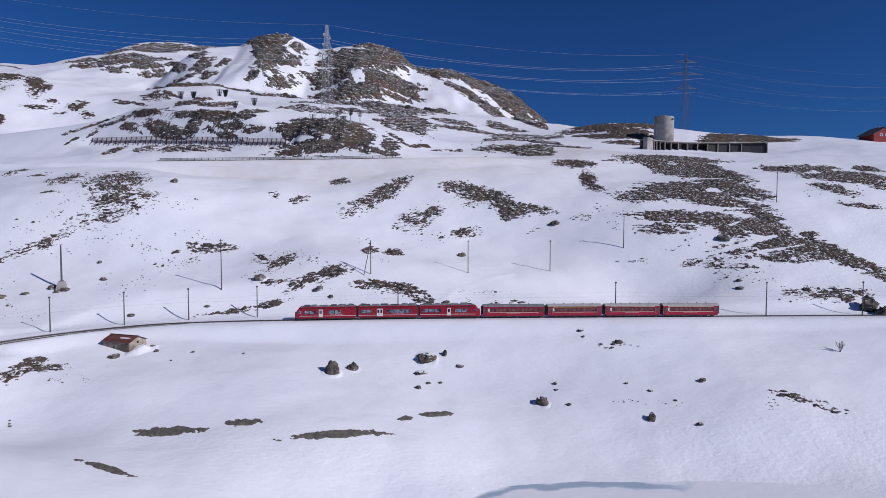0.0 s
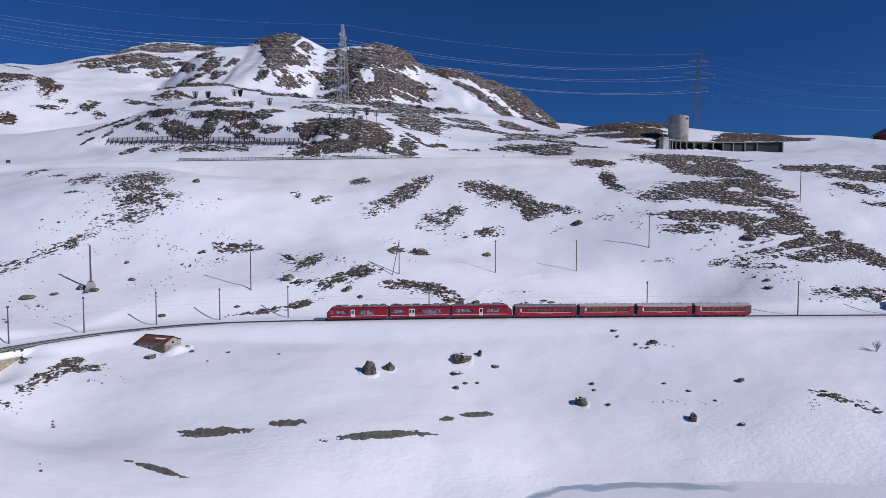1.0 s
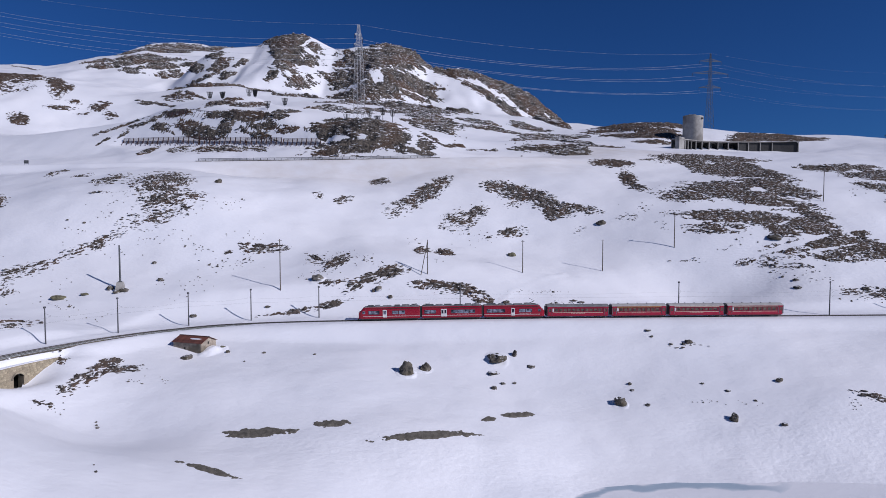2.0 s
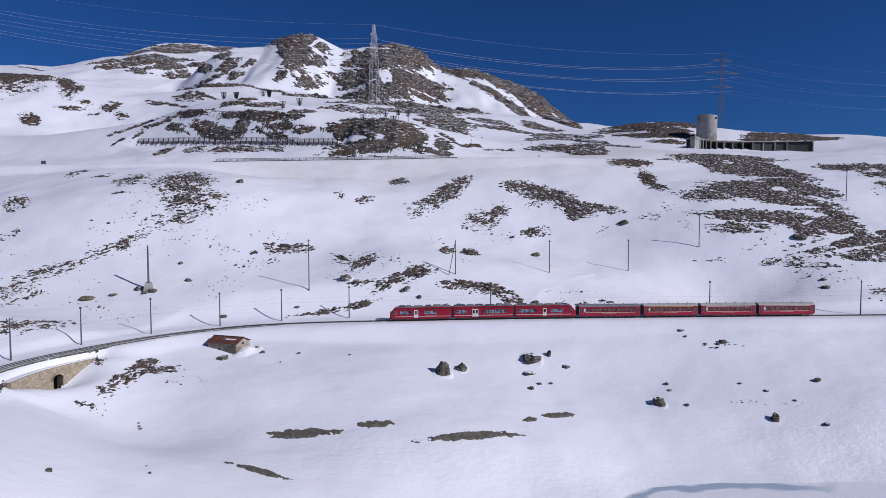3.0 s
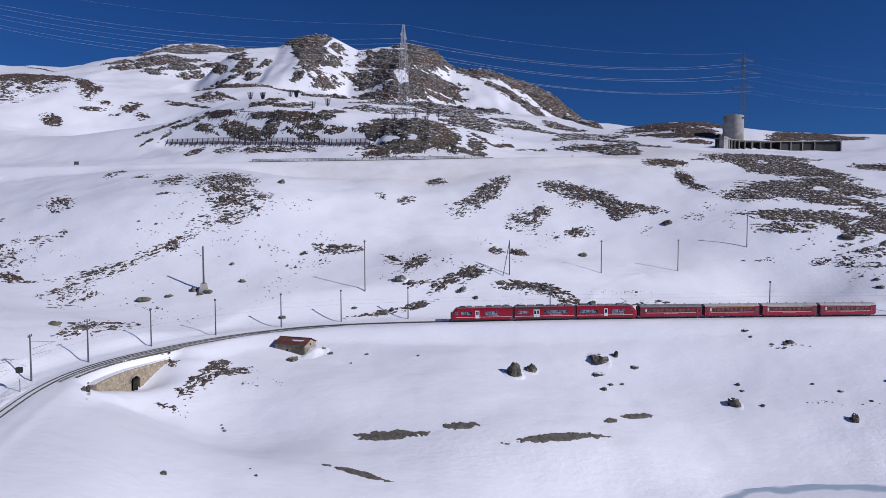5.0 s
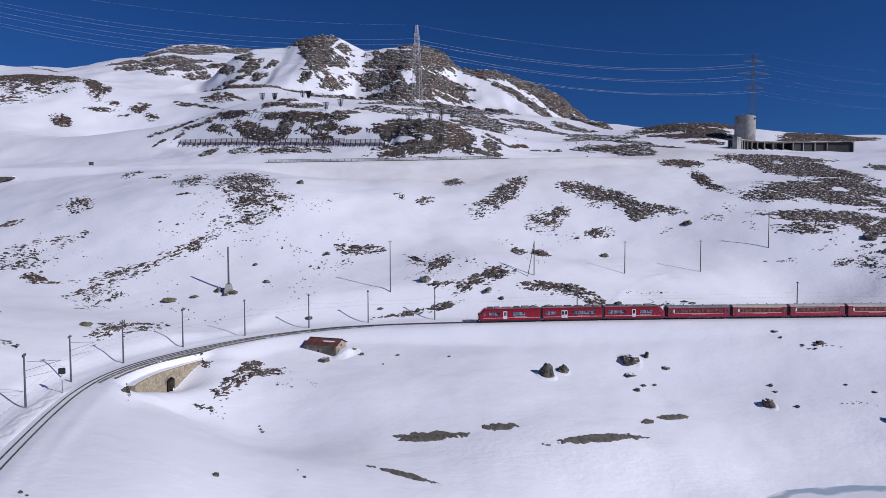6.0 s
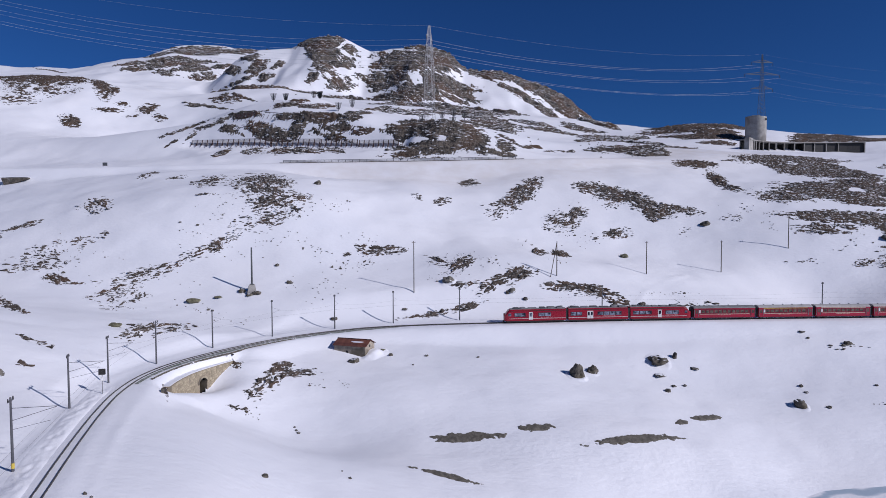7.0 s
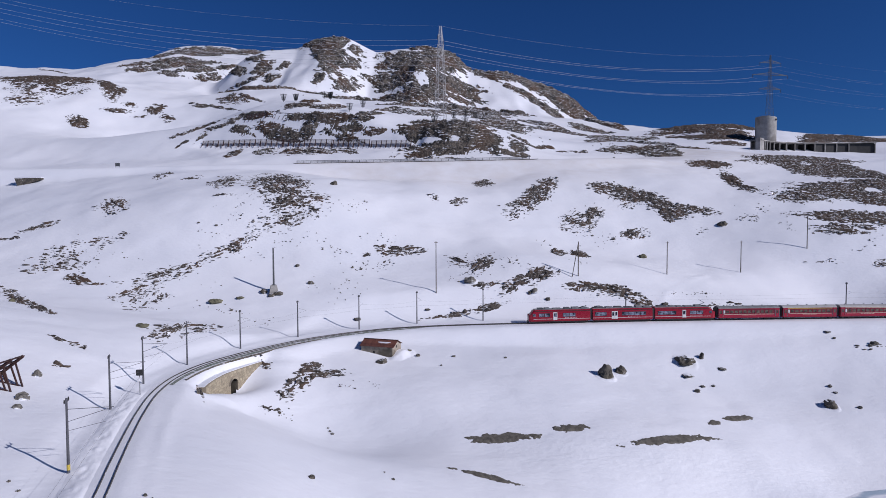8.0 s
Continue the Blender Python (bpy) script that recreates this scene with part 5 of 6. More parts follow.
rake = thing("snow_rake", pose(-127.3, 88.0, height(-127.3, 88.0) - 0.9), "rusty steel avalanche barrier frame with slanting beams", "snow barrier")
for d in (-1.6, 0.9, 3.4):
    beam = part("beam", bars(((-7.5, d, -1.0), (1.0, d, 5.5)), w=0.34, h=0.42), RUST, rake, "heavy slanting beam")
    for top_, foot_ in ((-0.2, 1.2), (-0.9, 0.6), (-2.2, -0.9)):
        part("leg", bars(((top_, d, 4.65 + top_ * 0.765), (foot_, d + 0.1, -1.2)), w=0.2), RUST, beam)
    part("tie", bars(((-3.6, d, 1.8), (0.3, d, 0.9)), w=0.15), RUST, beam)
for i in range(7):
    u = 0.6 - i * 1.0
    part("plank", bars(((u, -2.2, 4.95 + u * 0.765), (u, 4.0, 4.95 + u * 0.765)), w=0.5, h=0.12), RUST, rake)

# ---------------------------------------------------------------- bare rock, boulders and stones
KINDS = {  # grain of the noise, relief, cell, material, label
    "rubble": (1.9, 0.55, 0.32, ROCK, "broken dark rock and scree showing through thin snow"),
    "turf": (2.2, 0.45, 0.38, TURF, "brown dead grass and rock melted free of snow"),
    "strip": (3.0, 0.30, 0.25, STRIP, "narrow strip of brown grass on a wind-scoured snow edge"),
}


ICO = bmesh.new()
bmesh.ops.create_icosphere(ICO, subdivisions=1, radius=0.5)
ICO_V = np.array([tuple(v.co) for v in ICO.verts])
ICO_F = np.array([[v.index for v in f.verts] for f in ICO.faces])
ICO.free()


def shard_mesh(x, y, z, wide, rs, lie=0.0, long=1.0):
    """Angular flat stones at places, as one triangle mesh."""
    n = len(x)
    v = np.repeat(ICO_V[None], n, 0)
    v = v * (1 + 0.55 * (rs.rand(n, 12, 1) - 0.5)) + 0.10 * (rs.rand(n, 12, 3) - 0.5)
    v = v * np.stack([wide * long, wide * rs.uniform(0.45, 0.9, n), wide * rs.uniform(0.18, 0.45, n)], -1)[:, None, :]
    a = rs.normal(0, 0.7 / long, n) + lie
    ca, sa = np.cos(a)[:, None], np.sin(a)[:, None]
    vx, vy = v[:, :, 0] * ca - v[:, :, 1] * sa, v[:, :, 0] * sa + v[:, :, 1] * ca
    co = np.stack([vx + x[:, None], vy + y[:, None], v[:, :, 2] + z[:, None]], -1).reshape(-1, 3)
    faces = (ICO_F[None] + 12 * np.arange(n)[:, None, None]).reshape(-1, 3)
    me = bpy.data.meshes.new("scree")
    me.vertices.add(len(co))
    me.vertices.foreach_set("co", co.ravel())
    me.loops.add(faces.size)
    me.loops.foreach_set("vertex_index", faces.ravel().astype(np.int32))
    me.polygons.add(len(faces))
    me.polygons.foreach_set("loop_start", np.arange(0, faces.size, 3, dtype=np.int32))
    me.update(calc_edges=True)
    return me


def outcrop(cx, cy, a, b, turn, cover, kind):
    size, amp, cell, mat, label = KINDS[kind]
    if cy > 330 and kind in ("rubble", "turf"):
        size, amp, cell = size * 1.5, amp * 1.5, 1.1
    if cy < 170:
        cell *= 0.75
    c, s = math.cos(radians(turn)), math.sin(radians(turn))
    ex, ey = 1.45 * math.hypot(a * c, b * s), 1.45 * math.hypot(a * s, b * c)
    nx, ny = max(8, int(2 * ex / cell)), max(8, int(2 * ey / cell))
    X, Y = np.meshgrid(np.linspace(cx - ex, cx + ex, nx), np.linspace(cy - ey, cy + ey, ny))
    jit = np.random.RandomState(int(abs(cx * 13 + cy * 7)) % 9999)
    X, Y = X + cell * 0.3 * (jit.rand(ny, nx) - 0.5), Y + cell * 0.3 * (jit.rand(ny, nx) - 0.5)
    u, v = ((X - cx) * c + (Y - cy) * s) / a, (-(X - cx) * s + (Y - cy) * c) / b
    r = np.sqrt(u * u + v * v) + (0.20 if kind == "strip" else 0.36) * fbm(X / (size * 3.2), Y / (size * 3.2), 3)
    broad = fbm(X / (size * 1.5), Y / (size * 1.5), 3)
    P, Q = u * a, v * b
    if kind in ("rubble", "turf"):
        shards = fbm(P / (size * 0.85) + 40, Q / (size * 0.30), 3, 0.7)
    else:
        shards = fbm(X / (size * 0.5) + 40, Y / (size * 0.34), 3, 0.7)
    n = 0.30 * broad + 0.85 * shards + 0.26 * ridged(X / size * 0.8, Y / size * 0.8, 4)
    if kind == "strip":
        h = 0.26 * n + 0.5 * (cover - 0.5) + 0.05 - 1.3 * np.maximum(0, r + 0.14 * shards + 0.52 * fbm(X / 1.3 + 5, Y / 0.8, 3, 0.7) - 0.66)
    else:
        h = 1.1 * n + 1.15 * (cover - 0.5) - (0.14 if kind in ("rubble", "turf") else 0.06) - 0.85 * np.maximum(0, r - 0.5) - 1.2 * np.maximum(0, r - 0.95)
    fine_ = fbm(X / (cell * 2.2) + 7, Y / (cell * 2.2), 2)
    Z = ground_height(X, Y)
    lift = np.where(h > 0, amp * np.minimum(h, 1.2) * (1.0 + 0.5 * n) + 0.05 + 0.45 * cell * (fine_ + 0.3), amp * h * 1.6)
    up = h > -0.05
    keep = up[:-1, :-1] | up[1:, :-1] | up[:-1, 1:] | up[1:, 1:]
    if keep.sum() < 4:
        return
    ob, _ = sheet("rock_outcrop", X, Y, Z + lift + 0.02, mat, keep, smooth_shade=False)
    tagged(ob, label, "rock", kind="stuff")
    if kind == "strip":
        return
    # loose angular stones, densest where the rock comes through
    scale = {"rubble": 0.62, "turf": 0.55}[kind] * (1.5 if cy > 330 and kind in ("rubble", "turf") else 1.0)
    count = int(min(1700, math.pi * a * b * 0.75 * (0.25 + cover) / scale ** 2))
    pick = jit.rand(count * 3, 2) * 2 - 1
    pick = pick[(pick ** 2).sum(1) < 1][:count] * 1.25
    qx, qy = cx + pick[:, 0] * a * c - pick[:, 1] * b * s, cy + pick[:, 0] * a * s + pick[:, 1] * b * c
    thick = fbm(qx / (size * 1.6), qy / (size * 1.6), 3) + 1.3 * (cover - 0.42) - 0.7 * np.maximum(0, np.sqrt((pick ** 2).sum(1)) - 0.75)
    ok = thick > jit.rand(len(thick)) * 0.7 - 0.45
    qx, qy = qx[ok], qy[ok]
    if len(qx) < 3:
        return
    wide = scale * np.clip(np.exp(jit.normal(-0.25, 0.5, len(qx))), 0.3, 2.6)
    me = shard_mesh(qx, qy, ground_height(qx, qy) + 0.06 * wide, wide, jit, radians(turn) if abs(turn) < 45 and kind in ("rubble", "turf") else 0.0, 1.7 if kind in ("rubble", "turf") else 1.15)
    me.materials.append(mat)
    stones = new("scree", me)
    stones.parent = ob
    stones["kind"] = "stuff"


# ---------------------------------------------------------------- rock faces of the ridge, the bench and the shoulder
PATCHES = {}


def patches(zone, *specs):
    """Bare rock on a face, in its front view: across, height, half length, half height, dip to the right, share of rock (below 0: snow)."""
    PATCHES[zone] = PATCHES.get(zone, ()) + specs


patches("dome", (-370.5, 255.2, 50.6, 10.1, 4, 0.95), (-316.7, 258.5, 28, 7.2, -5, 0.8), (-380.1, 239.4, 45.5, 8.1, -8, 0.95), (-332, 265.7, 24.2, 4, 0, 0.6))
patches("far", (-355.5, 208.6, 26.4, 9.9, 10, 0.95), (-364.3, 190.6, 17.2, 6.8, -20, 0.7), (-339.9, 179.3, 10.7, 4.8, 20, 0.6), (-380.1, 200.2, 21.5, 4.4, -15, 0.7), (-314.7, 196.8, 29, 4.5, -28, 0.75), (-307.9, 181, 9.9, 7.4, 0, 0.7), (-322, 215.5, 17.2, 5.5, -10, 0.7), (-247.4, 191.2, 10.5, 5.3, 0, 0.85), (-234.2, 176.9, 7.4, 10.2, 10, 0.85), (-219, 161.3, 7.6, 4.9, -20, 0.8), (-258.8, 174.3, 10.2, 6.8, 10, 0.7), (-242.8, 158, 13.5, 3.2, -20, 0.55), (-214.1, 178.9, 4, 6.8, 25, 0.75), (-179.6, 209.3, 24, 9.6, 0, 0.98), (-171.3, 188.9, 17.2, 11.5, 20, 0.95))
patches("far", (-168.7, 169.6, 9.7, 7, 0, 0.75), (-172.2, 157.1, 4.7, 8.4, 15, 0.7), (-158.6, 160.5, 7.5, 5.3, 0, 0.62), (-154.4, 180, 17.1, 4.6, 0, 0.8), (-152.8, 202.2, 16.8, 4.8, 35, 0.85), (-149.9, 186.5, 11.6, 4.1, 5, 0.75), (-147.7, 153.8, 11.8, 8.6, -20, 0.65), (-137, 165, 5.6, 4.5, 0, 0.55), (-156.6, 206.3, 3, 5.4, 30, -0.8), (-141.5, 196, 9.6, 3, 0, -0.6), (-190.7, 169.3, 13, 18.5, -10, -1), (-90.2, 185.7, 29.2, 14.6, 0, 0.95), (-65.7, 187.5, 23.6, 13, 22, 0.98), (-109.8, 162.9, 20.1, 14.5, 0, 0.8), (-55.8, 155.1, 30.4, 14.4, 10, 1))
patches("far", (-122.8, 180.7, 8.2, 4.7, 0, 0.7), (-119.5, 196.8, 12, 4.2, 0, 0.65), (-93.7, 137.4, 25.6, 6.1, 0, 0.78), (-74.6, 143.3, 21.9, 12.5, 0, 0.95), (-37.9, 192.8, 19.7, 7.4, 30, 0.95), (-79.8, 158.8, 6, 7.1, -10, -0.9), (-2.9, 179.2, 29.3, 6.7, 10, 0.98), (35.6, 168.5, 36.7, 7.9, 26, 1), (63.6, 146, 37, 9, 38, 1), (65.9, 105.1, 13.8, 4.1, 42, 0.95), (21.2, 152.5, 23.1, 4.6, 30, 0.8), (45.6, 133.6, 20.5, 6.8, 45, 0.88), (-40.5, 171.6, 15.3, 2.4, 42, -0.9), (-7.7, 141.1, 23.3, 5.5, 32, -1), (61.4, 141.8, 7.1, 1.5, 28, -0.6))
patches("far", (49.8, 106.2, 11.8, 1.4, 38, -0.7), (45.4, 150.5, 8.3, 1.5, 40, -0.5), (-42.5, 115.5, 26.3, 9.1, 16, 0.95), (-5.4, 110.4, 13.4, 2.2, 14, 0.85), (-47.8, 146.6, 12.1, 1.7, 15, -0.8), (-207.8, 137.1, 14.2, 2.4, 0, 0.6), (-212.5, 134.5, 28, 0.9, -2, 0.95), (-160.8, 130.5, 19.7, 0.8, 12, 0.95), (-145.8, 126.6, 9.2, 1.8, 0, 0.85), (-132, 127.1, 14.1, 1.2, 8, 0.8), (-69.6, 119.8, 27.7, 4.2, 0, 0.75), (36.3, 174.7, 37.1, 4.9, 24, 0.95), (72, 155.7, 30.7, 5.5, 40, 0.98), (95.4, 135.6, 18.2, 4.9, 45, 0.95), (3.3, 185.3, 24.7, 3.7, 5, 0.92))
patches("far", (-68.5, 202.1, 25.7, 4.9, 12, 0.95), (-184, 216.9, 18.3, 3.7, 0, 0.9))
patches("bench", (39, 93.7, 14.3, 3.8, 18, 0.85), (12.8, 86, 18.6, 1.7, 6, 0.85), (16.4, 101.9, 16.2, 3, 22, -0.9), (-25.7, 90.5, 15.5, 7.7, 25, 0.97), (5.7, 94.9, 11.9, 3.2, 10, 0.9), (-205.6, 121.1, 13.1, 0.9, 22, 0.9), (-219.6, 120.9, 11.4, 4.6, 10, 0.62), (-231.8, 113.8, 19.5, 0.9, 12, 0.8), (-243.8, 115.3, 4.8, 2, 0, 0.55), (-162.8, 85.8, 10.7, 2.5, 0, 0.85), (-181.1, 81.5, 9.5, 2.2, -22, 0.65), (-136.1, 83, 9.1, 2.1, 0, 0.9), (-122.9, 81.6, 14.4, 2.8, 5, 1.1), (-152.7, 76.3, 9.1, 4.2, 20, 0.85), (-143.2, 72.7, 9, 3.4, 10, 1.15))
patches("bench", (-131.3, 74.7, 4.2, 6.1, 30, 0.92), (-168, 76.4, 7.7, 2.8, 20, 0.62), (-117.9, 74, 8.8, 3, 0, 0.62), (-111.1, 70, 7.2, 2.3, 20, 0.75), (-139.1, 92.1, 7.9, 2.6, -10, 0.72), (-124.3, 89.9, 7.9, 2.2, 0, 0.75), (-106.5, 80.4, 8.8, 2.4, 0, 0.85), (-100.2, 83.6, 6, 1.7, 0, 0.88), (-108.8, 74.6, 8.2, 2.7, 0, 0.82), (-97.4, 72.4, 5.7, 2.3, -10, 0.62), (-198.6, 79.1, 14.3, 1.1, -24, 0.6), (-200.8, 70.1, 5.5, 0.9, -45, 0.6), (-190.8, 74.7, 6.2, 0.9, -45, 0.55), (-126.7, 62.5, 16.9, 2.3, 0, 0.5), (-149.6, 62.9, 5.7, 2, 0, 0.5))
patches("bench", (-166.1, 62, 2.9, 2.3, -45, 0.55), (-107, 61.5, 5.5, 1.9, 0, 0.5), (-95.3, 109.1, 10.1, 1.9, 0, 0.65), (-82.1, 96, 18.8, 2.9, 5, 0.62), (-97.7, 98.7, 7.3, 1.7, -20, 0.6), (-57.6, 100.9, 16.5, 3.2, 0, 0.72), (-70.9, 73.1, 11.9, 4.6, -5, 1.05), (-56.5, 72.2, 13.9, 5.1, 0, 1.1), (-45.4, 66.9, 10.4, 7.5, 30, 1), (-76.1, 68.6, 5, 2.9, 20, 0.92), (-58.3, 62.1, 18.7, 4, 0, 0.97), (-66.1, 58.3, 15.9, 2.4, 0, 0.92), (-33.3, 59.5, 10.7, 1.5, 8, 0.98), (-26.6, 63.6, 4.9, 3.1, 30, 0.92), (-74.7, 61.5, 4.3, 3.1, 0, 0.72))
patches("bench", (-69.8, 66.5, 6.6, 1.6, 0, -0.6), (-56.1, 67.2, 3.8, 1, 10, -0.5), (-36.1, 84.7, 9.8, 1.6, 32, 0.5), (-23.8, 67.1, 7, 0.8, 35, 0.65), (-12.1, 63.8, 5.6, 1.1, 0, 0.6), (52, 81.4, 21.8, 3, 0, 1), (32.2, 76.3, 10.4, 2, -10, 0.72), (52.2, 72.3, 9.9, 2.6, 25, 1), (29.8, 63.1, 12.8, 2.3, 0, 0.8), (46.7, 63.1, 7.1, 2.3, 15, 0.75), (41.5, 59.2, 9.7, 1.1, 0, 0.85), (1.2, 61.5, 7, 0.8, 0, 0.7), (57.3, 65.1, 14.6, 0.7, 0, 0.7))
patches("shoulder", (95.1, 86.9, 17.3, 2.7, -5, 0.62), (110.2, 90.3, 23.1, 3.5, 0, 0.98), (115.6, 81.4, 11.4, 5, 0, 1.05), (97, 79.6, 14.3, 2.5, 5, 0.72), (102.8, 72.8, 10, 2.3, 0, 0.75), (132, 89.9, 9.5, 3, 5, 1.05), (181.2, 78.7, 19.6, 2.8, 0, 1.15), (195.6, 76.9, 15.8, 1.8, 0, 0.95), (164.6, 75.9, 11.1, 2.1, -5, 0.95))
patches("slope", (104.6, 56.1, 21.9, 3.1, 0, 0.92), (105.3, 50.5, 16.2, 4.3, 10, 0.85), (115.1, 50.4, 10.6, 5.3, 25, 0.9), (113.3, 40.5, 9.8, 3.5, 16, 1), (90.1, 39.6, 19.5, 2.9, -5, 0.6), (79.7, 37.1, 12, 2.6, -5, 0.5), (101.6, 35.9, 16.4, 3.6, 15, 0.78), (108, 32.7, 8, 2.4, 10, 0.72), (87.2, 49.9, 6.1, 3.4, -20, -0.8), (105.2, 53.7, 2.6, 1.3, 0, -0.5), (105, 39.2, 3.4, 1.1, -5, -0.8), (109, 44.9, 6.5, 0.4, 0, -0.6), (82.3, 28.4, 15.6, 1.8, 5, 0.75), (96.4, 27.8, 13.2, 2.4, 8, 0.92), (78.4, 24.4, 9.7, 1.8, 0, 0.5))
patches("slope", (108.4, 25.5, 10.4, 2.6, 2, 0.92), (111, 24.3, 9.4, 2.3, 15, 0.92), (100.5, 23.5, 5.1, 1.8, 0, 0.8), (115.4, 28.5, 4.4, 1, 10, 0.85), (102.7, 26.2, 3.3, 0.5, -15, -0.7), (112.6, 19.8, 12.4, 1.7, -3, 0.92), (100.1, 18, 12.2, 1.7, -6, 0.55), (121, 17.9, 10.2, 3.1, 10, 0.85), (127.2, 17, 6.1, 2.9, 25, 0.88), (112.6, 15.5, 10, 1.7, 0, 0.58), (85.8, 14.2, 8.5, 1.2, -8, 0.42), (91.6, 12.6, 7.5, 0.9, 0, 0.4), (124.6, 22.6, 3.2, 0.9, 0, 0.85), (112.1, 18.1, 12.2, 0.4, -8, -0.6), (133, 13.7, 6.9, 2.3, 25, 0.85))
patches("slope", (134.9, 11.4, 6.8, 1.8, 25, 0.75), (150.6, 50.1, 9.5, 1.9, 0, 0.78), (163.5, 50.6, 8.2, 1.6, 0, 0.72), (162.4, 44.9, 10.2, 2.1, 5, 0.82), (172.9, 46.2, 10.4, 2.5, 5, 0.78), (172.5, 43.2, 4.5, 3.3, 0, 0.82), (153.4, 39.7, 6, 2.3, 15, 0.65), (184.7, 50, 4.1, 1.6, 0, 0.75), (154.6, 33.2, 6.9, 1.1, 5, 0.5), (160.7, 40.8, 3.4, 1.1, -20, -0.6), (99.9, 19.1, 18.5, 0.7, -13, -1), (90.9, 32.1, 25.2, 0.7, 1, -0.9))


def rock_face(zone, x0, x1, y0, y1, cell, amp, long, thick, dip, mat, label, stones=0, size=0.5):
    """Rock that breaks through the snow of a slope, in beds that dip to the right."""
    X, Y = np.meshgrid(np.arange(x0, x1, cell), np.arange(y0, y1, cell))
    jit = np.random.RandomState(len(zone) * 7 + 1)
    X, Y = X + cell * 0.5 * (jit.rand(*X.shape) - 0.5), Y + cell * 0.5 * (jit.rand(*X.shape) - 0.5)
    Z = ground_height(X, Y)
    frayed = 0.34 * fbm(X / (2.2 * long) + 3, Z / (2.0 * thick), 4, 0.6)
    bare, lain = np.zeros(X.shape), np.zeros(X.shape)
    for cx, cz, a, b, turn, share in sum((PATCHES[z] for z in zone.split()), ()):
        c, s = math.cos(radians(turn)), math.sin(radians(turn))
        u, v = ((X - cx) * c - (Z - cz) * s) / a, ((X - cx) * s + (Z - cz) * c) / b
        r = np.sqrt(u * u + v * v) + frayed
        if share > 0:
            bare = np.maximum(bare, share * (1 - smooth(0.5, 1.55, r)))
        else:
            lain = np.maximum(lain, -share * (1 - smooth(0.6, 1.15, r)))
    bare = bare - lain
    c, s = math.cos(radians(dip)), math.sin(radians(dip))
    p, q = X * c - Z * s, X * s + Z * c
    beds = fbm(p / long, q / thick + 0.13 * Y / long, 5, 0.75)
    broad = fbm(X / (3.2 * long) + 8, Z / (4.5 * thick), 3)
    h = bare - 0.43 + 1.15 * beds + 0.28 * broad
    h = np.where(bare < 0.04, -1.0, h)
    blocks = ridged(p / (1.6 * long) + 5, q / (1.8 * thick), 4)
    facets = ridged(X / (3.4 * cell), Y / (3.4 * cell), 2)
    lift = np.where(h > 0, amp * np.minimum(h, 0.7) * (1.0 + 0.9 * blocks) + 0.38 * cell * np.minimum(h * 4, 1) * (facets + 0.3) + 0.03, 1.6 * amp * h)
    lift = np.where(h > 0, lift * smooth(0, 9, Y - y0), lift)
    up = h > -0.06
    keep = up[:-1, :-1] | up[1:, :-1] | up[:-1, 1:] | up[1:, 1:]
    ob, _ = sheet("rock_face", X, Y, Z + lift, mat, keep, smooth_shade=False)
    tagged(ob, label, "rock", kind="stuff")
    if stones:
        edge = np.flatnonzero((np.abs(h) < 0.22).ravel() & (bare > 0.15).ravel())
        pick = edge[jit.randint(0, len(edge), stones)]
        qx, qy = X.ravel()[pick] + cell * (jit.rand(stones) - 0.5), Y.ravel()[pick] + cell * (jit.rand(stones) - 0.5)
        wide = size * np.clip(np.exp(jit.normal(-0.2, 0.5, stones)), 0.3, 2.4)
        me = shard_mesh(qx, qy, ground_height(qx, qy) + 0.05 * wide, wide, jit, 0.0, 1.6)
        me.materials.append(mat)
        scree = new("scree", me)
        scree.parent = ob
        scree["kind"] = "stuff"


rock_face("far bench", -440, 130, 452, 690, 1.0, 2.6, 6.0, 2.2, 28, CRAG, "craggy grey-brown rock face with snow in its gullies", 3500, 1.6)
rock_face("dome", -520, -250, 690, 850, 1.5, 1.6, 10.0, 3.0, 5, CRAG, "brown rock dome thinly dusted with snow")
rock_face("bench far", -262, 76, 276, 455, 0.6, 1.2, 3.8, 0.95, 10, CRAG, "rugged dark rock knolls with snow pockets above the road", 6000, 0.8)
rock_face("shoulder", 60, 245, 345, 430, 0.8, 0.7, 4.5, 0.9, 3, TURF, "brown rock hump with dead grass and snow hollows", 1500, 0.8)
rock_face("slope", 60, 200, 178, 292, 0.40, 0.5, 2.0, 0.42, 3, SCREE, "dark broken rock and scree in bands across the slope", 9000, 0.5)



def boulder_shape(bm, at, w, d, h, seed, rough=0.32, detail=2):
    made = bmesh.ops.create_icosphere(bm, subdivisions=detail, radius=0.5)["verts"]
    off = Vector((seed * 3.7, seed * 1.9, seed * 5.3))
    for v in made:
        p = v.co.normalized()
        k = 1 + rough * (noise.noise(p * 1.3 + off) * 1.3 + 0.7 * noise.noise(p * 2.7 + off) + 0.25 * noise.noise(p * 6.5 + off))
        q = p * 0.5 * k
        q.z = max(q.z, -0.3)
        v.co = Vector((at[0] + q.x * w, at[1] + q.y * d, at[2] + q.z * h))


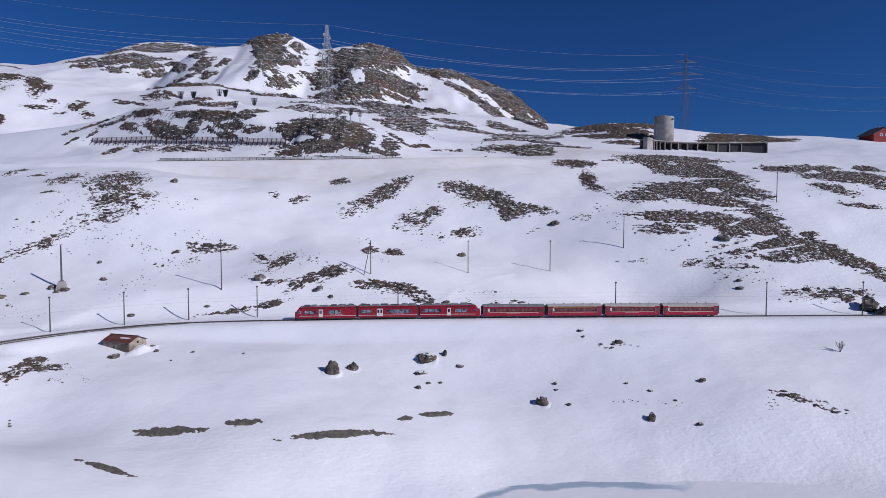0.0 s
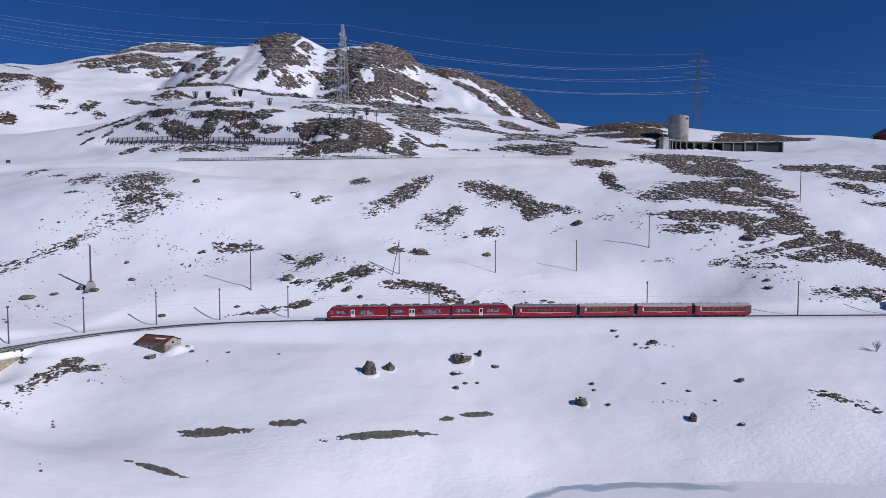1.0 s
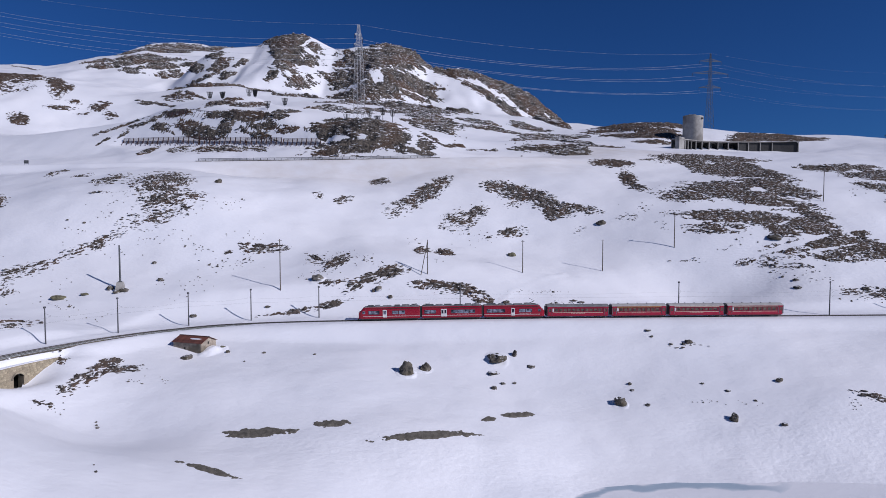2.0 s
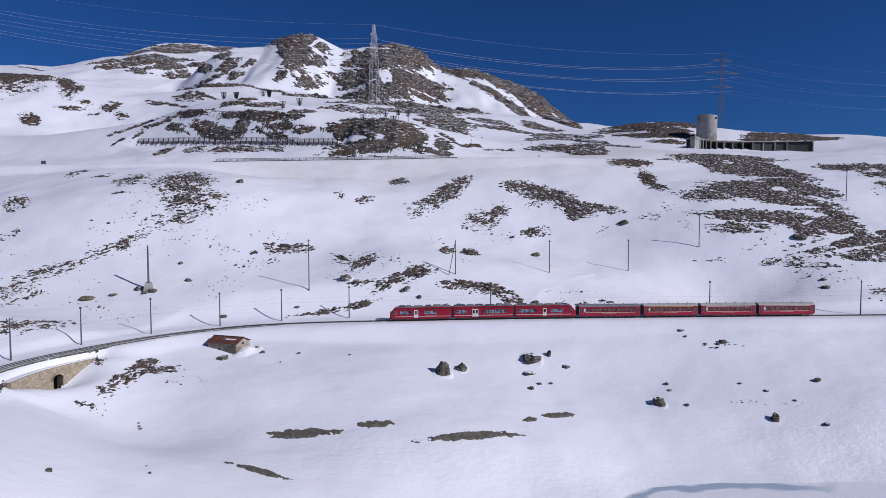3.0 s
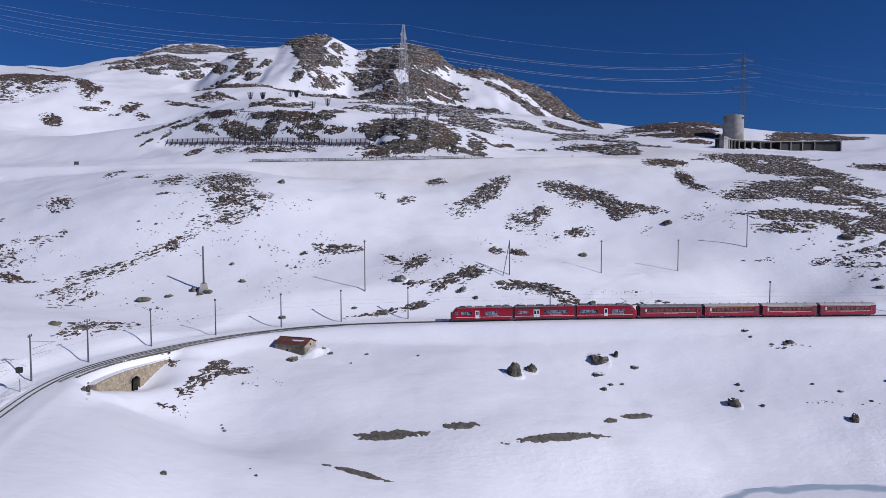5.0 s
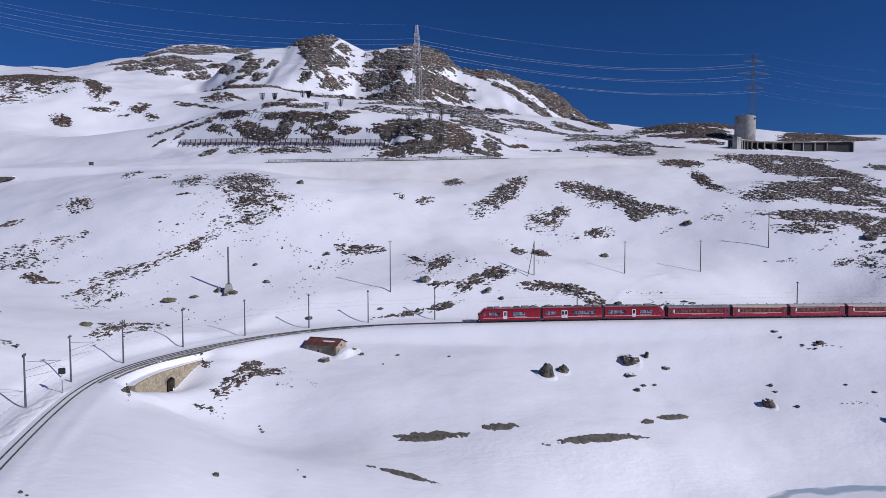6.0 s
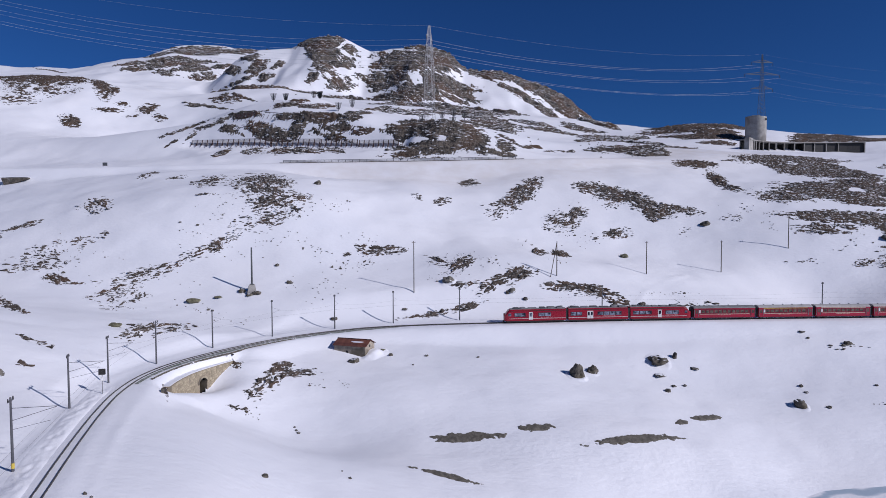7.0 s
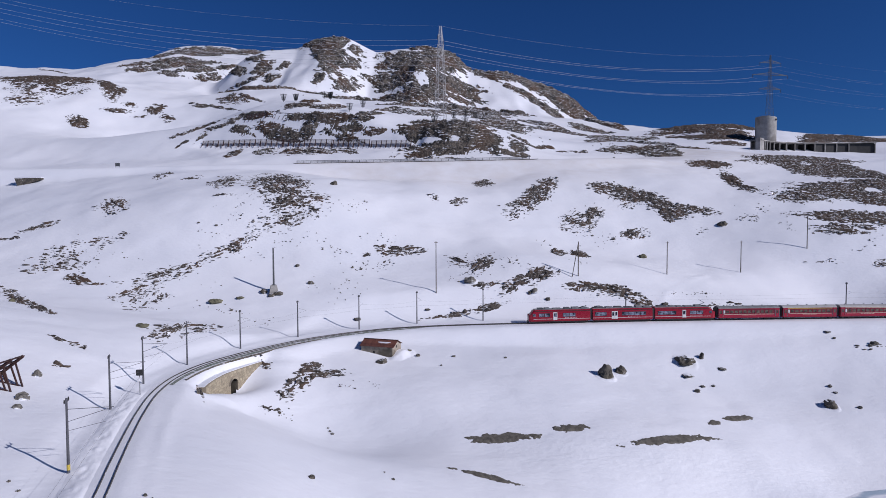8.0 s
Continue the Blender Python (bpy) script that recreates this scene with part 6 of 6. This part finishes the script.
def boulder(x, y, w, h, kind):
    seed = (x * 0.37 + y * 0.11) % 50
    bm = bmesh.new()
    boulder_shape(bm, (0, 0, 0.22 * h), w * 0.86, max(w * 0.7, h * 0.6), h * 0.95, seed, 0.34, detail=3)
    mat = {"dark": BOULDER, "mossy": MOSSY, "pale": PALE_ROCK}[kind]
    label = {"dark": "dark weathered boulder lying in the snow", "mossy": "yellow-green lichen-covered boulder lying in the snow", "pale": "grey boulder half buried in drifted snow"}[kind]
    me = bpy.data.meshes.new("boulder")
    bm.to_mesh(me)
    bm.free()
    me.materials.append(mat)
    ob = new("boulder", me)
    ob.matrix_world = pose(x, y, height(x, y) - 0.08 * h, 0, 0, (seed * 77) % 40 - 20)
    tagged(ob, label, "boulder", "boulders")


def scatter(cx, cy, a, b, turn, count, size):
    rnd = random.Random(int(cx * 7 + cy))
    bm = bmesh.new()
    c, s = math.cos(radians(turn)), math.sin(radians(turn))
    spots = []
    hubs = [(rnd.uniform(-0.8, 0.8), rnd.uniform(-0.8, 0.8)) for _ in range(max(3, count // 9))]
    while len(spots) < count * 0.7:
        hub = rnd.choice(hubs)
        u, v = hub[0] + rnd.gauss(0, 0.16), hub[1] + rnd.gauss(0, 0.12)
        if u * u + v * v < 1 and rnd.random() < 1.3 + value_noise(np.array([u * 3 + cx]), np.array([v * 3 + cy]))[0] * 1.4:
            spots.append((cx + u * a * c - v * b * s, cy + u * a * s + v * b * c))
    hs = ground_height(np.array([p[0] for p in spots]), np.array([p[1] for p in spots]))
    for (x, y), z in zip(spots, hs):
        w = size * rnd.uniform(0.45, 1.0) * (2.0 if rnd.random() < 0.08 else 1.0) * 1.15
        boulder_shape(bm, (x, y, float(z) + 0.1 * w), w, w * rnd.uniform(0.6, 1.0), w * rnd.uniform(0.5, 0.95), rnd.uniform(0, 50), 0.4, 1)
    me = bpy.data.meshes.new("scattered_stones")
    bm.to_mesh(me)
    bm.free()
    me.materials.append(BOULDER)
    tagged(new("scattered_stones", me), "small dark stones scattered over the snow slope", "stones", kind="stuff")


# across, ahead, half length, half width, turn, share of bare rock
for spec in ((-122.1, 218.5, 20.4, 10.0, -62, 0.62), (-112.2, 204.8, 10.4, 4.8, 27, 0.55), (-113.1, 198.0, 11.5, 3.7, 22, 0.45), (-128.3, 188.1, 9.1, 1.8, 29, 0.55), (-143.7, 175.0, 11.9, 3.3, 33, 0.48), (-129.9, 186.1, 9.1, 2.4, 38, 0.58), (-141.8, 176.8, 9.2, 2.5, 40, 0.48), (-148.0, 165.9, 7.5, 2.6, 64, 0.5), (-177.7, 209.0, 7.1, 4.3, -39, 0.55), (-178.2, 181.6, 10.2, 8.1, -21, 0.42), (-171.4, 191.2, 7.3, 2.2, 10, 0.5), (-158.5, 167.9, 3.4, 1.1, 20, 0.5), (-198.1, 200.9, 5.4, 1.9, 21, 0.7), (-204.3, 195.3, 3.3, 1.0, -1, 0.7),):
    outcrop(*spec, "rubble")
for spec in ((-163.5, 144.4, 22.9, 1.8, -43, 0.6), (-174.2, 240.2, 6.7, 3.0, -80, 0.5), (-159.0, 233.2, 3.8, 2.6, 42, 0.5), (-143.9, 225.4, 10.5, 5.8, -80, 0.5), (-137.4, 207.5, 4.9, 1.0, 3, 0.5), (-143.5, 162.2, 8.6, 5.7, -80, 0.35), (-121.7, 135.3, 8.9, 4.5, 70, 0.48), (-132.5, 111.4, 4.2, 1.1, -8, 0.6), (-126.9, 100.5, 1.3, 0.8, -29, 0.8),):
    outcrop(*spec, "rubble")
for spec in ((64.2, 197.4, 5.8, 1.0, -7, 0.45),):
    outcrop(*spec, "rubble")
for spec in ((115.2, 174.5, 9.9, 3.4, 8, 0.6), (102.5, 175.2, 5.1, 1.8, 9, 0.45), (-45.4, 253.5, 4.6, 3.6, 30, 0.8), (-23.0, 243.0, 12.0, 4.4, 58, 0.75), (-32.5, 228.6, 10.5, 4.2, 56, 0.5), (-30.5, 232.5, 10.0, 2.0, 23, 0.7), (11.6, 242.8, 12.8, 5.1, -19, 0.86), (22.7, 234.3, 10.2, 4.7, -38, 0.78), (23.3, 228.8, 3.4, 3.2, -56, 0.7), (9.9, 234.7, 4.3, 2.0, 31, 0.6), (-11.6, 223.3, 8.5, 4.9, 28, 0.52), (-4.8, 228.1, 4.9, 2.5, 48, 0.75), (35.9, 229.5, 6.1, 2.7, -22, 0.78), (61.0, 246.1, 7.0, 2.9, -66, 0.67),):
    outcrop(*spec, "rubble")
for spec in ((-66.2, 227.6, 2.5, 2.1, -84, 0.6), (-56.9, 228.1, 4.3, 2.3, 49, 0.68), (6.3, 217.1, 6.5, 1.9, 17, 0.55), (32.5, 218.3, 3.0, 2.5, -1, 0.35), (50.8, 221.9, 4.3, 2.1, -13, 0.4), (-75.5, 191.3, 7.0, 2.0, 7, 0.72), (-82.9, 192.4, 2.2, 0.9, 8, 0.8), (-86.6, 188.6, 1.3, 0.8, 35, 0.8), (-57.9, 184.4, 5.7, 1.8, -49, 0.62), (-50.7, 182.0, 5.4, 2.9, 52, 0.62), (-37.5, 174.0, 9.0, 2.3, 24, 0.72), (-34.3, 176.5, 4.5, 2.5, 37, 0.82), (-50.0, 171.7, 4.9, 1.2, 7, 0.65), (-57.1, 163.9, 12.5, 0.8, 16, 0.82),):
    outcrop(*spec, "rubble")
for spec in ((-18.1, 172.2, 8.5, 1.8, 0, 0.85), (-10.0, 171.1, 6.3, 1.9, -19, 0.8), (-25.2, 194.8, 4.9, 2.1, 76, 0.85), (-80.2, 185.1, 3.1, 2.0, 69, 0.4), (4.9, 217.6, 7.0, 1.7, 27, 0.6), (-0.2, 166.9, 7.3, 0.9, 8, 0.55), (-19.2, 166.1, 3.2, 0.6, 3, 0.5), (15.8, 170.0, 5.5, 1.3, 13, 0.5), (-92.0, 123.2, 6.4, 2.1, 74, 0.68), (-91.0, 128.7, 2.6, 1.7, 43, 0.8), (-86.7, 127.2, 4.4, 1.2, 19, 0.8), (-93.6, 118.4, 2.1, 1.1, 15, 0.62), (-94.8, 112.8, 3.0, 0.7, 16, 0.55), (-104.9, 104.6, 4.3, 0.4, -60, 0.9),):
    outcrop(*spec, "rubble")
for spec in ((-100.5, 126.8, 2.0, 1.3, -37, 0.9), (77.5, 125.0, 6.3, 1.2, -24, 0.62), (44.6, 145.3, 5.9, 0.7, 4, 0.4),):
    outcrop(*spec, "rubble")
for spec in ((-166.5, 169.4, 4.7, 2.0, -27, 0.7), (-359.8, 474.7, 26.6, 15.8, -15, 0.75), (-323.1, 468.5, 29.5, 6.1, -57, 0.8), (-309.7, 462.5, 10.1, 3.8, -64, 0.8), (-292.6, 442.1, 5.4, 2.6, 8, 0.8), (-296.9, 432.0, 9.7, 2.6, 21, 0.7), (-274.7, 439.9, 6.3, 4.1, -12, 0.8), (-262.2, 433.2, 6.6, 3.4, -32, 0.7), (-280.5, 432.0, 5.2, 1.6, 17, 0.7), (-311.7, 408.7, 8.8, 5.2, -41, 0.9), (-274.2, 446.5, 5.6, 3.0, -1, 0.8), (-376.9, 463.2, 43.0, 16.9, -20, 0.7), (-360.2, 437.9, 18.5, 11.0, -12, 0.5), (-356.6, 420.2, 13.5, 7.2, 22, 0.5),):
    outcrop(*spec, "turf")
for spec in ((-570.9, 782.9, 45.8, 3.0, -37, 0.6),):
    outcrop(*spec, "turf")
for spec in ((58.7, 273.8, 9.2, 3.6, 3, 0.95), (61.6, 259.5, 8.0, 3.6, 81, 0.88), (-18.0, 197.3, 4.1, 3.1, 85, 0.9),):
    outcrop(*spec, "turf")
for spec in ((-52.2, 108.4, 6.6, 1.2, 4, 0.97), (-38.8, 111.1, 3.4, 1.1, 10, 0.97), (-20.3, 109.8, 10.2, 1.1, 18, 0.97), (-8.4, 119.2, 1.6, 0.9, 31, 0.9), (-2.1, 122.4, 4.0, 0.8, 17, 0.97), (-55.8, 94.9, 5.7, 0.9, -15, 0.97),):
    outcrop(*spec, "strip")

# across, ahead, width, height
for spec in ((-26.1, 133.8, 3.76, 4.01), (-21.9, 136.9, 2.83, 2.19), (-4.7, 142.5, 5.32, 2.66), (-0.2, 143.9, 1.22, 1.9), (-6.0, 138.1, 3.11, 0.78), (-6.2, 132.2, 1.5, 1.12), (-4.0, 134.6, 1.4, 0.64), (-1.3, 135.2, 1.02, 0.64), (3.3, 140.9, 1.99, 0.8), (21.3, 129.0, 3.03, 2.54), (25.3, 135.4, 1.02, 1.02), (25.2, 133.3, 1.13, 0.5), (27.0, 128.0, 1.21, 0.72), (34.5, 150.9, 1.85, 0.57), (34.7, 148.5, 0.84, 0.7), (43.0, 146.1, 2.07, 1.38), (41.6, 145.6, 1.1, 0.83), (38.5, 145.7, 1.1, 0.55), (41.3, 133.8, 1.01, 0.51), (45.8, 131.1, 1.36, 0.49),):
    boulder(*spec, "dark")
for spec in ((43.4, 122.9, 2.08, 2.31), (58.2, 133.0, 1.88, 1.25), (52.5, 120.5, 1.7, 0.68), (-48.1, 138.6, 0.79, 0.52), (-63.0, 133.6, 0.51, 0.51), (-60.1, 138.8, 1.05, 0.52), (-80.3, 80.8, 1.06, 0.83), (-84.2, 111.9, 0.53, 0.32), (-83.7, 111.1, 0.63, 0.42), (-83.1, 110.5, 0.83, 0.42), (-69.9, 87.8, 0.58, 0.41), (-71.4, 89.8, 0.34, 0.25), (-113.0, 168.1, 2.22, 1.59), (-108.5, 167.3, 2.84, 1.42), (-110.3, 166.6, 2.51, 1.1), (-33.0, 168.5, 1.59, 1.27), (-38.0, 169.7, 0.96, 1.29), (-106.6, 181.0, 1.54, 1.03), (-66.8, 164.1, 1.55, 0.78), (-43.1, 170.7, 1.29, 0.81),):
    boulder(*spec, "dark")
for spec in ((40.4, 220.5, 3.77, 2.3), (94.9, 202.6, 4.61, 2.5), (0.0, 168.6, 2.23, 1.43), (-2.6, 166.7, 1.26, 0.79), (0.1, 167.9, 1.6, 0.96), (89.1, 179.1, 2.55, 1.19), (90.7, 183.0, 2.09, 1.04), (108.0, 176.8, 3.02, 1.34), (121.2, 169.0, 5.74, 6.06), (122.9, 165.1, 4.68, 4.06), (-105.6, 61.2, 0.5, 0.28), (-107.6, 62.7, 0.46, 0.29), (-92.9, 61.6, 0.45, 0.51), (-92.0, 61.2, 0.34, 0.28), (-104.8, 103.3, 0.58, 1.35), (-76.3, 134.1, 2.77, 1.26), (-68.4, 138.0, 1.17, 0.91), (-103.3, 224.9, 2.77, 2.13), (-100.8, 172.8, 2.28, 1.14), (-85.4, 158.8, 2.25, 0.9)):
    boulder(*spec, "dark")
for spec in ((5.4, 203.6, 3.46, 1.54), (-124.7, 163.1, 4.29, 1.68), (-118.7, 165.4, 2.5, 0.78), (-129.6, 133.2, 3.25, 1.12), (-166.9, 144.8, 1.89, 1.22), (-70.6, 140.2, 1.85, 1.06),):
    boulder(*spec, "mossy")
for spec in ((-54.8, 173.0, 3.58, 2.61), (-36.6, 170.1, 2.41, 1.77), (-126.9, 95.3, 1.59, 1.5), (-123.6, 87.2, 2.2, 1.5), (-121.6, 83.4, 1.5, 0.9)):
    boulder(*spec, "pale")


def snow_collar(x, y, w, tall, seed):
    """A low uneven rim of drifted snow round a boulder."""
    U, V = np.meshgrid(np.linspace(-1, 1, 30), np.linspace(-1, 1, 30))
    X, Y = x + U * w, y + V * w * 0.9
    r = np.hypot(U, V) + 0.12 * fbm(X / 1.4 + seed, Y / 1.4, 2)
    lean = 0.65 + 0.5 * np.sin(np.arctan2(V, U) + seed) ** 2
    ob, _ = sheet("snow_drift", X, Y, ground_height(X, Y) + tall * lean * np.exp(-((r - 0.52) / 0.17) ** 2) - 0.05, SNOW)
    tagged(ob, "low rim of drifted snow round a dark boulder", "snow drift", kind="stuff")


for x, y, w, tall in ((-26.1, 133.8, 3.6, 0.34), (-21.9, 136.9, 2.7, 0.2), (-4.7, 142.5, 4.4, 0.2), (21.3, 129.0, 2.9, 0.2), (-54.8, 173.0, 3.4, 0.3)):
    snow_collar(x, y, w, tall, x)

# across, ahead, half length, half width, turn, count, size
for spec in ((-125.6, 194.1, 23.4, 11.5, -9, 60, 0.5), (-92.6, 197.1, 14.3, 10.1, -51, 30, 0.5), (-96.4, 178.4, 20.3, 15.1, -36, 70, 0.45), (-81.4, 188.6, 12.8, 9.7, -7, 45, 0.5), (-49.0, 177.6, 21.5, 8.5, -6, 70, 0.45), (-40.2, 180.4, 27.8, 10.1, -2, 60, 0.4), (-18.0, 217.6, 25.4, 18.8, 22, 60, 0.5), (51.3, 217.4, 16.5, 12.2, 74, 40, 0.5), (74.6, 205.7, 11.7, 7.9, 3, 40, 0.6), (92.0, 188.6, 19.7, 8.7, -14, 60, 0.5), (99.7, 228.4, 36.1, 26.9, 36, 80, 0.6), (18.6, 175.8, 23.2, 4.1, 17, 40, 0.35)):
    scatter(*spec)
for spec in ((108.1, 174.7, 19.0, 5.2, 3, 50, 0.5), (-123.9, 163.8, 23.1, 16.7, -16, 60, 0.4), (-169.8, 178.6, 26.1, 14.7, -33, 60, 0.5), (-118.7, 197.7, 17.4, 12.3, -14, 70, 0.5), (-94.3, 203.8, 18.1, 8.7, 22, 30, 0.4), (-80.7, 127.0, 8.1, 6.2, -30, 25, 0.3), (44.8, 129.6, 11.9, 4.4, -3, 25, 0.35), (76.7, 123.7, 10.4, 4.5, 8, 35, 0.35), (-92.6, 113.6, 5.9, 3.7, 37, 18, 0.3), (-227.3, 540.6, 135.0, 53.6, -53, 50, 1.5), (13.3, 337.4, 74.7, 29.4, 78, 50, 0.8), (155.6, 238.8, 27.7, 15.0, 31, 45, 0.6)):
    scatter(*spec)


def shrub(x, y, tall):
    """A leafless shrub: stems that fork into fine twigs."""
    rnd = random.Random(5)
    z = height(x, y)
    s = thing("bare_shrub", pose(x, y, z), "small leafless grey-brown shrub in the snow", "shrub")
    twigs = bmesh.new()
    for k in range(9):
        bm = bmesh.new()
        a = k * 0.7 + rnd.uniform(0, 0.5)
        tip = Vector((math.cos(a) * rnd.uniform(0.3, 1.0), math.sin(a) * rnd.uniform(0.3, 1.0), tall * rnd.uniform(0.6, 0.95)))
        bar(bm, (0, 0, -0.2), tip, 0.06, sides=5)
        part("stem", bm, WOOD, s)
        for j in range(14):
            b = tip * rnd.uniform(0.3, 1.0)
            bar(twigs, b, b + Vector((rnd.uniform(-0.6, 0.6), rnd.uniform(-0.6, 0.6), rnd.uniform(0.1, 0.7))), 0.025, sides=3)
    part("twigs", twigs, WOOD, s)


shrub(95.6, 142.5, 2.8)



# ---------------------------------------------------------------- snow thrown up by the plough
def plough_bank(s0, s1, near, far, tall, seed):
    """A lumpy ridge of cleared snow that follows the railway."""
    if s1 < s0:
        s0, s1 = s1, s0
    S, O = np.meshgrid(np.linspace(s0, s1, int((s1 - s0) * 4)), np.linspace(near, far, 16), indexing="ij")
    k = np.clip(S.astype(int), 1, len(LINE) - 2)
    f = (S - k)[..., None]
    t = LINE[k + 1] - LINE[k - 1]
    p = LINE[k] + (LINE[np.clip(k + 1, 0, len(LINE) - 1)] - LINE[k]) * f
    length = np.hypot(t[..., 0], t[..., 1])
    X, Y = p[..., 0] + t[..., 1] / length * O, p[..., 1] - t[..., 0] / length * O
    across = (O - near) / (far - near)
    ends = np.clip(np.minimum(S - s0, s1 - S) / 6, 0, 1)
    lumps = fbm(S / 2.6 + seed, O / 0.9, 3) * 0.5 + fbm(S / 0.8 + seed, O / 0.5, 2) * 0.08
    rise = np.sin(np.pi * np.clip(across, 0, 1) ** 0.75) * (0.75 + lumps + 0.35 * fbm(S / 9 + seed, S / 9, 2))
    Z = ground_height(X, Y) + tall * np.maximum(rise, -0.3) * ends - 0.05 + 0.03 * ends
    ob, _ = sheet("snow_bank", X, Y, Z, SNOW, np.ones((X.shape[0] - 1, X.shape[1] - 1), bool), smooth_shade=True)
    tagged(ob, "lumpy bank of cleared snow thrown beside the railway", "snow bank", kind="stuff")


plough_bank(nearest_s(-95, 55), nearest_s(-111, 105), -1.5, -4.3, 0.42, 3)
